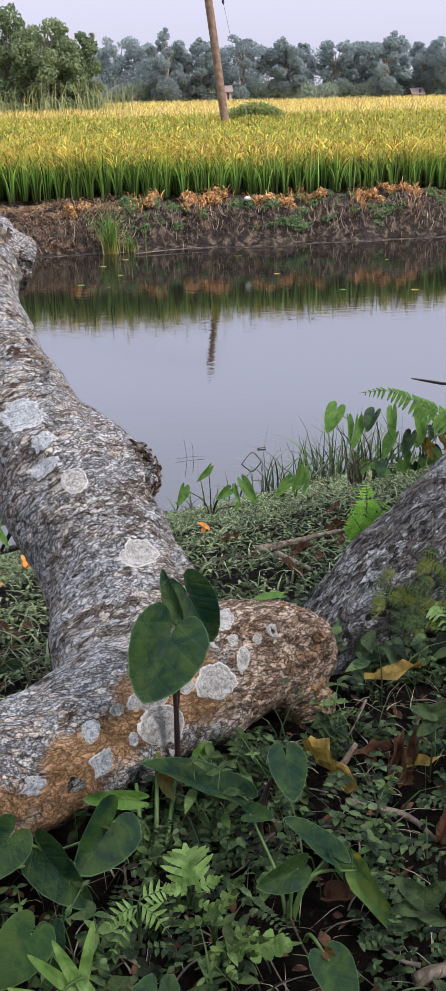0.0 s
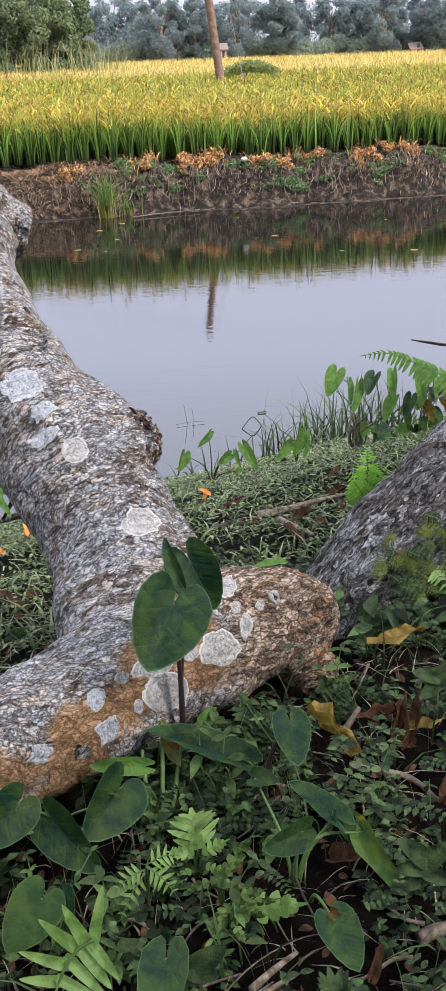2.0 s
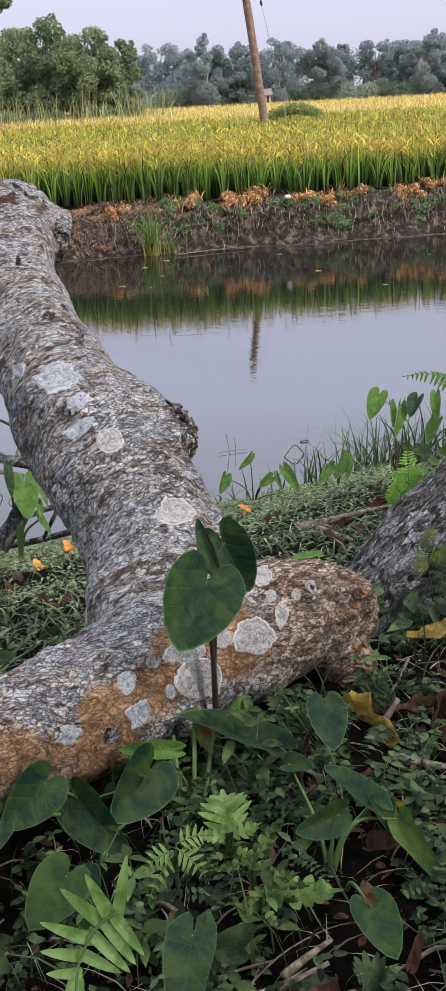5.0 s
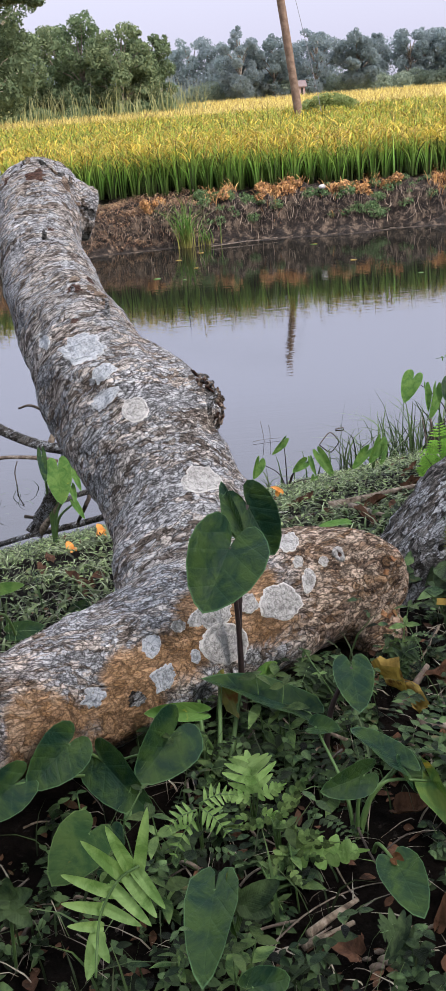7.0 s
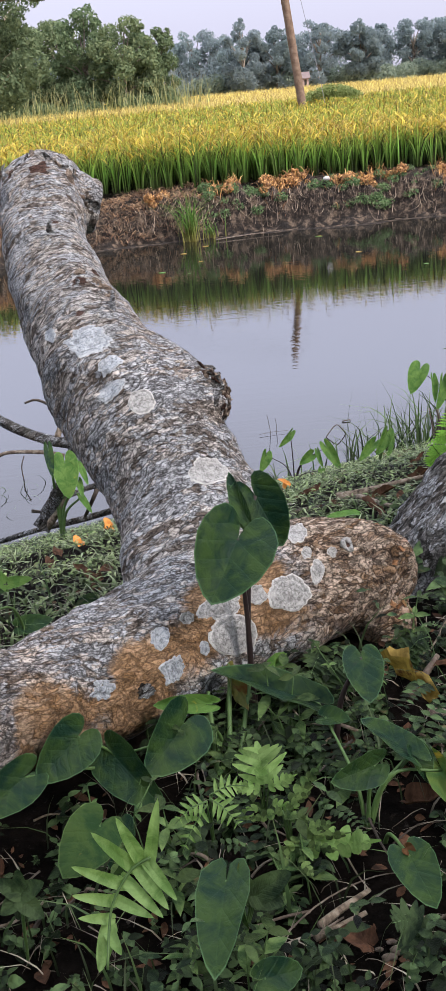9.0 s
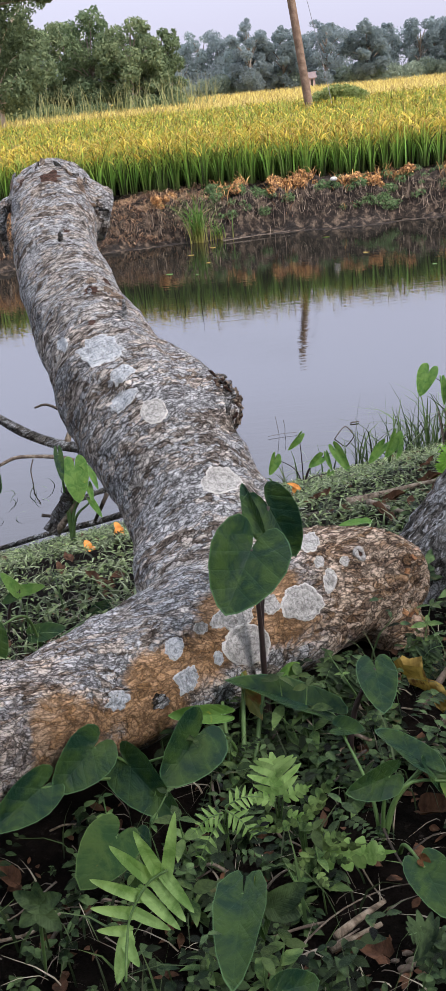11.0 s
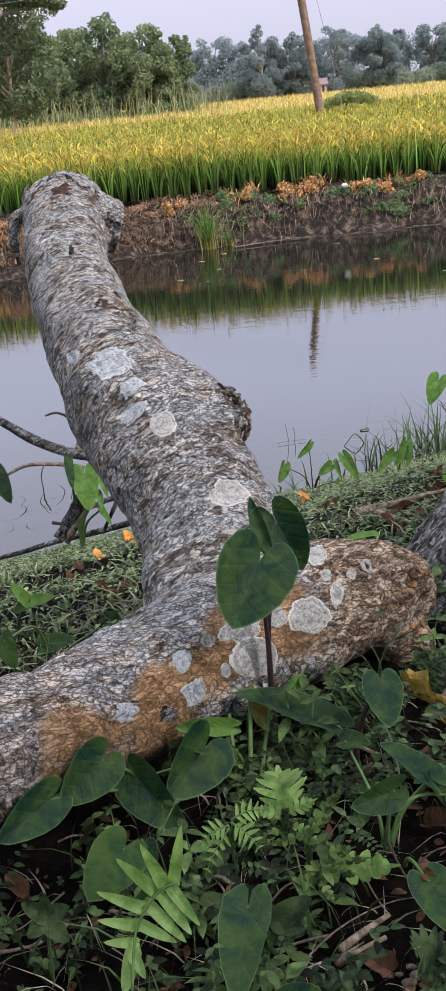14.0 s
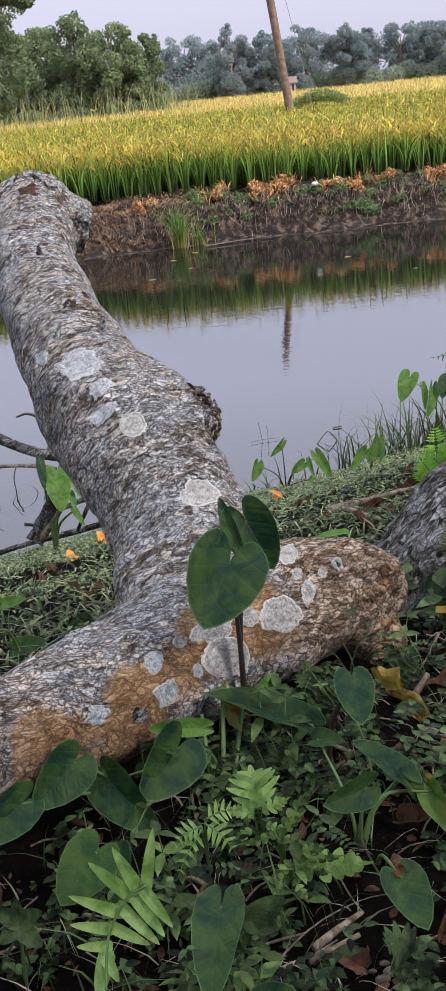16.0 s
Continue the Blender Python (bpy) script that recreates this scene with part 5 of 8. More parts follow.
p = plant("taro_plant", (0.036, 1.385, -0.005), "tall taro with broad dark green leaves on a dark stalk", "taro plant", "taro plants")
heart_leaf(p, (0.034, 1.368, 0.331), (-0.013, 1.280, 0.274), 0.122, TARO, outline=SHIELD, thick=0.0042, stem_mat=PETIOLE_DARK, bow=(0.004, 0.0, 0.0), fold=0.55, turn=-4, wave=0.035)
heart_leaf(p, (0.069, 1.438, 0.370), (0.102, 1.389, 0.302), 0.088, TARO, outline=SHIELD, thick=0.004, stem_mat=PETIOLE_DARK, bow=(-0.014, -0.028, 0.0), fold=0.45, turn=20, foot=(0.040, 1.390, -0.005))
heart_leaf(p, (0.049, 1.410, 0.353), (0.027, 1.465, 0.407), 0.026, TARO, stem=False, fold=0.9, turn=-25, outline=OVATE)
heart_leaf(p, (0.000, 1.345, 0.100), (0.026, 1.305, 0.060), 0.034, TARO_DRY, stem=False, fold=1.1, wave=0.16, turn=-25)
stalk(p, (-0.014, 1.184, -0.000), (0.003, 1.356, 0.118), 0.005, 0.003, PETIOLE)
stalk(p, (-0.000, 1.229, -0.001), (0.036, 1.358, 0.095), 0.005, 0.003, PETIOLE)
stalk(p, (-0.028, 1.175, 0.000), (-0.034, 1.315, 0.096), 0.005, 0.003, PETIOLE)
p = plant("taro_plant", (0.167, 1.259, -0.005), "low taro with a drooping dark green leaf on a pale stalk", "taro plant", "taro plants")
heart_leaf(p, (0.110, 1.272, 0.097), (-0.023, 1.324, 0.145), 0.061, TARO, fold=0.5, turn=35)
heart_leaf(p, (0.073, 1.378, 0.092), (0.108, 1.417, 0.082), 0.036, TARO_LIGHT, turn=30)
p = plant("taro_plant", (0.153, 1.250, -0.005), "young taro with one upright heart-shaped green leaf", "taro plant", "taro plants")
heart_leaf(p, (0.199, 1.249, 0.173), (0.200, 1.183, 0.143), 0.061, TARO, thick=0.004, stem_mat=PETIOLE_DARK, fold=0.12)
p = plant("taro_plant", (-0.010, 1.262, -0.005), "taro clump with large dark folded leaves beside the log", "taro plant", "taro plants")
heart_leaf(p, (-0.072, 1.197, 0.124), (-0.122, 1.121, 0.099), 0.091, TARO, fold=0.5, turn=-25)
heart_leaf(p, (-0.173, 1.166, 0.103), (-0.111, 1.087, 0.068), 0.073, TARO, fold=0.45, turn=25)
heart_leaf(p, (-0.040, 1.240, 0.125), (-0.121, 1.260, 0.120), 0.029, TARO_LIGHT, stem=False, fold=0.7)
p = plant("taro_plant", (-0.150, 1.190, -0.005), "taro with dark drooping leaves leaning on the log", "taro plant", "taro plants")
heart_leaf(p, (-0.219, 1.162, 0.145), (-0.271, 1.107, 0.116), 0.075, TARO, fold=0.35, turn=-20)
heart_leaf(p, (-0.290, 1.110, 0.125), (-0.349, 1.042, 0.116), 0.063, TARO, fold=0.4, turn=-20)
p = plant("taro_plant", (-0.150, 1.060, -0.004), "taro with a rounded olive leaf spotted with yellow", "taro plant", "taro plants")
heart_leaf(p, (-0.181, 1.001, 0.122), (-0.220, 0.932, 0.112), 0.073, TARO_OLD, fold=0.1)
heart_leaf(p, (-0.160, 1.030, 0.087), (-0.163, 0.974, 0.056), 0.049, TARO, fold=0.2, turn=25)
p = plant("taro_plant", (-0.020, 0.920, -0.004), "low taro with a broad dark leaf close to the soil", "taro plant", "taro plants")
heart_leaf(p, (-0.025, 0.860, 0.147), (-0.047, 0.755, 0.129), 0.062, TARO, fold=0.25, outline=OVATE, turn=22)
heart_leaf(p, (-0.007, 0.868, 0.141), (-0.010, 0.824, 0.111), 0.022, TARO_OLD, fold=0.9, turn=70)
p = plant("taro_plant", (0.172, 1.074, -0.004), "taro clump with pale stalks, dark leaves and a yellowing leaf", "taro plant", "taro plants")
heart_leaf(p, (0.182, 1.068, 0.121), (0.123, 1.033, 0.125), 0.050, TARO, fold=0.4, turn=-25)
heart_leaf(p, (0.237, 1.101, 0.109), (0.184, 1.179, 0.127), 0.043, TARO, fold=0.5, turn=25)
heart_leaf(p, (0.279, 1.092, 0.082), (0.316, 1.016, 0.030), 0.036, TARO_SPENT, fold=1.1, turn=28, wave=0.09, bow=(-0.02, 0.0, 0.05))
heart_leaf(p, (0.245, 1.105, 0.106), (0.262, 1.080, 0.072), 0.038, TARO, fold=0.5, turn=-25)
heart_leaf(p, (0.136, 1.208, 0.104), (0.168, 1.186, 0.114), 0.033, TARO, fold=0.5, turn=-20)
p = plant("taro_plant", (0.189, 1.052, -0.004), "small taro with a rust-edged heart-shaped leaf near the soil", "taro plant", "taro plants")
heart_leaf(p, (0.205, 0.962, 0.060), (0.222, 0.893, 0.046), 0.058, TARO, fold=0.25)
heart_leaf(p, (0.203, 0.972, 0.064), (0.214, 0.965, 0.060), 0.016, DEAD_YELLOW, stem=False, fold=0.9, wave=0.2, label="rusty dead edge of the leaf")
p = plant("taro_plant", (0.027, 0.810, -0.004), "small dark taro leaf close to the soil", "taro plant", "taro plants")
heart_leaf(p, (0.007, 0.773, 0.093), (0.053, 0.790, 0.082), 0.041, TARO, fold=0.3)
p = plant("fern", (-0.155, 0.791, -0.004), "bright green fern frond with long pointed leaflets", "fern")
part_at("rachis", *tube([(-0.162, 0.805, 0.093, 0.0016), (-0.158, 0.840, 0.124, 0.0016), (-0.152, 0.852, 0.142, 0.0016), (-0.139, 0.862, 0.161, 0.0016), (-0.125, 0.868, 0.174, 0.0016), (-0.107, 0.871, 0.182, 0.0016)], 6, 4), PETIOLE, p)
oval_leaf(p, (-0.108, 0.877, 0.175), (-0.092, 0.881, 0.250), 0.0147, FERN, fold=0.45, outline=LANCE)
oval_leaf(p, (-0.117, 0.876, 0.173), (-0.138, 0.875, 0.235), 0.0164, FERN, fold=0.45, outline=LANCE)
oval_leaf(p, (-0.127, 0.874, 0.168), (-0.166, 0.870, 0.223), 0.0164, FERN, fold=0.45, outline=LANCE)
oval_leaf(p, (-0.143, 0.867, 0.152), (-0.191, 0.857, 0.191), 0.0147, FERN, fold=0.45, outline=LANCE)
oval_leaf(p, (-0.152, 0.860, 0.135), (-0.193, 0.845, 0.162), 0.0140, FERN, fold=0.45, outline=LANCE)
oval_leaf(p, (-0.158, 0.853, 0.117), (-0.188, 0.835, 0.139), 0.0125, FERN, fold=0.45, outline=LANCE)
oval_leaf(p, (-0.112, 0.876, 0.173), (-0.081, 0.839, 0.148), 0.0147, FERN, fold=0.45, outline=LANCE)
oval_leaf(p, (-0.123, 0.874, 0.168), (-0.091, 0.835, 0.140), 0.0164, FERN, fold=0.45, outline=LANCE)
oval_leaf(p, (-0.138, 0.869, 0.156), (-0.098, 0.832, 0.132), 0.0147, FERN, fold=0.45, outline=LANCE)
oval_leaf(p, (-0.150, 0.861, 0.136), (-0.110, 0.833, 0.133), 0.0140, FERN, fold=0.45, outline=LANCE)
oval_leaf(p, (-0.161, 0.849, 0.107), (-0.173, 0.812, 0.083), 0.0203, FERN, fold=0.45, outline=LANCE)
oval_leaf(p, (-0.162, 0.848, 0.106), (-0.148, 0.819, 0.099), 0.0147, FERN, fold=0.45, outline=LANCE)
p = plant("herb", (0.032, 1.126, -0.005), "pale green herb with broad lobed leaves", "herb", "herbs by the log")
for _o, _t, _w, _a in (((0.034, 1.092, 0.088), (0.030, 1.115, 0.142), 1.25, 0), ((0.040, 1.087, 0.086), (0.080, 1.084, 0.104), 0.5, 15), ((0.028, 1.087, 0.086), (-0.012, 1.081, 0.098), 0.5, -15),
                       ((0.044, 1.080, 0.066), (0.076, 1.064, 0.062), 0.45, 25), ((0.022, 1.080, 0.062), (-0.010, 1.062, 0.054), 0.45, -25)):
    lobed_leaf(p, _o, _t, _w, FERN, _a)
p = plant("herb", (0.062, 1.040, -0.004), "green herb with narrow toothed leaves", "herb", "herbs by the log")
for _o, _t, _w, _a in (((0.063, 1.014, 0.120), (0.110, 1.022, 0.168), 0.30, 20), ((0.058, 1.010, 0.112), (0.096, 1.012, 0.138), 0.34, 35), ((0.054, 1.008, 0.106), (0.090, 0.994, 0.102), 0.38, 10),
                       ((0.052, 1.008, 0.112), (0.002, 0.994, 0.110), 0.30, -30), ((0.076, 0.998, 0.087), (0.118, 0.991, 0.098), 0.42, 15), ((0.080, 0.996, 0.080), (0.140, 0.983, 0.080), 0.26, 40),
                       ((0.067, 0.995, 0.078), (0.034, 0.977, 0.056), 0.38, -20), ((0.082, 0.991, 0.070), (0.120, 0.977, 0.062), 0.36, 30), ((0.070, 0.985, 0.055), (0.084, 0.960, 0.038), 0.42, 0)):
    lobed_leaf(p, _o, _t, _w, HERB_LIGHT, _a)
p = plant("herb", (0.080, 1.010, -0.004), "pale scalloped herb leaf lying low", "herb", "herbs by the log")
lobed_leaf(p, (0.078, 1.000, 0.062), (0.178, 0.990, 0.060), 0.42, FERN, 10)
lobed_leaf(p, (0.070, 0.996, 0.058), (0.030, 0.970, 0.060), 0.5, HERB_LIGHT, -10)
p = plant("herb", (-0.042, 1.068, -0.004), "grey-green fern with drooping toothed fronds", "herb", "herbs by the log")
fern_frond(p, [(-0.039, 1.041, 0.115), (-0.020, 1.029, 0.104), (-0.001, 1.016, 0.080)], 0.018, 5, FERN, droop=0.0, r=0.0014, width=0.34, start=0.2, sweep=0.45)
stalk(p, p.location, (-0.039, 1.041, 0.115), 0.0022, 0.0012, PETIOLE)
fern_frond(p, [(-0.044, 1.040, 0.112), (-0.066, 1.031, 0.110), (-0.087, 1.023, 0.095)], 0.016, 5, FERN, droop=0.0, r=0.0014, width=0.34, start=0.2, sweep=0.45)
stalk(p, p.location, (-0.044, 1.040, 0.112), 0.0022, 0.0012, PETIOLE)
fern_frond(p, [(-0.039, 1.043, 0.119), (-0.015, 1.041, 0.132), (0.008, 1.038, 0.133)], 0.016, 5, FERN, droop=0.0, r=0.0014, width=0.34, start=0.2, sweep=0.45)
stalk(p, p.location, (-0.039, 1.043, 0.119), 0.0022, 0.0012, PETIOLE)
fern_frond(p, [(-0.044, 1.038, 0.108), (-0.064, 1.022, 0.088), (-0.083, 1.007, 0.057)], 0.016, 5, FERN, droop=0.0, r=0.0014, width=0.34, start=0.2, sweep=0.45)
stalk(p, p.location, (-0.044, 1.038, 0.108), 0.0022, 0.0012, PETIOLE)
p = plant("fern", (0.289, 1.450, -0.005), "small feathery green fern among the herbs", "fern", "small ferns")
fern_frond(p, [(0.289, 1.450, 0.000), (0.321, 1.449, 0.042), (0.354, 1.447, 0.060)], 0.028, 8, HERB, droop=0.1, r=0.0012, width=0.42, face=(0.0, -0.5, 0.85))
p = plant("fern", (0.561, 1.717, -0.018), "small feathery green fern among the herbs", "fern", "small ferns")
fern_frond(p, [(0.561, 1.717, -0.013), (0.509, 1.649, 0.052), (0.457, 1.580, 0.050)], 0.026, 8, HERB, droop=0.1, r=0.0012, width=0.42, face=(0.0, -0.5, 0.85))
p = plant("fern", (0.475, 1.747, -0.025), "small feathery green fern among the herbs", "fern", "small ferns")
fern_frond(p, [(0.475, 1.747, -0.020), (0.494, 1.678, 0.047), (0.513, 1.610, 0.050)], 0.024, 8, HERB, droop=0.1, r=0.0012, width=0.42, face=(0.0, -0.5, 0.85))
p = plant("fern", (0.296, 1.455, -0.005), "small feathery green fern among the herbs", "fern", "small ferns")
fern_frond(p, [(0.296, 1.455, 0.000), (0.324, 1.457, 0.057), (0.352, 1.458, 0.070)], 0.026, 8, HERB, droop=0.1, r=0.0012, width=0.42, face=(0.0, -0.5, 0.85))
p = plant("fern", (0.144, 1.384, -0.005), "small feathery green fern among the herbs", "fern", "small ferns")
fern_frond(p, [(0.144, 1.384, 0.000), (0.171, 1.384, 0.062), (0.199, 1.384, 0.080)], 0.030, 8, HERB, droop=0.1, r=0.0012, width=0.42, face=(0.0, -0.5, 0.85))
p = plant("fern", (0.183, 1.497, -0.008), "small feathery green fern among the herbs", "fern", "small ferns")
fern_frond(p, [(0.183, 1.497, -0.003), (0.157, 1.431, 0.067), (0.131, 1.365, 0.070)], 0.030, 8, HERB, droop=0.1, r=0.0012, width=0.42, face=(0.0, -0.5, 0.85))
p = plant("fern", (0.202, 0.873, -0.004), "small feathery green fern among the herbs", "fern", "small ferns")
fern_frond(p, [(0.202, 0.873, 0.001), (0.181, 0.862, 0.057), (0.160, 0.851, 0.070)], 0.030, 8, HERB, droop=0.1, r=0.0012, width=0.42, face=(0.0, -0.5, 0.85))
p = plant("fern", (0.303, 1.218, -0.005), "small feathery green fern among the herbs", "fern", "small ferns")
fern_frond(p, [(0.303, 1.218, 0.000), (0.322, 1.214, 0.042), (0.341, 1.210, 0.050)], 0.024, 8, HERB, droop=0.1, r=0.0012, width=0.42, face=(0.0, -0.5, 0.85))
p = plant("herb", (0.358, 1.052, -0.004), "low herb with broad toothed green leaves", "herb", "herbs by the log")
oval_leaf(p, (0.354, 1.030, 0.076), (0.314, 1.039, 0.113), 0.030, HERB)
stalk(p, p.location, (0.354, 1.030, 0.076), 0.0022, 0.0012, PETIOLE)
oval_leaf(p, (0.354, 1.030, 0.076), (0.385, 1.028, 0.105), 0.030, HERB)
stalk(p, p.location, (0.354, 1.030, 0.076), 0.0022, 0.0012, PETIOLE)
oval_leaf(p, (0.351, 1.027, 0.068), (0.307, 1.023, 0.073), 0.025, HERB)
stalk(p, p.location, (0.351, 1.027, 0.068), 0.0022, 0.0012, PETIOLE)
oval_leaf(p, (0.351, 1.025, 0.064), (0.382, 1.006, 0.051), 0.026, HERB)
stalk(p, p.location, (0.351, 1.025, 0.064), 0.0022, 0.0012, PETIOLE)
oval_leaf(p, (0.347, 1.021, 0.052), (0.298, 1.013, 0.047), 0.021, HERB)
stalk(p, p.location, (0.347, 1.021, 0.052), 0.0022, 0.0012, PETIOLE)
p = plant("herb", (0.500, 1.412, -0.005), "low herb with broad toothed green leaves", "herb", "herbs by the log")
oval_leaf(p, (0.488, 1.393, 0.121), (0.443, 1.394, 0.138), 0.028, HERB)
stalk(p, p.location, (0.488, 1.393, 0.121), 0.0022, 0.0012, PETIOLE)
oval_leaf(p, (0.488, 1.391, 0.116), (0.519, 1.389, 0.146), 0.031, HERB)
stalk(p, p.location, (0.488, 1.391, 0.116), 0.0022, 0.0012, PETIOLE)
oval_leaf(p, (0.486, 1.389, 0.111), (0.451, 1.374, 0.093), 0.026, HERB)
stalk(p, p.location, (0.486, 1.389, 0.111), 0.0022, 0.0012, PETIOLE)
p = plant("herb", (-0.278, 0.911, -0.004), "low herb with broad toothed green leaves", "herb", "herbs by the log")
oval_leaf(p, (-0.262, 0.887, 0.134), (-0.288, 0.886, 0.158), 0.022, HERB)
stalk(p, p.location, (-0.262, 0.887, 0.134), 0.0022, 0.0012, PETIOLE)
oval_leaf(p, (-0.262, 0.887, 0.134), (-0.234, 0.883, 0.150), 0.024, HERB)
stalk(p, p.location, (-0.262, 0.887, 0.134), 0.0022, 0.0012, PETIOLE)
oval_leaf(p, (-0.264, 0.886, 0.131), (-0.285, 0.871, 0.120), 0.022, HERB)
stalk(p, p.location, (-0.264, 0.886, 0.131), 0.0022, 0.0012, PETIOLE)
oval_leaf(p, (-0.262, 0.885, 0.129), (-0.237, 0.867, 0.113), 0.024, HERB)
stalk(p, p.location, (-0.262, 0.885, 0.129), 0.0022, 0.0012, PETIOLE)
oval_leaf(p, (-0.263, 0.887, 0.133), (-0.261, 0.889, 0.166), 0.019, HERB)
stalk(p, p.location, (-0.263, 0.887, 0.133), 0.0022, 0.0012, PETIOLE)
p = plant("herb", (-0.015, 0.907, -0.004), "low herb with broad toothed green leaves", "herb", "herbs by the log")
oval_leaf(p, (0.010, 0.877, 0.110), (0.049, 0.877, 0.135), 0.030, HERB)
stalk(p, p.location, (0.010, 0.877, 0.110), 0.0022, 0.0012, PETIOLE)
oval_leaf(p, (0.006, 0.876, 0.107), (0.038, 0.863, 0.102), 0.027, HERB)
stalk(p, p.location, (0.006, 0.876, 0.107), 0.0022, 0.0012, PETIOLE)
oval_leaf(p, (0.002, 0.875, 0.104), (-0.013, 0.882, 0.147), 0.022, HERB)
stalk(p, p.location, (0.002, 0.875, 0.104), 0.0022, 0.0012, PETIOLE)
p = plant("taro_plant", (0.485, 5.197, -1.168), "young taro plants with small pale leaves at the water edge", "taro plant", "taro plants")
heart_leaf(p, (0.333, 5.222, -0.975), (0.296, 5.153, -1.046), 0.066, TARO_LIGHT, thick=0.0028, stem_mat=PETIOLE_DARK, turn=-24, fold=0.7)
heart_leaf(p, (0.481, 5.250, -0.868), (0.412, 5.190, -0.925), 0.045, TARO_LIGHT, thick=0.0028, stem_mat=PETIOLE_DARK, turn=-40, fold=0.7)
heart_leaf(p, (0.588, 5.188, -0.987), (0.516, 5.140, -1.017), 0.060, TARO_LIGHT, thick=0.0028, stem_mat=PETIOLE_DARK, turn=-8, fold=0.7)
heart_leaf(p, (0.677, 5.194, -0.949), (0.738, 5.101, -1.052), 0.066, TARO_LIGHT, thick=0.0028, stem_mat=PETIOLE_DARK, turn=16, fold=0.7)
heart_leaf(p, (0.625, 5.189, -0.974), (0.639, 5.117, -1.040), 0.030, TARO_LIGHT, thick=0.0028, stem_mat=PETIOLE_DARK, turn=24, fold=0.7)
heart_leaf(p, (0.632, 5.150, -1.068), (0.610, 5.095, -1.102), 0.041, TARO_LIGHT, thick=0.0028, stem_mat=PETIOLE_DARK, turn=-16, fold=0.7)
p = plant("taro_plant", (1.014, 5.378, -1.162), "small dark taro among shore grass", "taro plant", "taro plants")
heart_leaf(p, (1.045, 5.345, -0.957), (0.978, 5.269, -1.054), 0.078, TARO_LIGHT, thick=0.003, turn=-24, fold=0.7)
heart_leaf(p, (0.967, 5.333, -1.007), (0.873, 5.270, -1.080), 0.062, TARO_LIGHT, thick=0.003, turn=0, fold=0.7)
heart_leaf(p, (1.064, 5.329, -0.992), (1.035, 5.252, -1.080), 0.047, TARO_LIGHT, thick=0.003, turn=-40, fold=0.7)
p = plant("taro_plant", (1.489, 5.422, -1.108), "taro clump with pale and dark leaves by the pond", "taro plant", "taro plants")
heart_leaf(p, (1.257, 5.409, -0.615), (1.186, 5.320, -0.717), 0.113, TARO_LIGHT, thick=0.0028, stem_mat=PETIOLE_DARK, turn=9, fold=0.7, foot=(1.494, 5.369, -1.040))
heart_leaf(p, (1.476, 5.374, -0.640), (1.412, 5.295, -0.715), 0.093, TARO, thick=0.0028, stem_mat=PETIOLE_DARK, turn=27, fold=0.7, foot=(1.531, 5.364, -1.041))
heart_leaf(p, (1.377, 5.367, -0.682), (1.332, 5.263, -0.815), 0.072, TARO_LIGHT, thick=0.0028, stem_mat=PETIOLE, turn=-27, fold=0.7, foot=(1.418, 5.378, -1.039))
heart_leaf(p, (1.586, 5.364, -0.632), (1.563, 5.263, -0.752), 0.067, TARO_LIGHT, thick=0.0028, stem_mat=PETIOLE_DARK, turn=36, fold=0.7, foot=(1.550, 5.362, -1.041))
heart_leaf(p, (1.577, 5.307, -0.772), (1.497, 5.223, -0.866), 0.083, TARO_LIGHT, thick=0.0028, stem_mat=PETIOLE_DARK, turn=36, fold=0.7, foot=(1.550, 5.362, -1.041))
heart_leaf(p, (1.326, 5.377, -0.671), (1.321, 5.281, -0.774), 0.046, TARO_LIGHT, thick=0.0028, stem_mat=PETIOLE, turn=-18, fold=0.7, foot=(1.437, 5.376, -1.039))
p = plant("taro_plant", (1.764, 5.305, -1.019), "taro clump with tall pale leaves beside an arching fern", "taro plant", "taro plants")
heart_leaf(p, (1.694, 5.203, -0.599), (1.682, 5.091, -0.739), 0.076, TARO_LIGHT, thick=0.003, turn=9, fold=0.7)
heart_leaf(p, (1.759, 5.199, -0.590), (1.768, 5.086, -0.728), 0.070, TARO_LIGHT, thick=0.003, turn=-45, fold=0.7)
heart_leaf(p, (1.827, 5.168, -0.645), (1.837, 5.070, -0.749), 0.065, TARO, thick=0.003, turn=27, fold=0.7)
heart_leaf(p, (1.635, 5.161, -0.714), (1.578, 5.079, -0.796), 0.076, TARO, thick=0.003, turn=18, fold=0.7)
heart_leaf(p, (1.946, 5.165, -0.621), (1.955, 5.061, -0.738), 0.076, TARO_LIGHT, thick=0.003, turn=27, fold=0.7)
heart_leaf(p, (1.692, 5.106, -0.832), (1.685, 5.025, -0.898), 0.045, TARO_OLD, stem=False)
heart_leaf(p, (1.741, 5.023, -0.756), (1.756, 4.952, -0.792), 0.039, TARO_OLD, stem=False)
_sr = random.Random(58)
p = plant("taro_plant", (1.62, 5.30, -1.06), "crowded taro leaves at all angles by the pond", "taro plant", "taro plants")
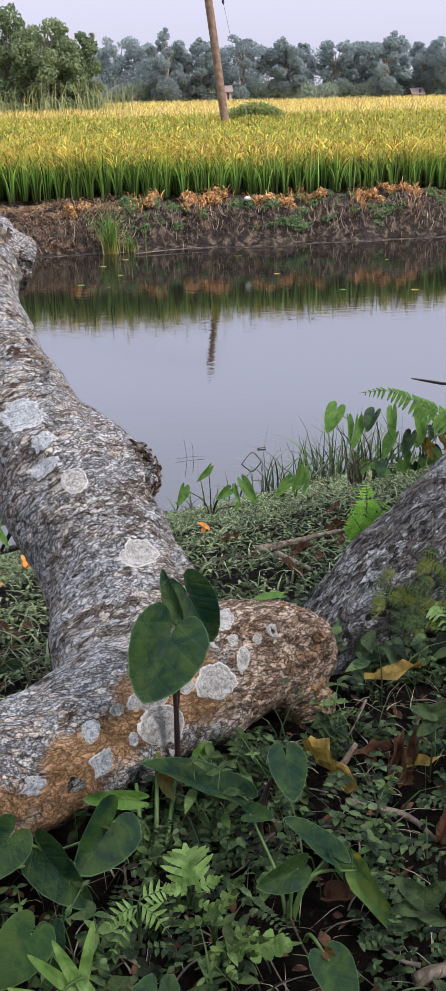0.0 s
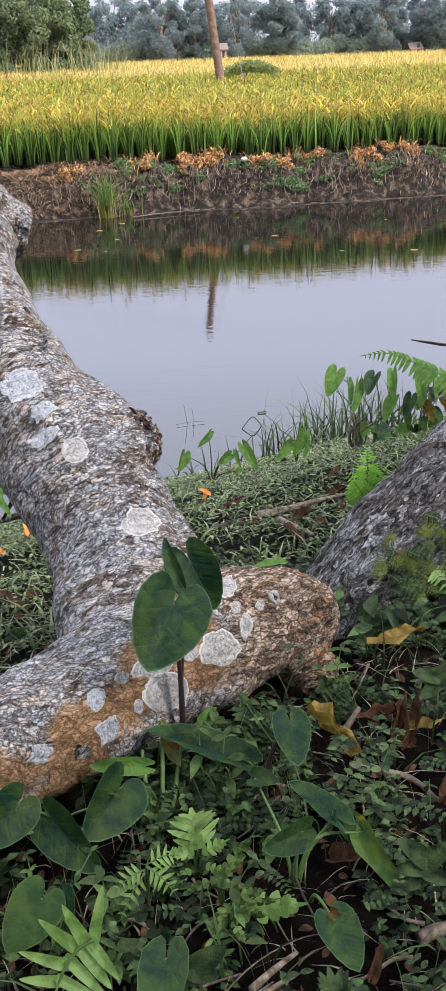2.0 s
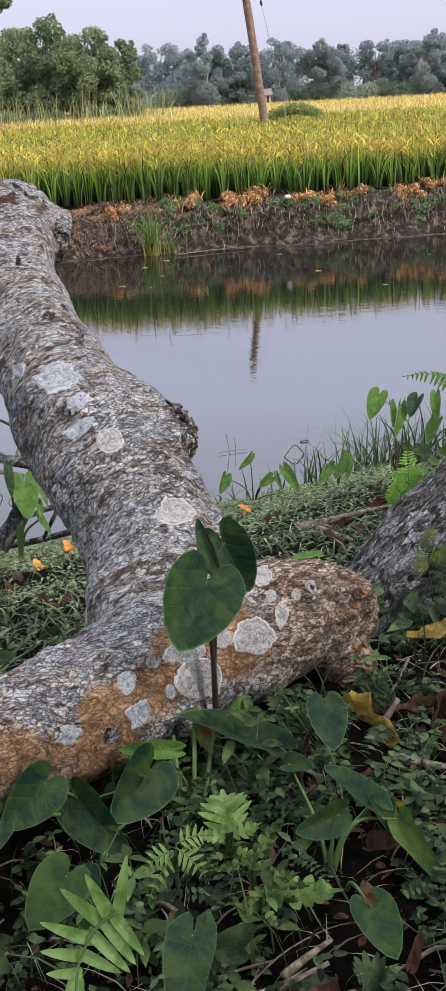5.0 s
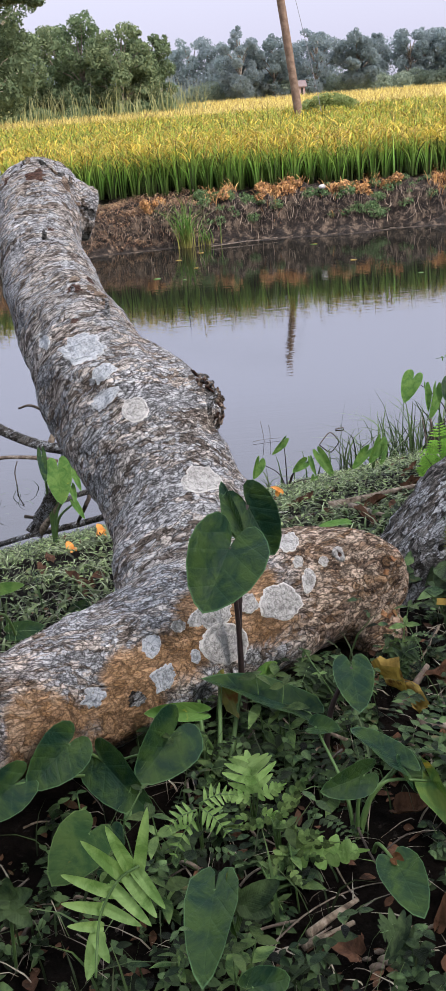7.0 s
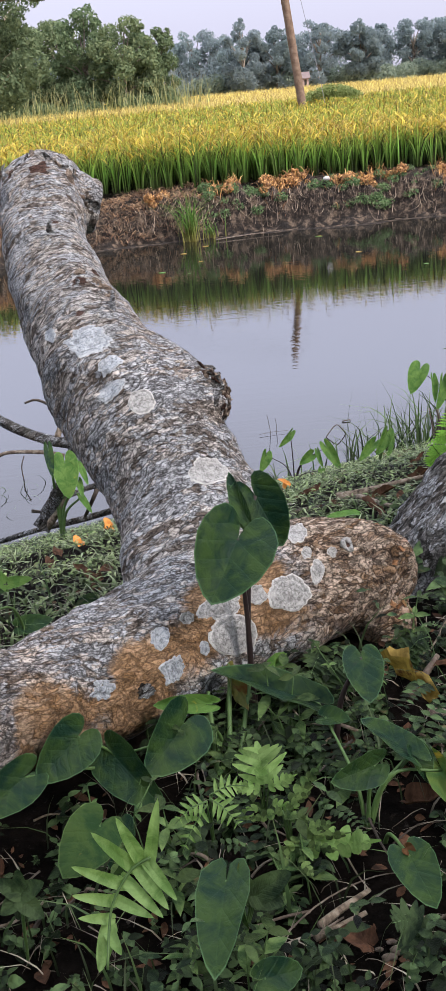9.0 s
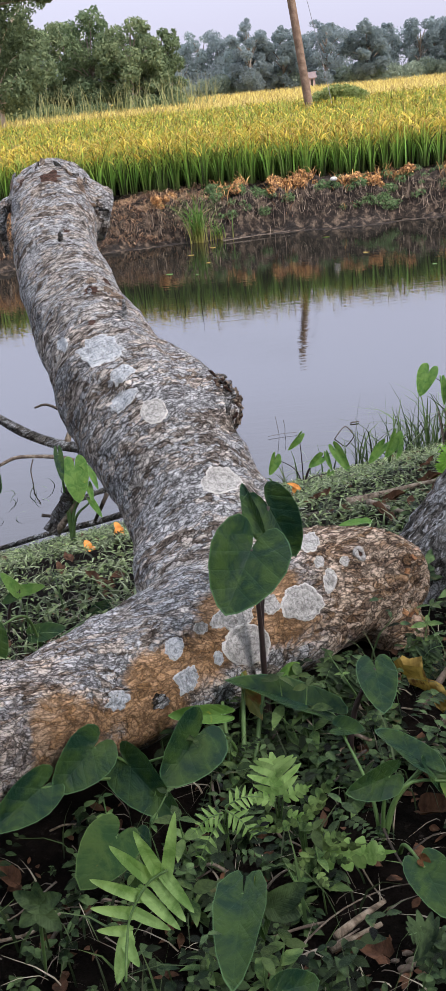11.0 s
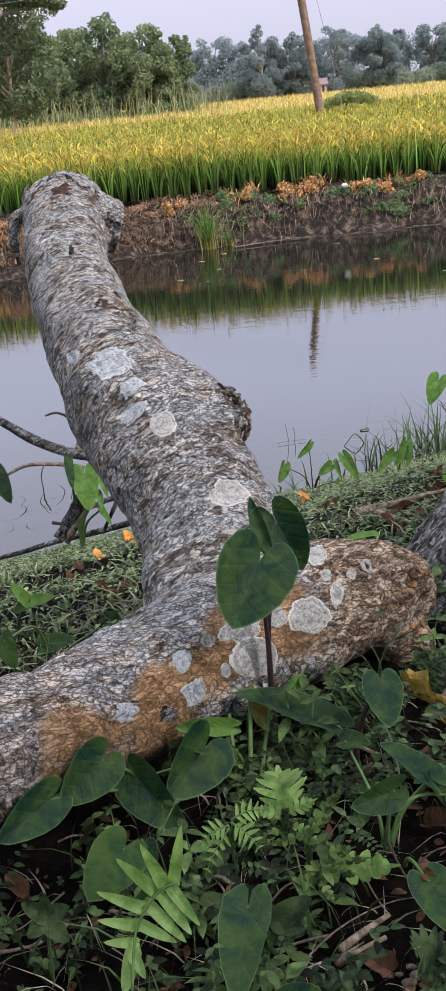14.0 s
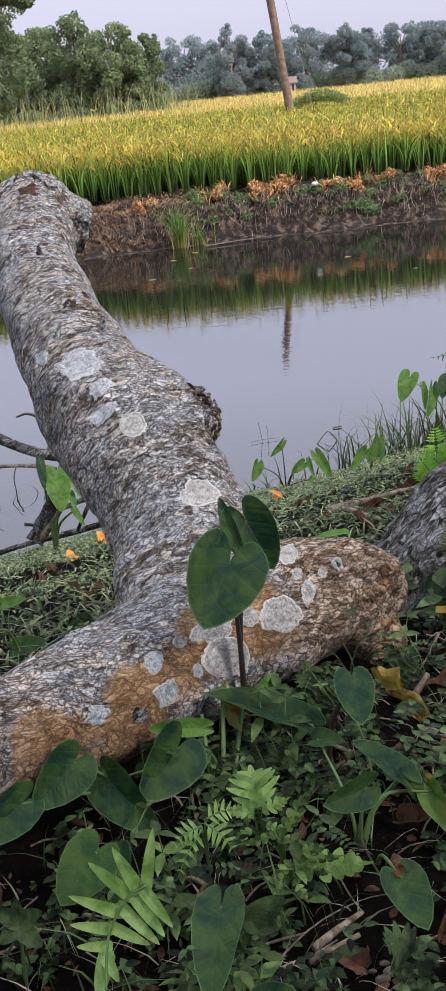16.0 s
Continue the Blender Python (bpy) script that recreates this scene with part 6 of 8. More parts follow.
for _k in range(17):
    _o = Vector((_sr.uniform(1.36, 1.98), _sr.uniform(5.15, 5.38), _sr.uniform(-0.98, -0.64)))
    _d = Vector((_sr.uniform(-0.8, 0.8), _sr.uniform(-0.9, 0.1), _sr.uniform(-1.0, 0.15))).normalized() * _sr.uniform(0.07, 0.14)
    heart_leaf(p, _o, _o + _d, _d.length * _sr.uniform(0.45, 0.8), (TARO_LIGHT, TARO, TARO_LIGHT, TARO_OLD)[_k % 4], thick=0.0028, turn=_sr.uniform(-40, 40), fold=0.6, foot=(_sr.uniform(1.5, 1.75), 5.32, -1.06), stem_mat=PETIOLE_DARK if _k % 2 else PETIOLE)
p = plant("fern", (1.948, 5.068, -0.894), "long arching green fern frond over the water", "fern")
fern_frond(p, [(1.948, 5.068, -0.854), (1.904, 5.033, -0.688), (1.756, 5.002, -0.540), (1.591, 5.003, -0.451), (1.434, 4.993, -0.386), (1.279, 4.988, -0.390)], 0.075, 24, TARO_LIGHT, droop=0.45, r=0.005, width=0.42, sweep=0.55)
p = plant("fern", (0.611, 2.333, -0.109), "small bright green upright fern behind the dark trunk", "fern")
feather(p, [(0.611, 2.333, 0.0), (0.613, 2.337, 0.075), (0.610, 2.340, 0.180)], 0.080, 21, FERN_LIGHT, r=0.0015)
feather(p, [(0.611, 2.333, 0.0), (0.630, 2.325, 0.062), (0.672, 2.317, 0.135)], 0.062, 16, FERN_LIGHT, r=0.0012)
feather(p, [(0.611, 2.333, 0.0), (0.592, 2.325, 0.055), (0.553, 2.317, 0.115)], 0.056, 14, FERN_LIGHT, r=0.0012)
p = plant("taro_plant", (-0.715, 4.251, -0.963), "small taro with a rust-spotted heart leaf under the dead branches", "taro plant", "taro plants")
heart_leaf(p, (-0.646, 4.225, -0.545), (-0.636, 4.122, -0.680), 0.120, TARO_LIGHT, thick=0.006)
heart_leaf(p, (-0.716, 4.249, -0.485), (-0.702, 4.156, -0.581), 0.044, TARO, thick=0.006)
heart_leaf(p, (-0.578, 4.218, -0.562), (-0.546, 4.138, -0.627), 0.032, TARO_LIGHT, thick=0.006)
heart_leaf(p, (-0.591, 4.190, -0.631), (-0.574, 4.119, -0.672), 0.032, TARO_LIGHT, thick=0.006)
heart_leaf(p, (-0.586, 4.163, -0.696), (-0.541, 4.090, -0.744), 0.032, TARO_LIGHT, thick=0.006)
p = plant("taro_plant", (-0.528, 2.037, -0.149), "seedling with three rounded green leaves on a red stalk", "seedling", "taro plants")
heart_leaf(p, (-0.490, 2.034, -0.040), (-0.526, 2.052, 0.005), 0.029, TARO_LIGHT, thick=0.003, stem_mat=PETIOLE_DARK)
heart_leaf(p, (-0.484, 2.034, -0.040), (-0.427, 2.038, -0.032), 0.029, TARO_LIGHT, thick=0.003, stem_mat=PETIOLE_DARK)
heart_leaf(p, (-0.493, 2.032, -0.045), (-0.530, 2.025, -0.061), 0.026, TARO, thick=0.003, stem_mat=PETIOLE_DARK)
p = plant("taro_plant", (-0.397, 1.771, -0.065), "taro leaves half hidden behind the log", "taro plant", "taro plants")
heart_leaf(p, (-0.403, 1.750, 0.005), (-0.342, 1.754, 0.013), 0.039, TARO)
heart_leaf(p, (-0.312, 1.982, -0.091), (-0.275, 1.993, -0.064), 0.041, TARO)
heart_leaf(p, (-0.426, 1.536, 0.142), (-0.411, 1.516, 0.093), 0.038, TARO)
p = plant("taro_plant", (-0.660, 2.385, -0.275), "taro with a drooping dark leaf by the pond", "taro plant", "taro plants")
heart_leaf(p, (-0.585, 2.356, 0.169), (-0.546, 2.281, 0.116), 0.048, TARO)
stick("dead_branch", [(-0.498, 4.328, -0.558), (-0.568, 4.345, -0.516), (-0.620, 4.351, -0.501), (-0.725, 4.360, -0.477), (-0.850, 4.381, -0.425), (-1.037, 4.427, -0.309), (-1.258, 4.492, -0.146)], "thick bare grey branch reaching over the water", BARK_DARK, 0.031, "branch", "dead branches", 0.40)
stick("dead_branch", [(-0.540, 4.337, -0.535), (-0.583, 4.345, -0.515), (-0.632, 4.350, -0.502)], "swollen dark branch joint against the log", BARK_DARK, 0.058, "branch", "dead branches", 0.40)
stick("dead_branch", [(-0.661, 4.330, -0.552), (-0.742, 4.338, -0.531), (-0.860, 4.343, -0.517), (-0.940, 4.342, -0.518), (-1.023, 4.329, -0.549)], "thin bare brown branch over the water", TWIG, 0.011, "branch", "dead branches", 0.40)
stick("dead_branch", [(-0.599, 4.399, -0.384), (-0.672, 4.413, -0.347), (-0.760, 4.432, -0.301), (-0.820, 4.428, -0.309)], "thin dark curved twig over the water", MUD_WOOD, 0.008, "branch", "dead branches", 0.40)
stick("dead_branch", [(-0.823, 4.316, -0.901), (-0.773, 4.344, -0.832), (-0.711, 4.262, -0.718), (-0.661, 4.293, -0.643), (-0.575, 4.330, -0.551)], "rotten upright branch rising from the pond edge", BARK_DARK, 0.045, "branch", "dead branches", 0.40)
stick("dead_branch", [(-0.792, 4.317, -0.898), (-0.685, 4.247, -0.753), (-0.643, 4.271, -0.697), (-0.589, 4.320, -0.578)], "pale barkless upright branch", PALE_STICK, 0.018, "branch", "dead branches", 0.40)
stick("dead_branch", [(-0.685, 4.362, -0.473), (-0.662, 4.384, -0.420), (-0.641, 4.397, -0.389)], "pale dry upright branch stub", PALE_STICK, 0.016, "branch", "dead branches", 0.40)
stick("dead_branch", [(-0.472, 4.277, -0.685), (-0.575, 4.270, -0.700), (-0.642, 4.262, -0.719), (-0.723, 4.259, -0.725)], "short dark broken branch", BARK_DARK, 0.017, "branch", "dead branches", 0.40)
stick("dead_branch", [(-0.525, 4.267, -0.707), (-0.547, 4.250, -0.749), (-0.605, 4.332, -0.864)], "dark leaning branch under the log", MUD_WOOD, 0.012, "branch", "dead branches", 0.40)
stick("dead_branch", [(-0.549, 4.324, -0.567), (-0.513, 4.305, -0.615), (-0.508, 4.289, -0.654), (-0.506, 4.271, -0.698)], "thin dark bowed twig", MUD_WOOD, 0.008, "branch", "dead branches", 0.40)
stick("dead_branch", [(-0.857, 4.349, -0.819), (-0.809, 4.345, -0.829), (-0.763, 4.337, -0.850)], "short dark broken branch at the waterline", MUD_WOOD, 0.009, "branch", "dead branches", 0.40)
stick("dead_branch", [(-0.469, 4.367, -0.861), (-0.620, 4.448, -0.925), (-0.850, 4.527, -0.992), (-1.060, 4.602, -1.070), (-1.285, 4.633, -1.123)], "long dark branch lying along the waterline", BARK_DARK, 0.018, "branch", "dead branches", 0.40)
stick("fallen_stick", [(0.422, 3.044, -0.340), (0.531, 3.036, -0.320), (0.654, 3.090, -0.323), (0.782, 3.104, -0.310)], "long pale dry stick on the grassy slope", PALE_STICK, 0.0150)
stick("fallen_stick", [(0.451, 2.768, -0.226), (0.470, 2.599, -0.170), (0.488, 2.439, -0.118)], "short grey broken stick on the slope", PALE_STICK, 0.0110)
stick("fallen_stick", [(0.239, 3.097, -0.415), (0.338, 3.173, -0.425), (0.405, 3.003, -0.352)], "dark rotten stick on the slope", MUD_WOOD, 0.0120)
stick("fallen_stick", [(0.290, 1.354, 0.022), (0.320, 1.380, 0.040), (0.353, 1.409, 0.062)], "short brown stick among herbs", TWIG, 0.0085)
stick("fallen_stick", [(0.312, 1.306, 0.024), (0.340, 1.290, 0.028), (0.364, 1.277, 0.026), (0.392, 1.262, 0.027), (0.413, 1.241, 0.024), (0.428, 1.200, 0.026)], "grey weathered stick lying among herbs", TWIG, 0.0080)
stick("fallen_stick", [(0.082, 0.905, 0.019), (0.111, 0.928, 0.019), (0.152, 0.954, 0.020)], "pale split stick on the soil", PALE_STICK, 0.0055)
stick("fallen_stick", [(0.073, 0.889, 0.019), (0.106, 0.902, 0.019), (0.141, 0.918, 0.020)], "pale split stick on the soil", PALE_STICK, 0.0050)
stick("fallen_stick", [(0.001, 0.857, 0.021), (0.080, 0.937, 0.018), (0.151, 0.973, 0.019), (0.204, 0.980, 0.019)], "thin pale curved grass stem", TWIG, 0.0014)
stick("fallen_stick", [(0.322, 0.953, 0.014), (0.350, 0.962, 0.016), (0.385, 0.968, 0.014)], "grey weathered stick on the soil", TWIG, 0.0105, taper=0.2)
dead_leaf((0.272, 1.382, 0.066), (0.312, 1.302, 0.022), 0.034, DEAD_YELLOW, "crumpled curled yellow-brown fallen leaf", curl=1.3, turn=-15, crumple=0.17)
dead_leaf((0.508, 1.618, 0.066), (0.424, 1.604, 0.036), 0.021, DEAD_YELLOW, "dry yellow fallen leaf with brown specks", curl=1.2, crumple=0.22)
dead_leaf((0.410, 1.366, 0.018), (0.432, 1.418, 0.070), 0.030, DEAD, "reddish brown curled fallen leaf", curl=1.3, crumple=0.14)
dead_leaf((0.430, 1.372, 0.018), (0.468, 1.420, 0.068), 0.024, DEAD, "reddish brown curled fallen leaf", curl=1.4, crumple=0.15)
dead_leaf((0.404, 1.408, 0.040), (0.345, 1.400, 0.030), 0.026, DEAD, "dark brown curled fallen leaf", curl=1.2, crumple=0.14)
dead_leaf((0.449, 1.374, 0.035), (0.494, 1.371, 0.038), 0.022, DEAD_YELLOW, "small tan fallen leaf", curl=0.6)
dead_leaf((0.448, 1.215, 0.020), (0.480, 1.252, 0.056), 0.028, DEAD, "reddish brown fallen leaf", curl=1.1, crumple=0.13)
dead_leaf((0.242, 1.100, 0.026), (0.280, 1.078, 0.040), 0.036, DEAD, "brown torn fallen leaf", curl=0.7)
dead_leaf((0.244, 0.905, 0.020), (0.262, 0.930, 0.050), 0.016, DEAD, "small brown curled fallen leaf beside a green one", curl=0.9)
dead_leaf((0.132, 0.872, 0.021), (0.100, 0.883, 0.034), 0.033, DEAD, "brown flat fallen leaf on the soil", curl=0.4)
dead_leaf((0.152, 1.025, 0.021), (0.122, 1.033, 0.033), 0.028, DEAD, "dark brown fallen leaf on the soil", curl=0.5)
dead_leaf((-0.338, 1.054, 0.020), (-0.363, 1.075, 0.033), 0.025, DEAD, "reddish brown fallen leaf", curl=0.5)
dead_leaf((-0.315, 2.288, -0.177), (-0.379, 2.381, -0.186), 0.031, DEAD, "broad brown fallen leaf on the slope", curl=0.4)
dead_leaf((-0.538, 2.898, -0.423), (-0.564, 2.965, -0.435), 0.030, DEAD, "brown curled fallen leaf on the grass", curl=0.6)
dead_leaf((-0.541, 3.094, -0.475), (-0.569, 3.160, -0.488), 0.028, DEAD, "brown fallen leaf on the grass", curl=0.4)
dead_leaf((0.816, 3.648, -0.488), (0.871, 3.701, -0.468), 0.026, DEAD, "pale fallen leaf on the grass", curl=0.4)
dead_leaf((0.339, 3.388, -0.467), (0.425, 3.375, -0.425), 0.028, DEAD, "greyish brown fallen leaf on the slope", curl=0.3)
dead_leaf((0.517, 2.796, -0.240), (0.573, 2.785, -0.209), 0.035, DEAD, "brown crumpled fallen leaf on the slope", curl=0.5)
dead_leaf((0.455, 2.473, -0.145), (0.425, 2.556, -0.145), 0.029, DEAD, "reddish brown fallen leaf on the slope", curl=0.5)
dead_leaf((0.733, 3.285, -0.402), (0.811, 3.290, -0.364), 0.041, DEAD, "brown fallen leaf beside a stick", curl=0.5)
orange_flower((-0.516, 3.400, -0.580), 0.036)
orange_flower((-0.440, 3.800, -0.685), 0.032)
orange_flower((0.313, 3.743, -0.551), 0.026)
dead_leaf((1.70, 5.16, -0.760), (1.735, 5.13, -0.870), 0.070, DEAD_YELLOW, "drooping yellow leaf among the shore taro", curl=0.9, crumple=0.14)
dead_leaf((1.80, 5.15, -0.735), (1.83, 5.12, -0.810), 0.040, DEAD_YELLOW, "drooping yellow leaf among the shore taro", curl=0.9, crumple=0.14)
_dr = random.Random(17)
for _k in range(9):
    _x, _y = _dr.uniform(1.33, 1.46), _dr.uniform(5.22, 5.40)
    _z = ground_z(_x, _y)
    stick("dead_stalk", [(_x, _y, _z - 0.01), (_x + _dr.uniform(-0.04, 0.04), _y, _z + _dr.uniform(0.08, 0.14)), (_x + _dr.uniform(-0.10, 0.08), _y + _dr.uniform(-0.05, 0.05), _z + _dr.uniform(0.14, 0.30))], "withered brown taro stalk at the pond edge", TWIG if _k % 2 else MUD_WOOD, _dr.uniform(0.006, 0.011), "stalk", "withered stalks")
pebble((0.278, 3.265, -0.462), 0.033)
crust(LOG, LOG_TREE, (0.000, -0.000, 1.000), (-0.211, 1.578, 0.892), 0.0296, 86, 1.0, SCAR, "bark_scar")
crust(LOG, LOG_TREE, (0.000, -0.000, 1.000), (-0.261, 1.575, 0.886), 0.0207, 35, 1.0, SCAR, "bark_scar")
crust(LOG, LOG_TREE, (0.000, -0.000, 1.000), (-0.158, 1.581, 0.899), 0.0178, 140, 1.0, SCAR, "bark_scar")
lichen(LOG, LOG_TREE, (-0.13, 1.286, 0.127), (0.016, 0.005, 0.001), (-0.003, 0.003, 0.012), 5, BARK_DARK, 0.5)
crust(LOG, LOG_TREE, (0.000, -0.000, 1.000), (-0.166, 1.509, 0.725), 0.0178, 150, 1.0, SCAR, "bark_scar")
crust(LOG, LOG_TREE, (0.000, -0.000, 1.000), (0.034, 1.439, 0.555), 0.0206, 375, 1.0, SCAR, "bark_scar")
crust(LOG, LOG_TREE, (0.000, -0.000, 1.000), (-0.262, 1.589, 0.920), 0.0178, 30, 1.0, SCAR, "bark_scar")
crust(LOG, LOG_TREE, (0.000, -0.000, 1.000), (-0.233, 1.588, 0.917), 0.0148, 60, 1.0, SCAR, "bark_scar")
crust(LOG, LOG_TREE, (0.000, -0.000, 1.000), (0.084, 1.431, 0.537), 0.0129, 428, 1.0, SCAR, "bark_scar")
crust(LOG, LOG_TREE, (0.000, -0.000, 1.000), (0.073, 1.419, 0.506), 0.0116, 420, 1.0, SCAR, "bark_scar")
crust(LOG, LOG_TREE, (0.000, -0.000, 1.000), (0.075, 1.448, 0.578), 0.0090, 415, 1.0, SCAR, "bark_scar")
crust(LOG, LOG_TREE, (0.000, -0.000, 1.000), (-0.171, 1.491, 0.680), 0.0089, 150, 1.0, SCAR, "bark_scar")
crust(LOG, LOG_TREE, (0.000, -0.000, 1.000), (-0.196, 1.545, 0.813), 0.0074, 110, 1.0, SCAR, "bark_scar")
crust(LOG, LOG_TREE, (0.000, -0.000, 1.000), (-0.141, 1.514, 0.736), 0.0133, 175, 1.0, SCAR, "bark_scar")
branch_knot(LOG, LOG_TREE, (0.000, -0.000, 1.000), (0.197, 1.342, 0.320), 0.011)
torn_fibres(LOG, (0.356, 1.556, -0.030), (0.75, -0.45, -0.35), 80, 5)
crust(LOG, LOG_TREE, (0.000, -0.000, 1.000), (0.060, 1.452, 0.586), 0.0142, 398, 0.7, FLAKE, "bark_flake")
crust(LOG, LOG_TREE, (0.000, -0.000, 1.000), (0.066, 1.438, 0.552), 0.0167, 408, 0.7, FLAKE, "bark_flake")
crust(LOG, LOG_TREE, (0.000, -0.000, 1.000), (0.075, 1.427, 0.526), 0.0154, 420, 0.7, FLAKE, "bark_flake")
crust(LOG, LOG_TREE, (0.000, -0.000, 1.000), (0.080, 1.415, 0.497), 0.0129, 428, 0.7, FLAKE, "bark_flake")
crust(LOG, LOG_TREE, (0.000, -0.000, 1.000), (0.046, 1.447, 0.573), 0.0116, 385, 0.7, FLAKE, "bark_flake")
crust(LOG, LOG_TREE, (0.000, -0.000, 1.000), (0.072, 1.446, 0.571), 0.0116, 412, 0.7, FLAKE, "bark_flake")
crust(LOG, LOG_TREE, (0.000, -0.000, 1.000), (0.194, 1.361, 0.366), 0.0129, 560, 0.7, FLAKE, "bark_flake")
crust(LOG, LOG_TREE, (0.000, -0.000, 1.000), (0.231, 1.355, 0.351), 0.0129, 600, 0.7, FLAKE, "bark_flake")
crust(LOG, LOG_TREE, (0.000, -0.000, 1.000), (0.165, 1.360, 0.364), 0.0103, 530, 0.7, FLAKE, "bark_flake")
crust(LOG, LOG_TREE, (0.000, -0.000, 1.000), (-0.348, 1.307, 0.235), 0.0158, 15, 0.7, FLAKE, "bark_flake")
crust(LOG, LOG_TREE, (0.000, -0.000, 1.000), (-0.304, 1.307, 0.235), 0.0135, 60, 0.7, FLAKE, "bark_flake")
crust(LOG, LOG_TREE, (0.000, -0.000, 1.000), (-0.265, 1.309, 0.239), 0.0113, 100, 0.7, FLAKE, "bark_flake")
crust(LOG, LOG_TREE, (0.000, -0.000, 1.000), (-0.149, 1.577, 0.889), 0.0151, 150, 0.7, FLAKE, "bark_flake")
crust(LOG, LOG_TREE, (0.000, -0.000, 1.000), (-0.176, 1.586, 0.912), 0.0134, 120, 0.7, FLAKE, "bark_flake")
crust(LOG, LOG_TREE, (0.000, -0.000, 1.000), (-0.249, 1.585, 0.910), 0.0167, 45, 0.7, FLAKE, "bark_flake")
crust(LOG, LOG_TREE, (0.000, -0.000, 1.000), (-0.266, 1.581, 0.900), 0.0167, 28, 0.7, FLAKE, "bark_flake")
crust(LOG, LOG_TREE, (0.000, -0.000, 1.000), (-0.271, 1.576, 0.887), 0.0151, 25, 0.7, FLAKE, "bark_flake")
crust(LOG, LOG_TREE, (0.000, -0.000, 1.000), (-0.130, 1.505, 0.715), 0.0151, 188, 0.7, FLAKE, "bark_flake")
crust(LOG, LOG_TREE, (0.000, -0.000, 1.000), (-0.141, 1.509, 0.724), 0.0134, 176, 0.7, FLAKE, "bark_flake")
crust(LOG, LOG_TREE, (0.000, -0.000, 1.000), (-0.124, 1.499, 0.701), 0.0117, 196, 0.7, FLAKE, "bark_flake")
crust(LOG, LOG_TREE, (0.000, -0.000, 1.000), (-0.165, 1.514, 0.738), 0.0134, 150, 0.7, FLAKE, "bark_flake")
for _x, _y, _r in ((0.158, 0.862, 0.009), (0.172, 0.872, 0.011), (0.181, 0.858, 0.007), (0.165, 0.884, 0.006), (0.192, 0.878, 0.006), (0.148, 0.874, 0.005)):
    pebble((_x, _y, ground_z(_x, _y) + 0.003), _r, "crumbled grey lump on the dark soil", TWIG)
bark_plates(LOG, LOG_TREE, [(0.018, 1.993, 0.428), (0.035, 1.96, 0.402), (0.051, 1.979, 0.384), (0.052, 1.982, 0.351), (0.03, 2.02, 0.43)], 0.012, 44, 0.020, 5, (0.6, 0.1, 0.5), (FLAKE, SCAR, FLAKE, BARK_DARK))
bark_plates(LOG, LOG_TREE, [(-0.442, 2.74, 0.802), (-0.40, 2.80, 0.84), (-0.33, 2.76, 0.83), (-0.294, 2.74, 0.788), (-0.26, 2.745, 0.735)], 0.02, 26, 0.022, 6, (0.1, 0.6, 0.5), (BARK, BARK_DARK, FLAKE))
bark_plates(LOG, LOG_TREE, [(0.335, 1.64, 0.15), (0.34, 1.63, 0.10), (0.292, 1.70, 0.18), (0.33, 1.61, 0.06)], 0.016, 16, 0.011, 7, (0.7, -0.2, -0.3), (RUST_FLAKE, TORN, RUST_FLAKE))
snapped_stub(LOG, LOG_TREE, (0.000, -0.000, 1.000), (-0.122, 1.492, 0.683), 0.040, 0.005)
snapped_stub(LOG, LOG_TREE, (0.000, -0.000, 1.000), (-0.170, 1.508, 0.723), 0.008, 0.005)


lichen(LOG, LOG_TREE, (-0.311, 2.099, 0.51), (0.016, -0.019, 0.003), (-0.0, 0.017, 0.011), 3, LICHEN_BLUE, 0.25)
lichen(LOG, LOG_TREE, (-0.226, 2.025, 0.51), (0.054, -0.002, 0.003), (-0.004, 0.036, 0.017), 10, LICHEN_BLUE, 0.4)
lichen(LOG, LOG_TREE, (-0.180, 1.950, 0.472), (0.029, 0.015, 0.007), (-0.006, 0.018, 0.011), 17, LICHEN_BLUE, 0.25)
lichen(LOG, LOG_TREE, (-0.18, 1.910, 0.426), (0.028, -0.001, 0.019), (-0.010, 0.012, 0.012), 24, LICHEN_BLUE, 0.4)
lichen(LOG, LOG_TREE, (-0.119, 1.867, 0.413), (0.029, -0.0, -0.003), (0.001, 0.024, 0.019), 31, LICHEN, 0.12)
lichen(LOG, LOG_TREE, (-0.002, 1.745, 0.299), (0.04, 0.022, -0.013), (0.003, 0.033, 0.019), 66, LICHEN, 0.25)
lichen(LOG, LOG_TREE, (0.115, 1.48, 0.165), (0.037, 0.014, -0.012), (0.004, 0.026, 0.025), 80, LICHEN, 0.25)
lichen(LOG, LOG_TREE, (-0.001, 1.419, 0.188), (0.038, 0.026, -0.008), (-0.003, 0.024, 0.01), 87, LICHEN, 0.25)
lichen(LOG, LOG_TREE, (0.061, 1.46, 0.181), (0.015, 0.002, -0.003), (0.002, 0.014, 0.014), 94, LICHEN, 0.25)
lichen(LOG, LOG_TREE, (0.016, 1.402, 0.141), (0.04, 0.026, -0.02), (0.004, 0.018, 0.032), 101, LICHEN, 0.07)
lichen(LOG, LOG_TREE, (-0.099, 1.339, 0.189), (0.015, 0.006, -0.005), (0.001, 0.016, 0.011), 108, LICHEN_BLUE, 0.25)
lichen(LOG, LOG_TREE, (-0.057, 1.381, 0.194), (0.012, 0.005, -0.004), (0.001, 0.008, 0.008), 115, LICHEN, 0.25)
lichen(LOG, LOG_TREE, (0.173, 1.527, 0.179), (0.013, 0.008, -0.003), (-0.0, 0.021, 0.013), 122, LICHEN, 0.25)
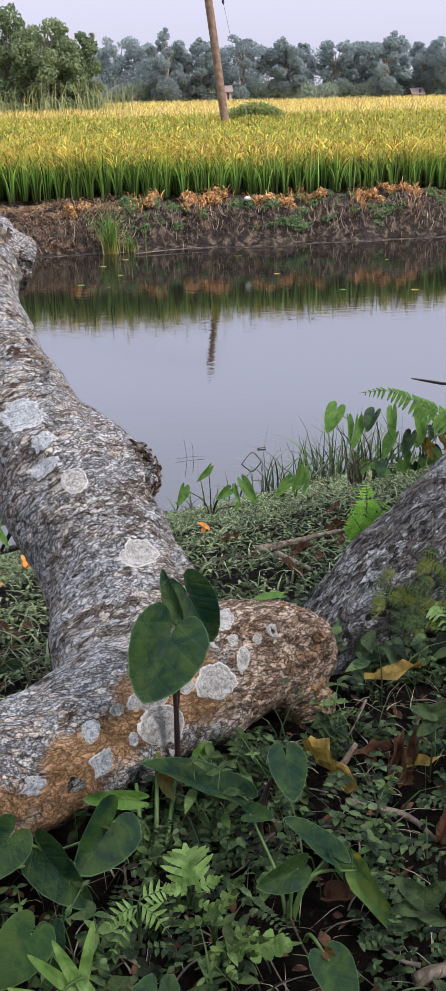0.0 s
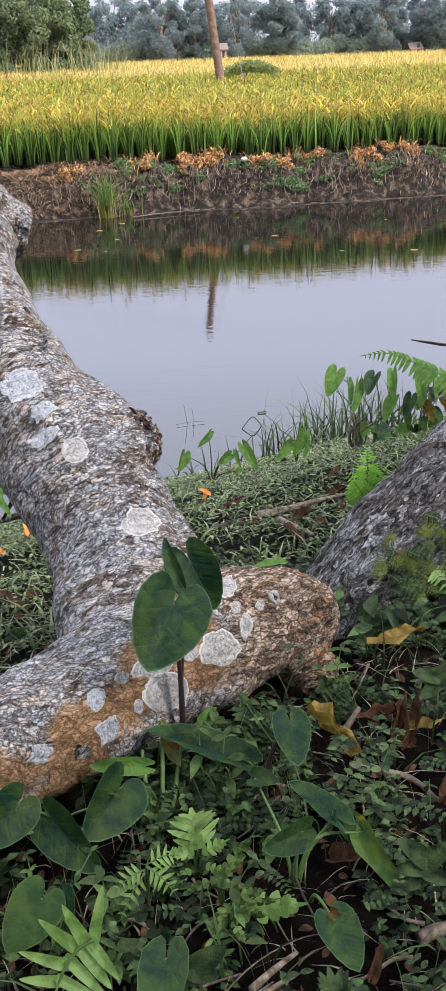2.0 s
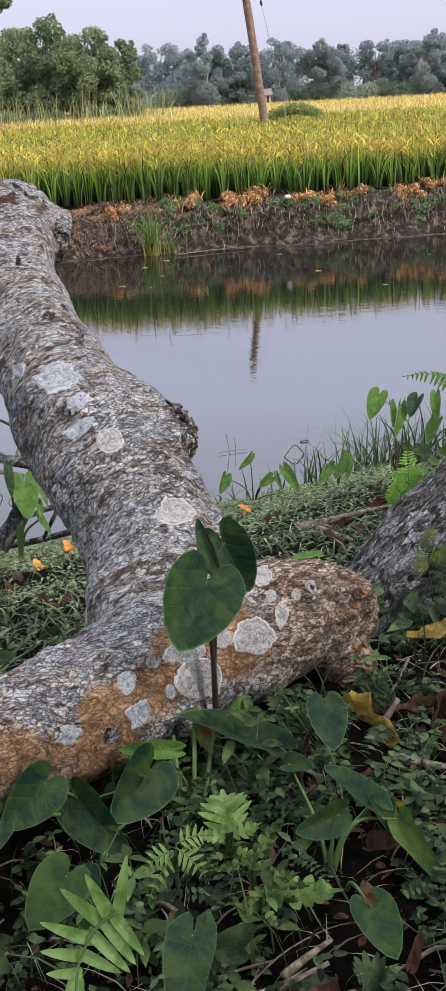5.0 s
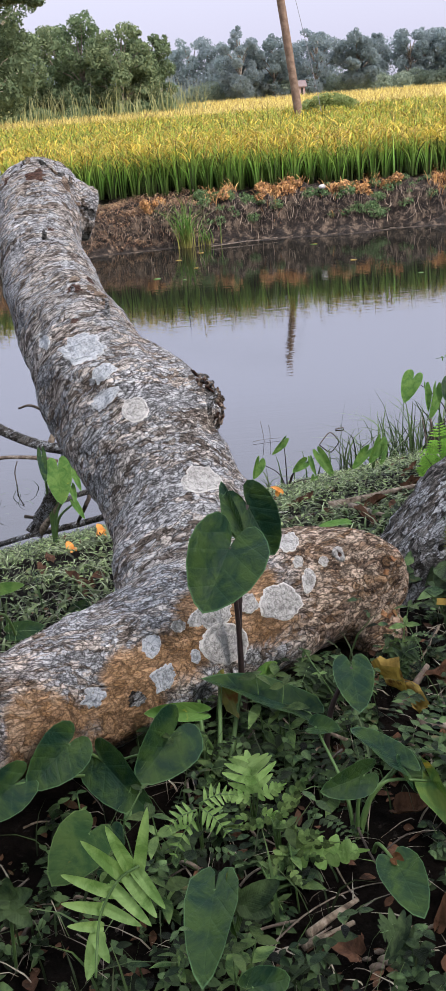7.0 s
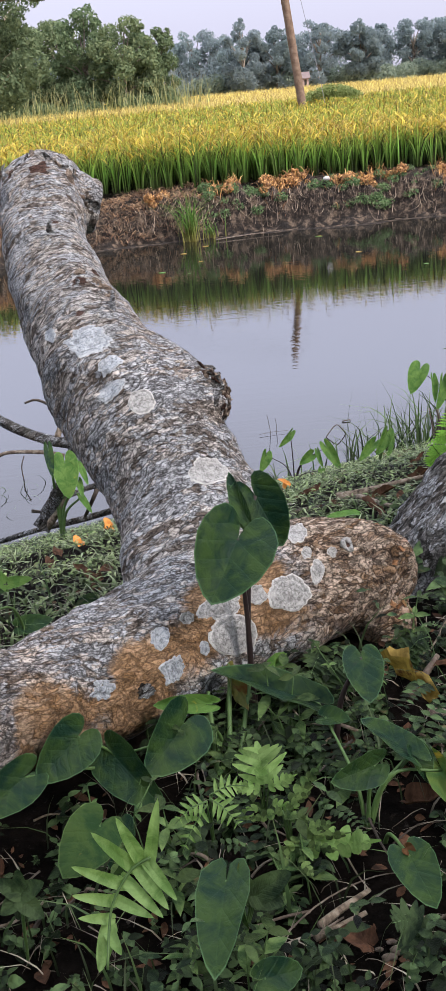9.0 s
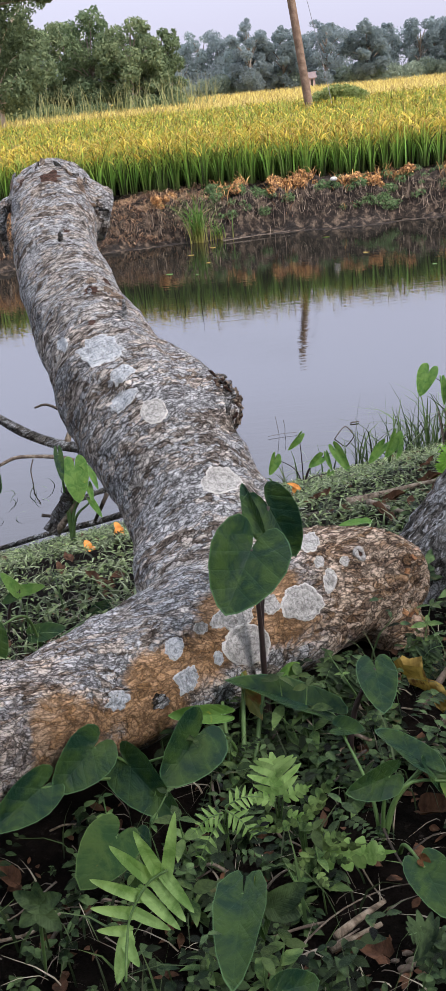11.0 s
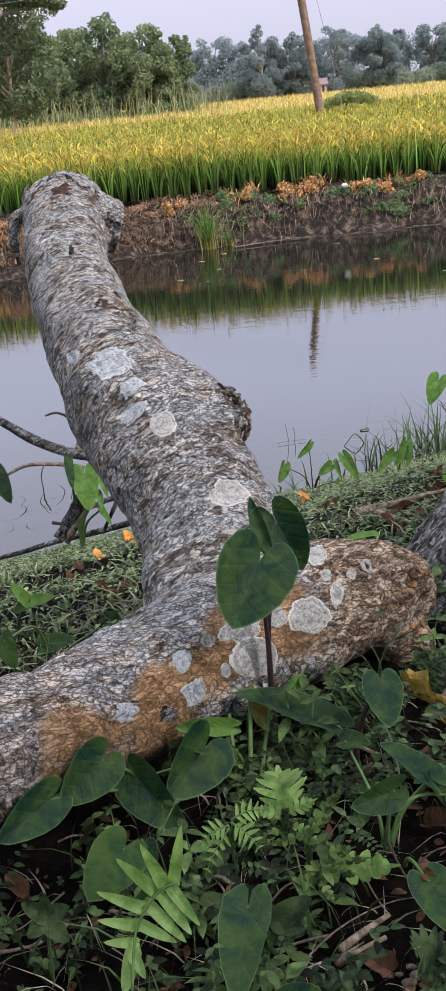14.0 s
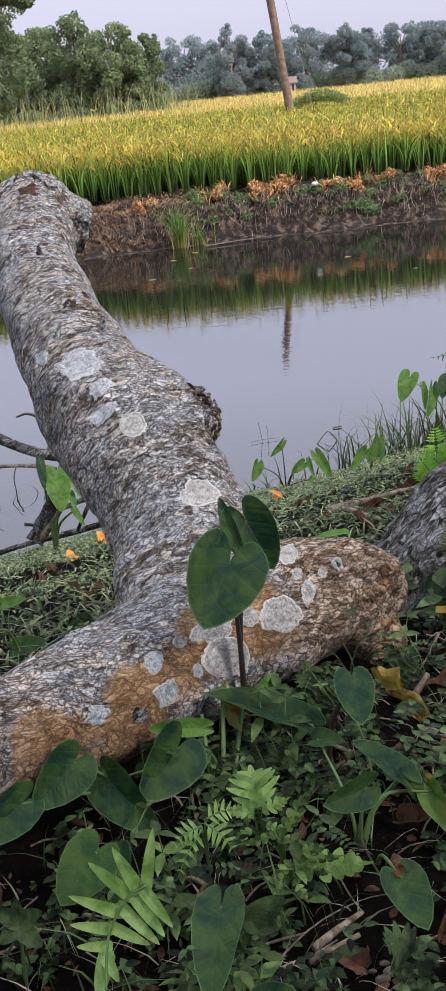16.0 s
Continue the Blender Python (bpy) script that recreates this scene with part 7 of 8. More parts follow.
lichen(LOG, LOG_TREE, (0.205, 1.578, 0.188), (0.01, 0.004, -0.003), (0.001, 0.007, 0.008), 129, LICHEN, 0.25)
lichen(LOG, LOG_TREE, (-0.189, 1.251, 0.16), (0.019, 0.007, -0.007), (0.001, 0.01, 0.011), 136, LICHEN_BLUE, 0.5)
lichen(LOG, LOG_TREE, (-0.084, 1.318, 0.141), (0.012, 0.004, -0.013), (0.013, 0.014, 0.013), 143, LICHEN_BLUE, 0.6)
lichen(LOG, LOG_TREE, (0.147, 1.605, 0.219), (0.019, 0.006, -0.005), (0.005, 0.04, -0.001), 150, LICHEN, 0.25)
lichen(LOG, LOG_TREE, (0.157, 1.555, 0.202), (0.01, 0.002, -0.002), (0.002, 0.011, 0.008), 157, LICHEN, 0.25)
lichen(LOG, LOG_TREE, (-0.034, 1.366, 0.145), (0.008, 0.006, -0.005), (0.001, 0.007, 0.01), 164, LICHEN_BLUE, 0.25)


# ---- ground cover ----
def slope_z(p):
    return np.array([ground_z(float(a), float(b)) for a, b in p])


def scatter(rng, count, x0, x1, y0, y1, keep):
    p = np.c_[rng.uniform(x0, x1, count), rng.uniform(y0, y1, count)]
    return p[np.array([keep(a, b) for a, b in p])]


def clear_of_log(x, y):
    """True off the footprint of the low trunk and the dark trunk."""
    for line, pad in ((BASE, 1.12), ):
        for a in line:
            if (x - a[0]) ** 2 + (y - a[1]) ** 2 < (a[3] * pad) ** 2:
                return False
    return True


def sprigs(rng, p, tall, size, levels, per, mats_n):
    """Small leafy stems: pairs of leaves up a short stalk."""
    z = slope_z(p)
    k = len(p)
    o, d, n, L, W, so, sl = [], [], [], [], [], [], []
    for i in range(k):
        h = tall * rng.uniform(0.35, 1.5)
        lean = rng.normal(0, 0.28, 2) * h
        a0 = rng.uniform(0, 6.28)
        s = size * rng.uniform(0.55, 1.5)
        for lev in range(levels):
            t = (lev + 1) / levels
            c = np.array([p[i, 0] + lean[0] * t, p[i, 1] + lean[1] * t, z[i] + h * t])
            for q in range(per):
                a = a0 + lev * 1.57 + q * 2 * math.pi / per + rng.normal(0, 0.25)
                o.append(c)
                d.append((math.cos(a), math.sin(a), rng.uniform(-0.25, 0.45)))
                n.append((rng.normal(0, 0.3), rng.normal(-0.15, 0.3), 1.0))
                ss = s * (1.15 - 0.45 * t) * rng.uniform(0.8, 1.2)
                L.append(ss), W.append(ss * rng.uniform(*mats_n))
        so.append((p[i, 0], p[i, 1], z[i], lean[0], lean[1], h))
    return np.array(o), np.array(d), np.array(n), np.array(L), np.array(W), np.array(so)


def build_herbs():
    rng = np.random.default_rng(21)
    chunks, stems = [], []
    spare = [(o.location.x + 0.4 * (o.children[0].data.vertices[len(o.children[0].data.vertices) // 2].co.x), o.location.y, 0.054) for o in scene.objects if o.name.startswith('fallen_leaf')] + [(0.36, 1.58, 0.075), (0.30, 1.57, 0.07), (0.25, 1.55, 0.05), (0.44, 1.36, 0.055), (0.45, 1.58, 0.06), (0.29, 1.30, 0.045)]
    spare += [(v.co.x + o.location.x, v.co.y + o.location.y, 0.022) for o in scene.objects if o.name.startswith('fallen_stick') for c in o.children for v in list(c.data.vertices)[::16] if o.location.y < 2.2]
    bare = lambda x, y: 0.0 if any((x - a) ** 2 + (y - b) ** 2 < r * r for a, b, r in spare) else (0.30 if x < -0.12 and y < 1.3 else (0.8 if x < 0.10 else 0.85))
    patch = lambda x, y: ((x - 0.12) / 0.98) ** 2 + ((y - 1.2) / 0.95) ** 2 + 0.45 * noise.noise(Vector((x * 2.2, y * 2.2, 8)))
    wild = lambda x, y: (x / 2.7) ** 2 + ((y - 0.2) / 2.1) ** 2 + 0.5 * noise.noise(Vector((x * 1.3, y * 1.3, 4))) < 1
    area = lambda x, y: clear_of_log(x, y) and (x > 0.1 or y - 0.85 * x < 1.72) and rng.uniform() < 2.2 - 1.7 * patch(x, y) and rng.uniform() < bare(x, y) and rng.uniform() < (0.55 + 0.9 * noise.noise(Vector((x * 5, y * 5, 3)))) * 1.5
    low = lambda x, y: (x < 0.16 or rng.uniform() < 0.16) and area(x, y)
    for count, tall, size, levels, per, slim in ((520, 0.105, 0.033, 5, 2, (0.34, 0.5)), (1000, 0.075, 0.023, 4, 2, (0.45, 0.7)), (2300, 0.05, 0.017, 3, 3, (0.6, 0.9)), (3600, 0.022, 0.014, 2, 4, (0.5, 0.9))):
        p = scatter(rng, int(count * (1.79 if tall < 0.06 else 1.19)), -1.05, 1.3, 0.1, 2.3, area if tall < 0.06 else low)
        q = scatter(rng, count * 2 // 3, -2.8, 2.8, -2.0, 2.3, lambda x, y: wild(x, y) and (y < 0.4 or abs(x) > 0.7 or rng.uniform() < 0.4) and rng.uniform() < patch(x, y) and clear_of_log(x, y) and y - 0.37 * x < 1.7)
        p = np.concatenate([p, q])
        o, d, n, L, W, so = sprigs(rng, p, tall, size, levels, per, slim)
        chunks.append(leaves_mesh(o, d, n, L, W))
        a = rng.uniform(0, 6.28, len(so))
        stems.append(blades(rng, so[:, :3], so[:, 3:5] / (np.linalg.norm(so[:, 3:5], axis=1, keepdims=True) + 1e-6), so[:, 5] * 1.05, np.full(len(so), 0.003), np.full(len(so), 0.25), 3))
    # taller seedlings with brighter whorled leaves
    p = scatter(rng, 430, -0.6, 0.9, 0.55, 2.0, low)
    o, d, n, L, W, so = sprigs(rng, p, 0.10, 0.032, 3, 3, (0.36, 0.55))
    per = len(o) // len(p)
    for i in range(len(p)):
        k = slice(i * per, (i + 1) * per)
        ob = plant("seedling", tuple(so[i, :3]), "small bright green seedling with whorled leaves", "seedling", "seedlings")
        quads_object("leaves", [leaves_mesh(o[k] - so[i, :3], d[k], n[k], L[k], W[k], 0.3, 0.2)], HERB_LIGHT, parent=ob, kind="")
        v, f = tube([(*so[i, :3], 0.0016), (so[i, 0] + so[i, 3], so[i, 1] + so[i, 4], so[i, 2] + so[i, 5], 0.0009)], 5, 3)
        part_at("stem", v, f, PETIOLE, ob)
    # feathery pinnate sprays
    p = scatter(rng, 420, -0.6, 0.95, 0.6, 2.1, area)
    z = slope_z(p)
    o, d, n, L, W = [], [], [], [], []
    for i in range(len(p)):
        a, rise, ln = rng.uniform(0, 6.28), rng.uniform(0.2, 0.8), rng.uniform(0.05, 0.10)
        step = np.array([math.cos(a), math.sin(a), rise]) * ln / 7
        side = np.array([-math.sin(a), math.cos(a), 0.0])
        c = np.array([p[i, 0], p[i, 1], z[i] + rng.uniform(0.01, 0.05)])
        for k in range(8):
            c = c + step + np.array([0, 0, -0.0011 * k])
            for s in (-1, 1):
                o.append(c.copy()), d.append(side * s + step / np.linalg.norm(step) * 0.35), n.append((0, -0.2, 1))
                q = 0.020 * (1.1 - 0.09 * k) * ln / 0.08
                L.append(q), W.append(q * 0.5)
    chunks.append(leaves_mesh(np.array(o), np.array(d), np.array(n), np.array(L), np.array(W)))
    quads_object("ground_herbs", chunks, HERB, "dense small dark green herbs and seedlings on dark soil", "herbs")
    quads_object("herb_stems", stems, REED, "thin green stems of the low herbs", "herbs")
    # dead leaf crumbs and fibres on the soil
    p = scatter(rng, 1700, -0.7, 1.0, 0.45, 2.2, clear_of_log)
    a = rng.uniform(0, 6.28, len(p))
    o = np.c_[p, slope_z(p) + 0.004]
    d = np.c_[np.cos(a), np.sin(a), rng.uniform(-0.1, 0.25, len(p))]
    n = np.c_[rng.normal(0, 0.3, (len(p), 2)), np.ones(len(p))]
    s = rng.uniform(0.008, 0.030, len(p))
    quads_object("leaf_litter", [leaves_mesh(o, d, n, s, s * rng.uniform(0.35, 0.8, len(p)), 0.5, -0.2)], DEAD, "scattered brown leaf litter on the soil", "leaf litter")
    p = scatter(rng, 2400, -0.7, 1.0, 0.45, 2.2, clear_of_log)
    a = rng.uniform(0, 6.28, len(p))
    lean = np.c_[np.cos(a), np.sin(a)]
    quads_object("dry_fibres", [blades(rng, np.c_[p, slope_z(p) + 0.003], lean, rng.uniform(0.012, 0.04, len(p)), rng.uniform(0.0012, 0.0035, len(p)), rng.uniform(1.5, 3.0, len(p)), 4)], STRAW, "pale dry grass fibres lying on the soil", "dry grass")
    p = scatter(rng, 750, -0.7, 0.95, 0.5, 2.1, clear_of_log)
    a = rng.uniform(0, 6.28, len(p))
    quads_object("grass_blades", [blades(rng, np.c_[p, slope_z(p)], np.c_[np.cos(a), np.sin(a)], rng.uniform(0.05, 0.16, len(p)), rng.uniform(0.002, 0.005, len(p)), rng.uniform(0.3, 1.2, len(p)), 5)], REED, "loose thin grass blades among the herbs", "grass")


build_herbs()


def small_twigs():
    """Thin dead twigs lying about between the herbs."""
    rng = random.Random(27)
    for k in range(70):
        x, y = rng.uniform(-0.42, 0.62), rng.uniform(0.85, 1.75)
        if not clear_of_log(x, y):
            continue
        a, ln = rng.uniform(0, 6.28), rng.uniform(0.04, 0.13)
        pts = []
        for i in range(4):
            t = i / 3 - 0.5
            px, py = x + math.cos(a) * ln * t + rng.uniform(-0.006, 0.006), y + math.sin(a) * ln * t + rng.uniform(-0.006, 0.006)
            pts.append((px, py, ground_z(px, py) + 0.012 + rng.uniform(0, 0.02)))
        stick("fallen_twig", pts, "thin dry twig lying among the herbs", (TWIG, PALE_STICK, MUD_WOOD)[k % 3], rng.uniform(0.0012, 0.0032), "twig", "fallen twigs")


small_twigs()


def build_slope_grass():
    rng = np.random.default_rng(31)
    on_slope = lambda x, y: (1.7 if x < 0.1 else 2.05) + 0.25 * noise.noise(Vector((x * 3, 1, 2))) < y - 0.37 * x < 6.95 and ((x - 0.5) / 2.75) ** 2 + 0.4 * noise.noise(Vector((x * 1.6, y * 1.6, 7))) < 0.9 and rng.uniform() < 0.92 + 1.2 * noise.noise(Vector((x * 2.5, y * 2.5, 6)))
    p = scatter(rng, 38800, -2.2, 3.2, 1.0, 8.2, on_slope)
    a = rng.uniform(0, 6.28, len(p))
    lean = np.c_[np.cos(a), np.sin(a)]
    k = len(p)
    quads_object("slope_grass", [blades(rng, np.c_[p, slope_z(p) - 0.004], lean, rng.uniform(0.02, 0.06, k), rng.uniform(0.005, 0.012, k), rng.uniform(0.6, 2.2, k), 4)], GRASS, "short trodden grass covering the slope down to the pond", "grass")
    p = scatter(rng, 73000, -2.2, 3.2, 1.0, 8.2, on_slope)
    a, k = rng.uniform(0, 6.28, len(p)), len(p)
    s = rng.uniform(0.009, 0.027, k)
    quads_object("creeping_grass", [leaves_mesh(np.c_[p, slope_z(p) + rng.uniform(0.005, 0.045, k)], np.c_[np.cos(a), np.sin(a), rng.uniform(-0.2, 0.6, k)], np.c_[rng.normal(0, 0.4, (k, 2)), np.ones(k)], s, s * rng.uniform(0.24, 0.5, k))], CREEP, "flat-leaved creeping grass on the slope", "grass")
    p = scatter(rng, 600, -2.0, 3.0, 2.0, 8.0, on_slope)
    o, d, n, L, W, so = sprigs(rng, p, 0.035, 0.020, 2, 3, (0.4, 0.7))
    quads_object("slope_weeds", [leaves_mesh(o, d, n, L, W)], HERB, "small broad-leaved weeds in the grass of the slope", "weeds")
    p = scatter(rng, 300, -2.0, 3.0, 2.0, 7.5, on_slope)
    a = rng.uniform(0, 6.28, len(p))
    s = rng.uniform(0.02, 0.055, len(p))
    quads_object("slope_litter", [leaves_mesh(np.c_[p, slope_z(p) + 0.02], np.c_[np.cos(a), np.sin(a), rng.uniform(-0.1, 0.3, len(p))], np.c_[rng.normal(0, 0.3, (len(p), 2)), np.ones(len(p))], s, s * 0.5, 0.5, -0.2)], DEAD, "brown dead leaves scattered over the grassy slope", "leaf litter")


build_slope_grass()


def build_reeds():
    rng = np.random.default_rng(41)
    roots, hs = [], []
    for cx, cy, count, h, sp in ((1.55, 7.25, 95, 0.6, 0.24), (1.85, 7.45, 90, 0.66, 0.22), (1.25, 7.25, 34, 0.5, 0.16), (0.75, 7.0, 20, 0.35, 0.2), (0.5, 6.85, 20, 0.34, 0.1), (2.25, 7.6, 110, 0.55, 0.24)):
        q = np.c_[rng.normal(cx, sp, count), rng.normal(cy, sp * 0.6, count)]
        roots.append(np.c_[q, np.full(count, WATER_Z - 0.05)])
        hs.append(rng.uniform(0.45, 1.25, count) * h)
    roots, hs = np.concatenate(roots), np.concatenate(hs)
    a = rng.uniform(0, 6.28, len(roots))
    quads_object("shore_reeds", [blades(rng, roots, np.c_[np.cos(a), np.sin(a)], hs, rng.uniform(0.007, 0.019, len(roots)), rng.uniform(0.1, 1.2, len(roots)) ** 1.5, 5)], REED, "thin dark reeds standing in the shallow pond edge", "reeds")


build_reeds()


def sparse_shoots():
    rng = np.random.default_rng(43)
    q = np.c_[rng.normal(-1.5, 0.18, 16), rng.normal(7.35, 0.22, 16), np.full(16, WATER_Z - 0.03)]
    a = rng.uniform(0, 6.28, 16)
    quads_object("water_shoots", [blades(rng, q, np.c_[np.cos(a), np.sin(a)], rng.uniform(0.08, 0.24, 16), np.full(16, 0.007), rng.uniform(0.2, 1.3, 16), 5)], REED, "sparse thin shoots standing in the shallows", "reeds")


sparse_shoots()


def bent_stem(line, label, r=0.006):
    p = plant("water_stem", line[0], label, "reed stem", "stems in the water")
    v, f = tube([(*q, r) for q in line], 6, 3)
    part_at("stem", v, f, MUD_WOOD, p)


bent_stem([(1.02, 8.00, -1.93), (1.07, 8.02, -1.87), (1.14, 8.05, -1.81), (1.19, 8.05, -1.85), (1.24, 8.05, -1.93)], "bent dark stem standing in still water", 0.005)
bent_stem([(0.59, 8.25, -1.95), (0.575, 8.25, -1.82), (0.56, 8.25, -1.72)], "thin dark stem standing in still water", 0.0022)
bent_stem([(0.63, 8.25, -1.95), (0.64, 8.25, -1.84), (0.63, 8.25, -1.76)], "thin dark stem standing in still water", 0.0022)
bent_stem([(0.48, 8.20, -1.885), (0.60, 8.23, -1.882), (0.74, 8.24, -1.885)], "thin floating dark stem", 0.0016)
bent_stem([(-1.53, 7.68, -1.95), (-1.535, 7.68, -1.80), (-1.50, 7.68, -1.70)], "thin dark stem standing in still water", 0.005)
bent_stem([(1.24, 8.37, -1.893), (1.30, 8.38, -1.888), (1.32, 8.38, -1.893)], "small dark floating twig", 0.006)
bent_stem([(3.30, 10.4, -1.902), (3.45, 10.25, -1.893), (3.62, 10.1, -1.893), (3.9, 10.0, -1.91)], "dark twig breaking the water surface", 0.009)


def build_bank():
    rng = np.random.default_rng(51)
    spots = np.array([(x, far_edge(x)) for x in rng.uniform(-7, 10, 1500)])
    # dry reddish weeds on the lip of the bank
    zones = ((0.95, 0.35), (2.2, 0.45), (3.5, 0.4), (4.25, 0.5), (5.9, 0.35), (6.5, 0.4), (8.3, 0.8), (-3.5, 1.0))
    c = [(x, far_edge(x) + 0.75 + rng.uniform(-0.25, 0.5)) for x in rng.uniform(-6.5, 10, 150) if any(abs(x - a) < b for a, b in zones)]
    heap, size = [], []
    for x, w in ((0.95, 0.3), (2.0, 0.25), (2.45, 0.22), (3.5, 0.35), (4.05, 0.3), (4.5, 0.25), (5.8, 0.25), (6.4, 0.3), (8.0, 0.4), (-0.55, 0.2), (8.9, 0.4)):
        for k in range(7):
            xx, dy = x + rng.uniform(-w, w), rng.uniform(0.55, 1.05)
            yy = far_edge(xx) + dy
            heap.append((xx, yy, ground_z(xx, yy) + rng.uniform(0.02, 0.16)))
            size.append(rng.uniform(0.07, 0.14))
    quads_object('dry_shrubs', [leaf_cloud(rng, np.array(heap), np.array(size), 8000, 0.032)], DRY, 'low rusty orange dried shrubs on the lip of the bank', 'shrubs')
    p = np.repeat(np.array(c), 26, 0)
    p = p + rng.normal(0, 0.10, p.shape)
    a = rng.uniform(0, 6.28, len(p))
    quads_object("dry_bank_weeds", [blades(rng, np.c_[p, slope_z(p)], np.c_[np.cos(a), np.sin(a)], rng.uniform(0.08, 0.34, len(p)), rng.uniform(0.012, 0.03, len(p)), rng.uniform(0.3, 1.4, len(p)), 4)], DRY, "dry orange-brown weeds along the lip of the bank", "weeds")
    # green creepers hanging over the face
    centres, radii = [], []
    for x, w, low in ((0.9, 0.5, 0.0), (1.7, 0.4, 0.1), (3.3, 0.6, 0.05), (3.5, 0.55, -0.1), (3.8, 0.4, -0.25), (5.6, 0.9, -0.5), (6.3, 0.5, -0.6), (7.6, 0.5, 0.0), (4.6, 0.5, 0.05), (9, 0.5, 0.0)):
        for k in range(14):
            xx = x + rng.uniform(-w, w)
            yy = far_edge(xx) + rng.uniform(0.42, 0.95)
            centres.append((xx, yy, ground_z(xx, yy) + 0.03 + low * rng.uniform(0, 0.3)))
            radii.append(rng.uniform(0.07, 0.17))
    quads_object("bank_creepers", [leaf_cloud(rng, np.array(centres), np.array(radii), 21000, 0.026, 0.7)], SHRUB, "small green creepers over the clay bank", "creepers")
    # pale roots and dead stems hanging down the face
    x = rng.uniform(-6.5, 10, 2600)
    e = np.array([far_edge(q) for q in x])
    off = rng.uniform(0.42, 0.68, len(x))
    p = np.c_[x, e + off]
    z = slope_z(p) + rng.uniform(-0.02, 0.06, len(x))
    v, f, u = blades(rng, np.c_[p[:, 0], p[:, 1] - 0.06, z], np.c_[rng.normal(0, 1.1, len(x)), -np.ones(len(x))], np.full(len(x), 0.22), rng.uniform(0.005, 0.014, len(x)), rng.uniform(0.1, 1.1, len(x)), 5)
    v = v.reshape(len(x), -1, 3)
    v[..., 2] = z[:, None] - (v[..., 2] - z[:, None]) * (0.15 + 2.0 * rng.uniform(0, 1, len(x)) ** 2.2)[:, None]
    quads_object("hanging_roots", [(v.reshape(-1, 3), f, u)], ROOTS, "pale dead roots and stems hanging down the clay bank", "roots")
    # matted straw on the low bank
    p = np.c_[rng.uniform(-7, 0.4, 6000), np.zeros(6000)]
    p[:, 1] = np.array([far_edge(q) for q in p[:, 0]]) + rng.uniform(0.2, 1.5, 6000)
    a = rng.uniform(0, 6.28, len(p))
    quads_object("matted_straw", [blades(rng, np.c_[p, slope_z(p) + 0.01], np.c_[np.cos(a), np.sin(a)], rng.uniform(0.05, 0.2, len(p)), rng.uniform(0.008, 0.022, len(p)), rng.uniform(1.0, 3.0, len(p)), 4)], DULL_STRAW, "matted brown dry straw on the low bank", "straw")


build_bank()


def grass_tuft(x, y, z, count, height, seed, label):
    rng = np.random.default_rng(seed)
    p = plant("grass_tuft", (x, y, z), label, "grass tuft")
    q = np.c_[rng.normal(0, 0.09, count), rng.normal(0, 0.06, count), np.zeros(count)]
    a = rng.uniform(0, 6.28, count)
    lean, hs = np.c_[np.cos(a), np.sin(a)], rng.uniform(0.5, 1.1, count) * height
    for k in range(count):
        one = blades(rng, q[k : k + 1], lean[k : k + 1], hs[k : k + 1], rng.uniform(0.012, 0.022, 1), rng.uniform(0.05, 0.95, 1), 6)
        quads_object("blade", [one], TUFT, parent=p, kind="")


grass_tuft(0.10, 20.62, -1.92, 95, 1.25, 61, "tall bright green grass tuft at the waterline")
grass_tuft(0.55, 20.75, -1.92, 26, 0.55, 62, "sparse short grass tuft at the waterline")


def stalks_on_water():
    stick("fallen_stick", [(3.25, 20.95, -1.86), (3.6, 21.05, -1.85), (4.0, 21.1, -1.84)], "pale dry stalks lying at the far waterline", TWIG, 0.022)
    stick("fallen_stick", [(3.4, 20.9, -1.87), (3.8, 20.98, -1.86), (4.1, 21.0, -1.86)], "pale dry stalk lying at the far waterline", TWIG, 0.014)
    stick("fallen_stick", [(0.6, 20.3, -1.87), (1.2, 20.5, -1.86), (2.0, 20.7, -1.85)], "thin pale stalk at the far waterline", TWIG, 0.012)
    rng = random.Random(6)
    for k in range(16):
        x, y = rng.uniform(-1, 9), rng.uniform(15, 20)
        r = rng.uniform(0.02, 0.06)
        v = [(x + r * math.cos(a * 0.698) * rng.uniform(0.8, 1.5), y + r * 1.1 * math.sin(a * 0.698), WATER_Z + 0.006) for a in range(9)]
        w = [(a, b, c - 0.004) for a, b, c in v]
        f = [tuple(range(9)), tuple(range(17, 8, -1))] + [(i, i + 9, (i + 1) % 9 + 9, (i + 1) % 9) for i in range(9)]
        tagged(mesh_object("floating_leaf", v + w, f, DEAD_YELLOW if k % 3 else TARO_LIGHT, uvs=[(0.5, 0.5)] * 18, smooth=False), "small pale leaf floating on the pond", "leaf", "floating leaves")


stalks_on_water()
pebble((3.05, 21.42, -0.99), 0.07, "small white lump on the lip of the far bank")


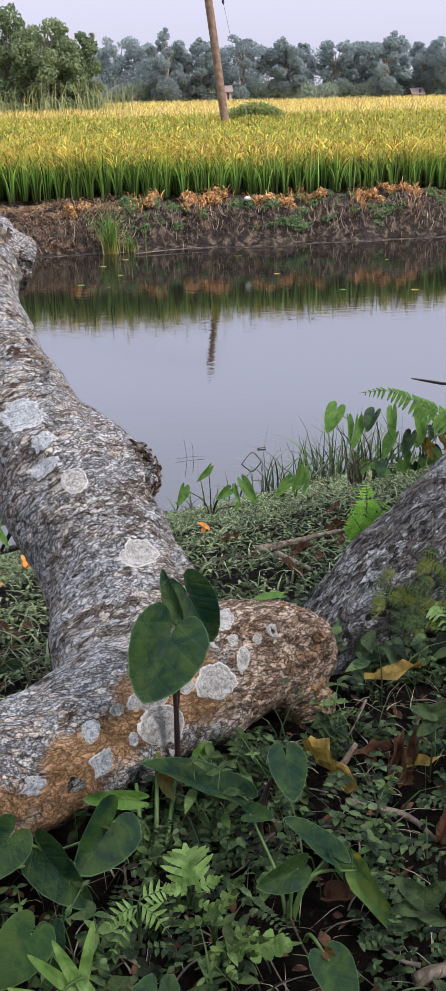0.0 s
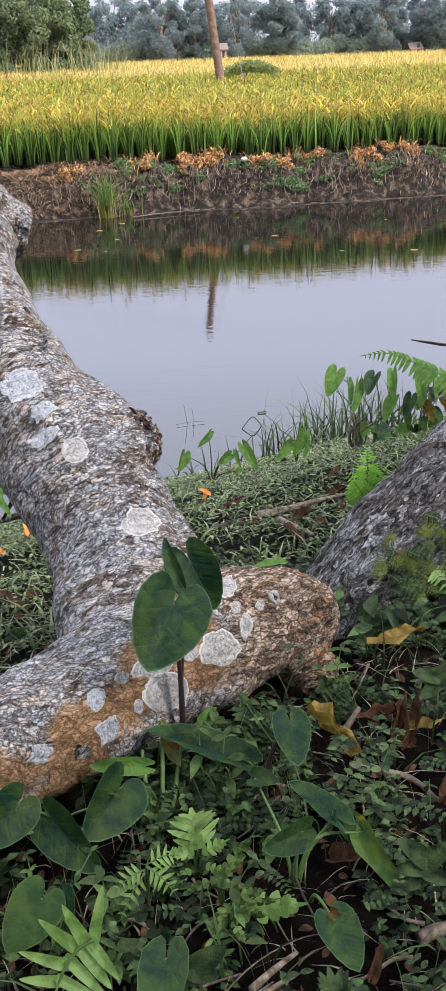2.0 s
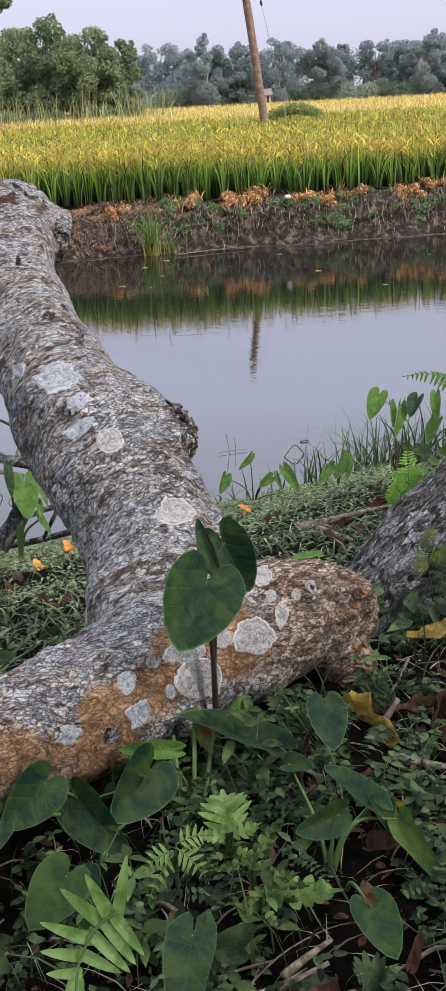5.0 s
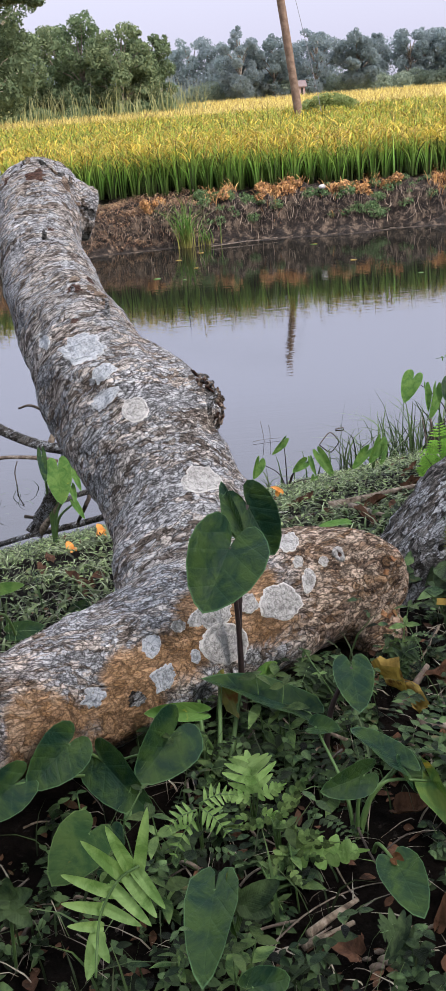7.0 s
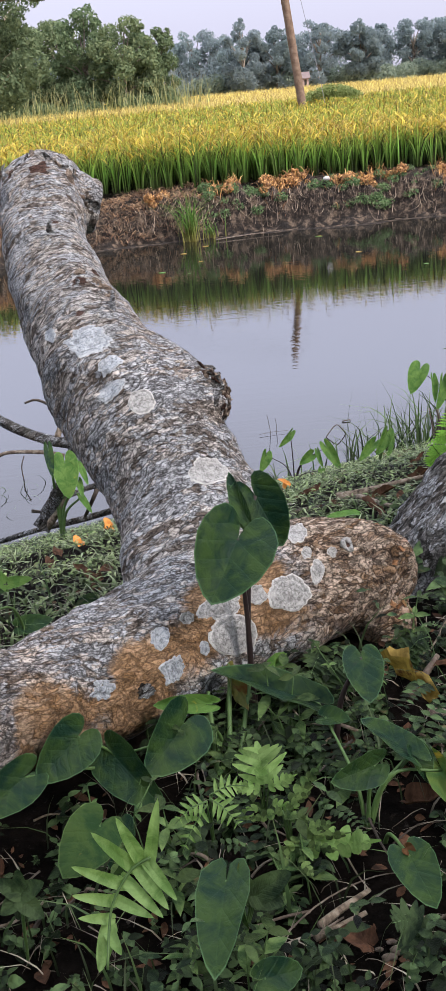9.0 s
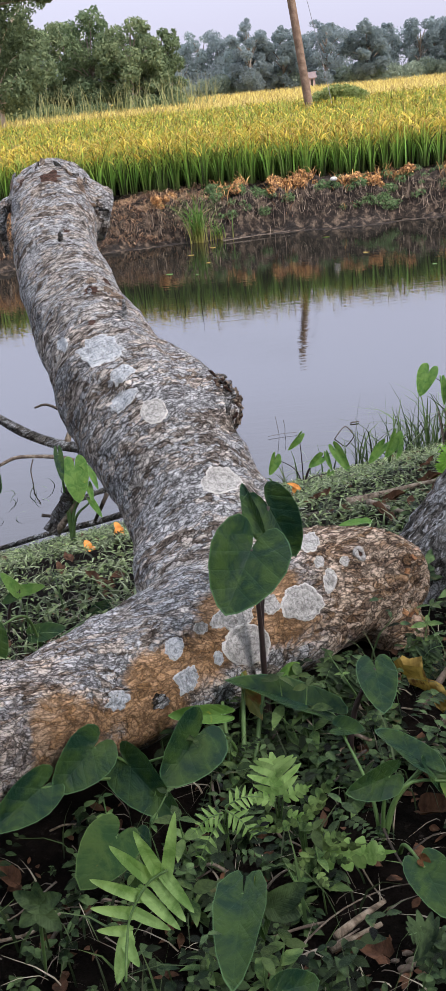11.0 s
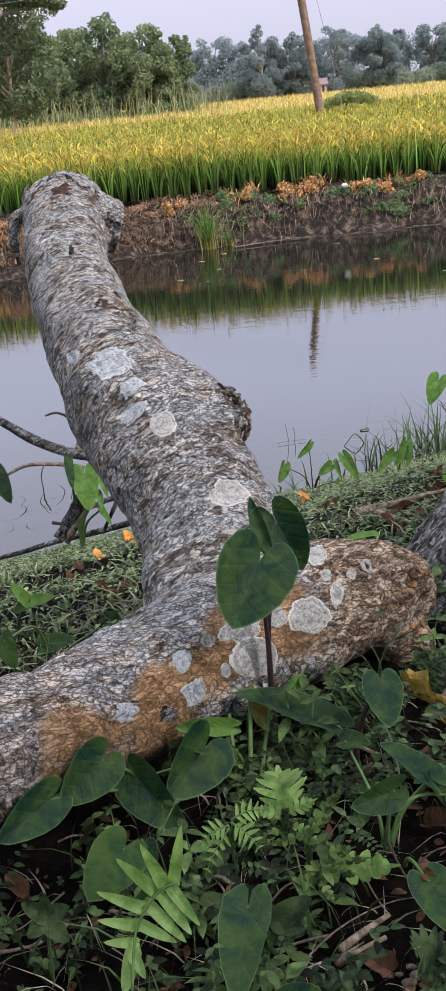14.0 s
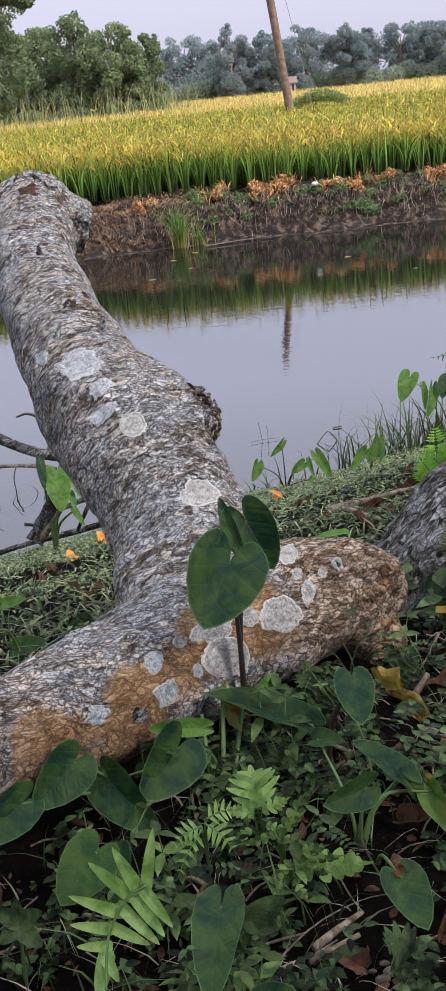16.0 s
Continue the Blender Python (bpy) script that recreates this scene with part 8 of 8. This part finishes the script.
def build_moss():
    rng = np.random.default_rng(71)
    p = plant("moss_fern", (0.56, 1.90, 0.05), "yellow-green mossy fern clump growing on dark bark", "moss fern")
    for k in range(70):
        x, z = rng.uniform(0.50, 0.76), rng.uniform(0.07, 0.20)
        base = np.array([x, 1.863 + 0.15 * (x - 0.5) - 0.9 * (0.19 - z), z])
        a, ln = rng.uniform(-2.6, -0.5), rng.uniform(0.045, 0.08)
        tip = base + np.array([math.cos(a) * ln, -0.35 * ln, math.sin(a) * ln * 0.6])
        feather(p, [base, (base + tip) / 2 + np.array([0, -0.008, 0.008]), tip], rng.uniform(0.016, 0.026), 9, MOSS if k % 5 < 2 else HERB, 0.0007)
    rng = np.random.default_rng(72)
    o, d, n, L, W = [], [], [], [], []
    for k in range(150):
        a = rng.uniform(0, 6.28)
        o.append((rng.uniform(0.42, 0.85), rng.uniform(1.68, 1.84), rng.uniform(0.0, 0.09)))
        d.append((math.cos(a), -abs(math.sin(a)) * 0.8, rng.uniform(-0.3, 0.3)))
        n.append((rng.normal(0, 0.2), -0.5, 1))
        s = rng.uniform(0.035, 0.075)
        L.append(s), W.append(s * 0.38)
    quads_object("trunk_foot_herbs", [leaves_mesh(np.array(o), np.array(d), np.array(n), np.array(L), np.array(W))], HERB, "long-leaved herbs at the foot of the dark trunk", "herbs")


build_moss()


def trunk_foot_ferns():
    rng = random.Random(75)
    for k in range(11):
        x = rng.uniform(0.44, 0.80)
        base = (x, 1.80 + 0.25 * (x - 0.45), rng.uniform(0.0, 0.10))
        p = plant("fern", base, "dark green feathery fern at the foot of the dark trunk", "fern", "ferns on the trunk")
        dx, dy = rng.uniform(-0.05, 0.07), rng.uniform(-0.12, -0.06)
        mid_ = (base[0] + dx * 0.5, base[1] + dy * 0.5, base[2] + rng.uniform(0.02, 0.05))
        end = (base[0] + dx, base[1] + dy, base[2] + rng.uniform(-0.04, 0.03))
        fern_frond(p, [base, mid_, end], rng.uniform(0.022, 0.036), 9, HERB if k % 3 else FERN, droop=0.15, r=0.0012, width=0.36, face=(0.0, -0.5, 0.85))


trunk_foot_ferns()
_lp = plant("fallen_leaf", (0.25, 1.735, 0.186), "fresh green leaf lying on the log", "leaf")
_lv, _lf, _lu = blade_shape(OVAL, (0.278, 1.745, 0.184), (0.218, 1.725, 0.196), 0.020, face=(0.05, -0.25, 0.95), fold=0.3, sag=0.1)
part_at("blade", _lv, _lf, TARO_LIGHT, _lp, "", _lu)


def build_added_shade_crown():
    """An unseen leaf crown, added over the clearing on the leaning tree to shade it."""
    rng = np.random.default_rng(91)
    o = np.array(SIDE.location)
    c, r = [], []
    for k in range(64):
        c.append((rng.uniform(1.2, 7.0), rng.uniform(0.2, 4.8), rng.uniform(3.3, 5.6)))
        r.append(rng.uniform(0.5, 1.0))
    for k in range(20):
        c.append((rng.uniform(-3.2, 2.0), rng.uniform(-4.0, 1.4), rng.uniform(3.4, 5.2)))
        r.append(rng.uniform(0.5, 1.0))
    for k in range(0, len(c), 3):
        a, e = Vector((3.5, 2.4, 3.6)), Vector(c[k])
        m = (a + e) / 2 + Vector((0, 0, 0.25))
        v, f = tube([(*a, 0.05), (*m, 0.03), (*e, 0.008)], 6, 4)
        part_at("branch", v, f, BARK_DARK, SIDE)
    quads_object("crown", [leaf_cloud(rng, np.array(c) - o, np.array(r), 800, 0.10, 0.5)], UNSEEN_LEAVES, parent=SIDE, kind="")


build_added_shade_crown()


def build_unseen_leaf_ring():
    """An unseen ring of leaves, added to block light from the landward side."""
    rng = np.random.default_rng(95)
    c, r = [], []
    for k in range(190):
        a = math.pi * (0.93 + 1.14 * k / 189)
        d = rng.uniform(3.6, 6.0)
        c.append((d * math.cos(a) * 1.25, 0.6 + d * math.sin(a), rng.uniform(0.1, 5.2)))
        r.append(rng.uniform(0.6, 1.1))
    quads_object("grove_edge", [leaf_cloud(rng, np.array(c), np.array(r), 14000, 0.13, 0.8)], UNSEEN_LEAVES, "unseen leaves added behind the clearing to block light", "undergrowth")


build_unseen_leaf_ring()
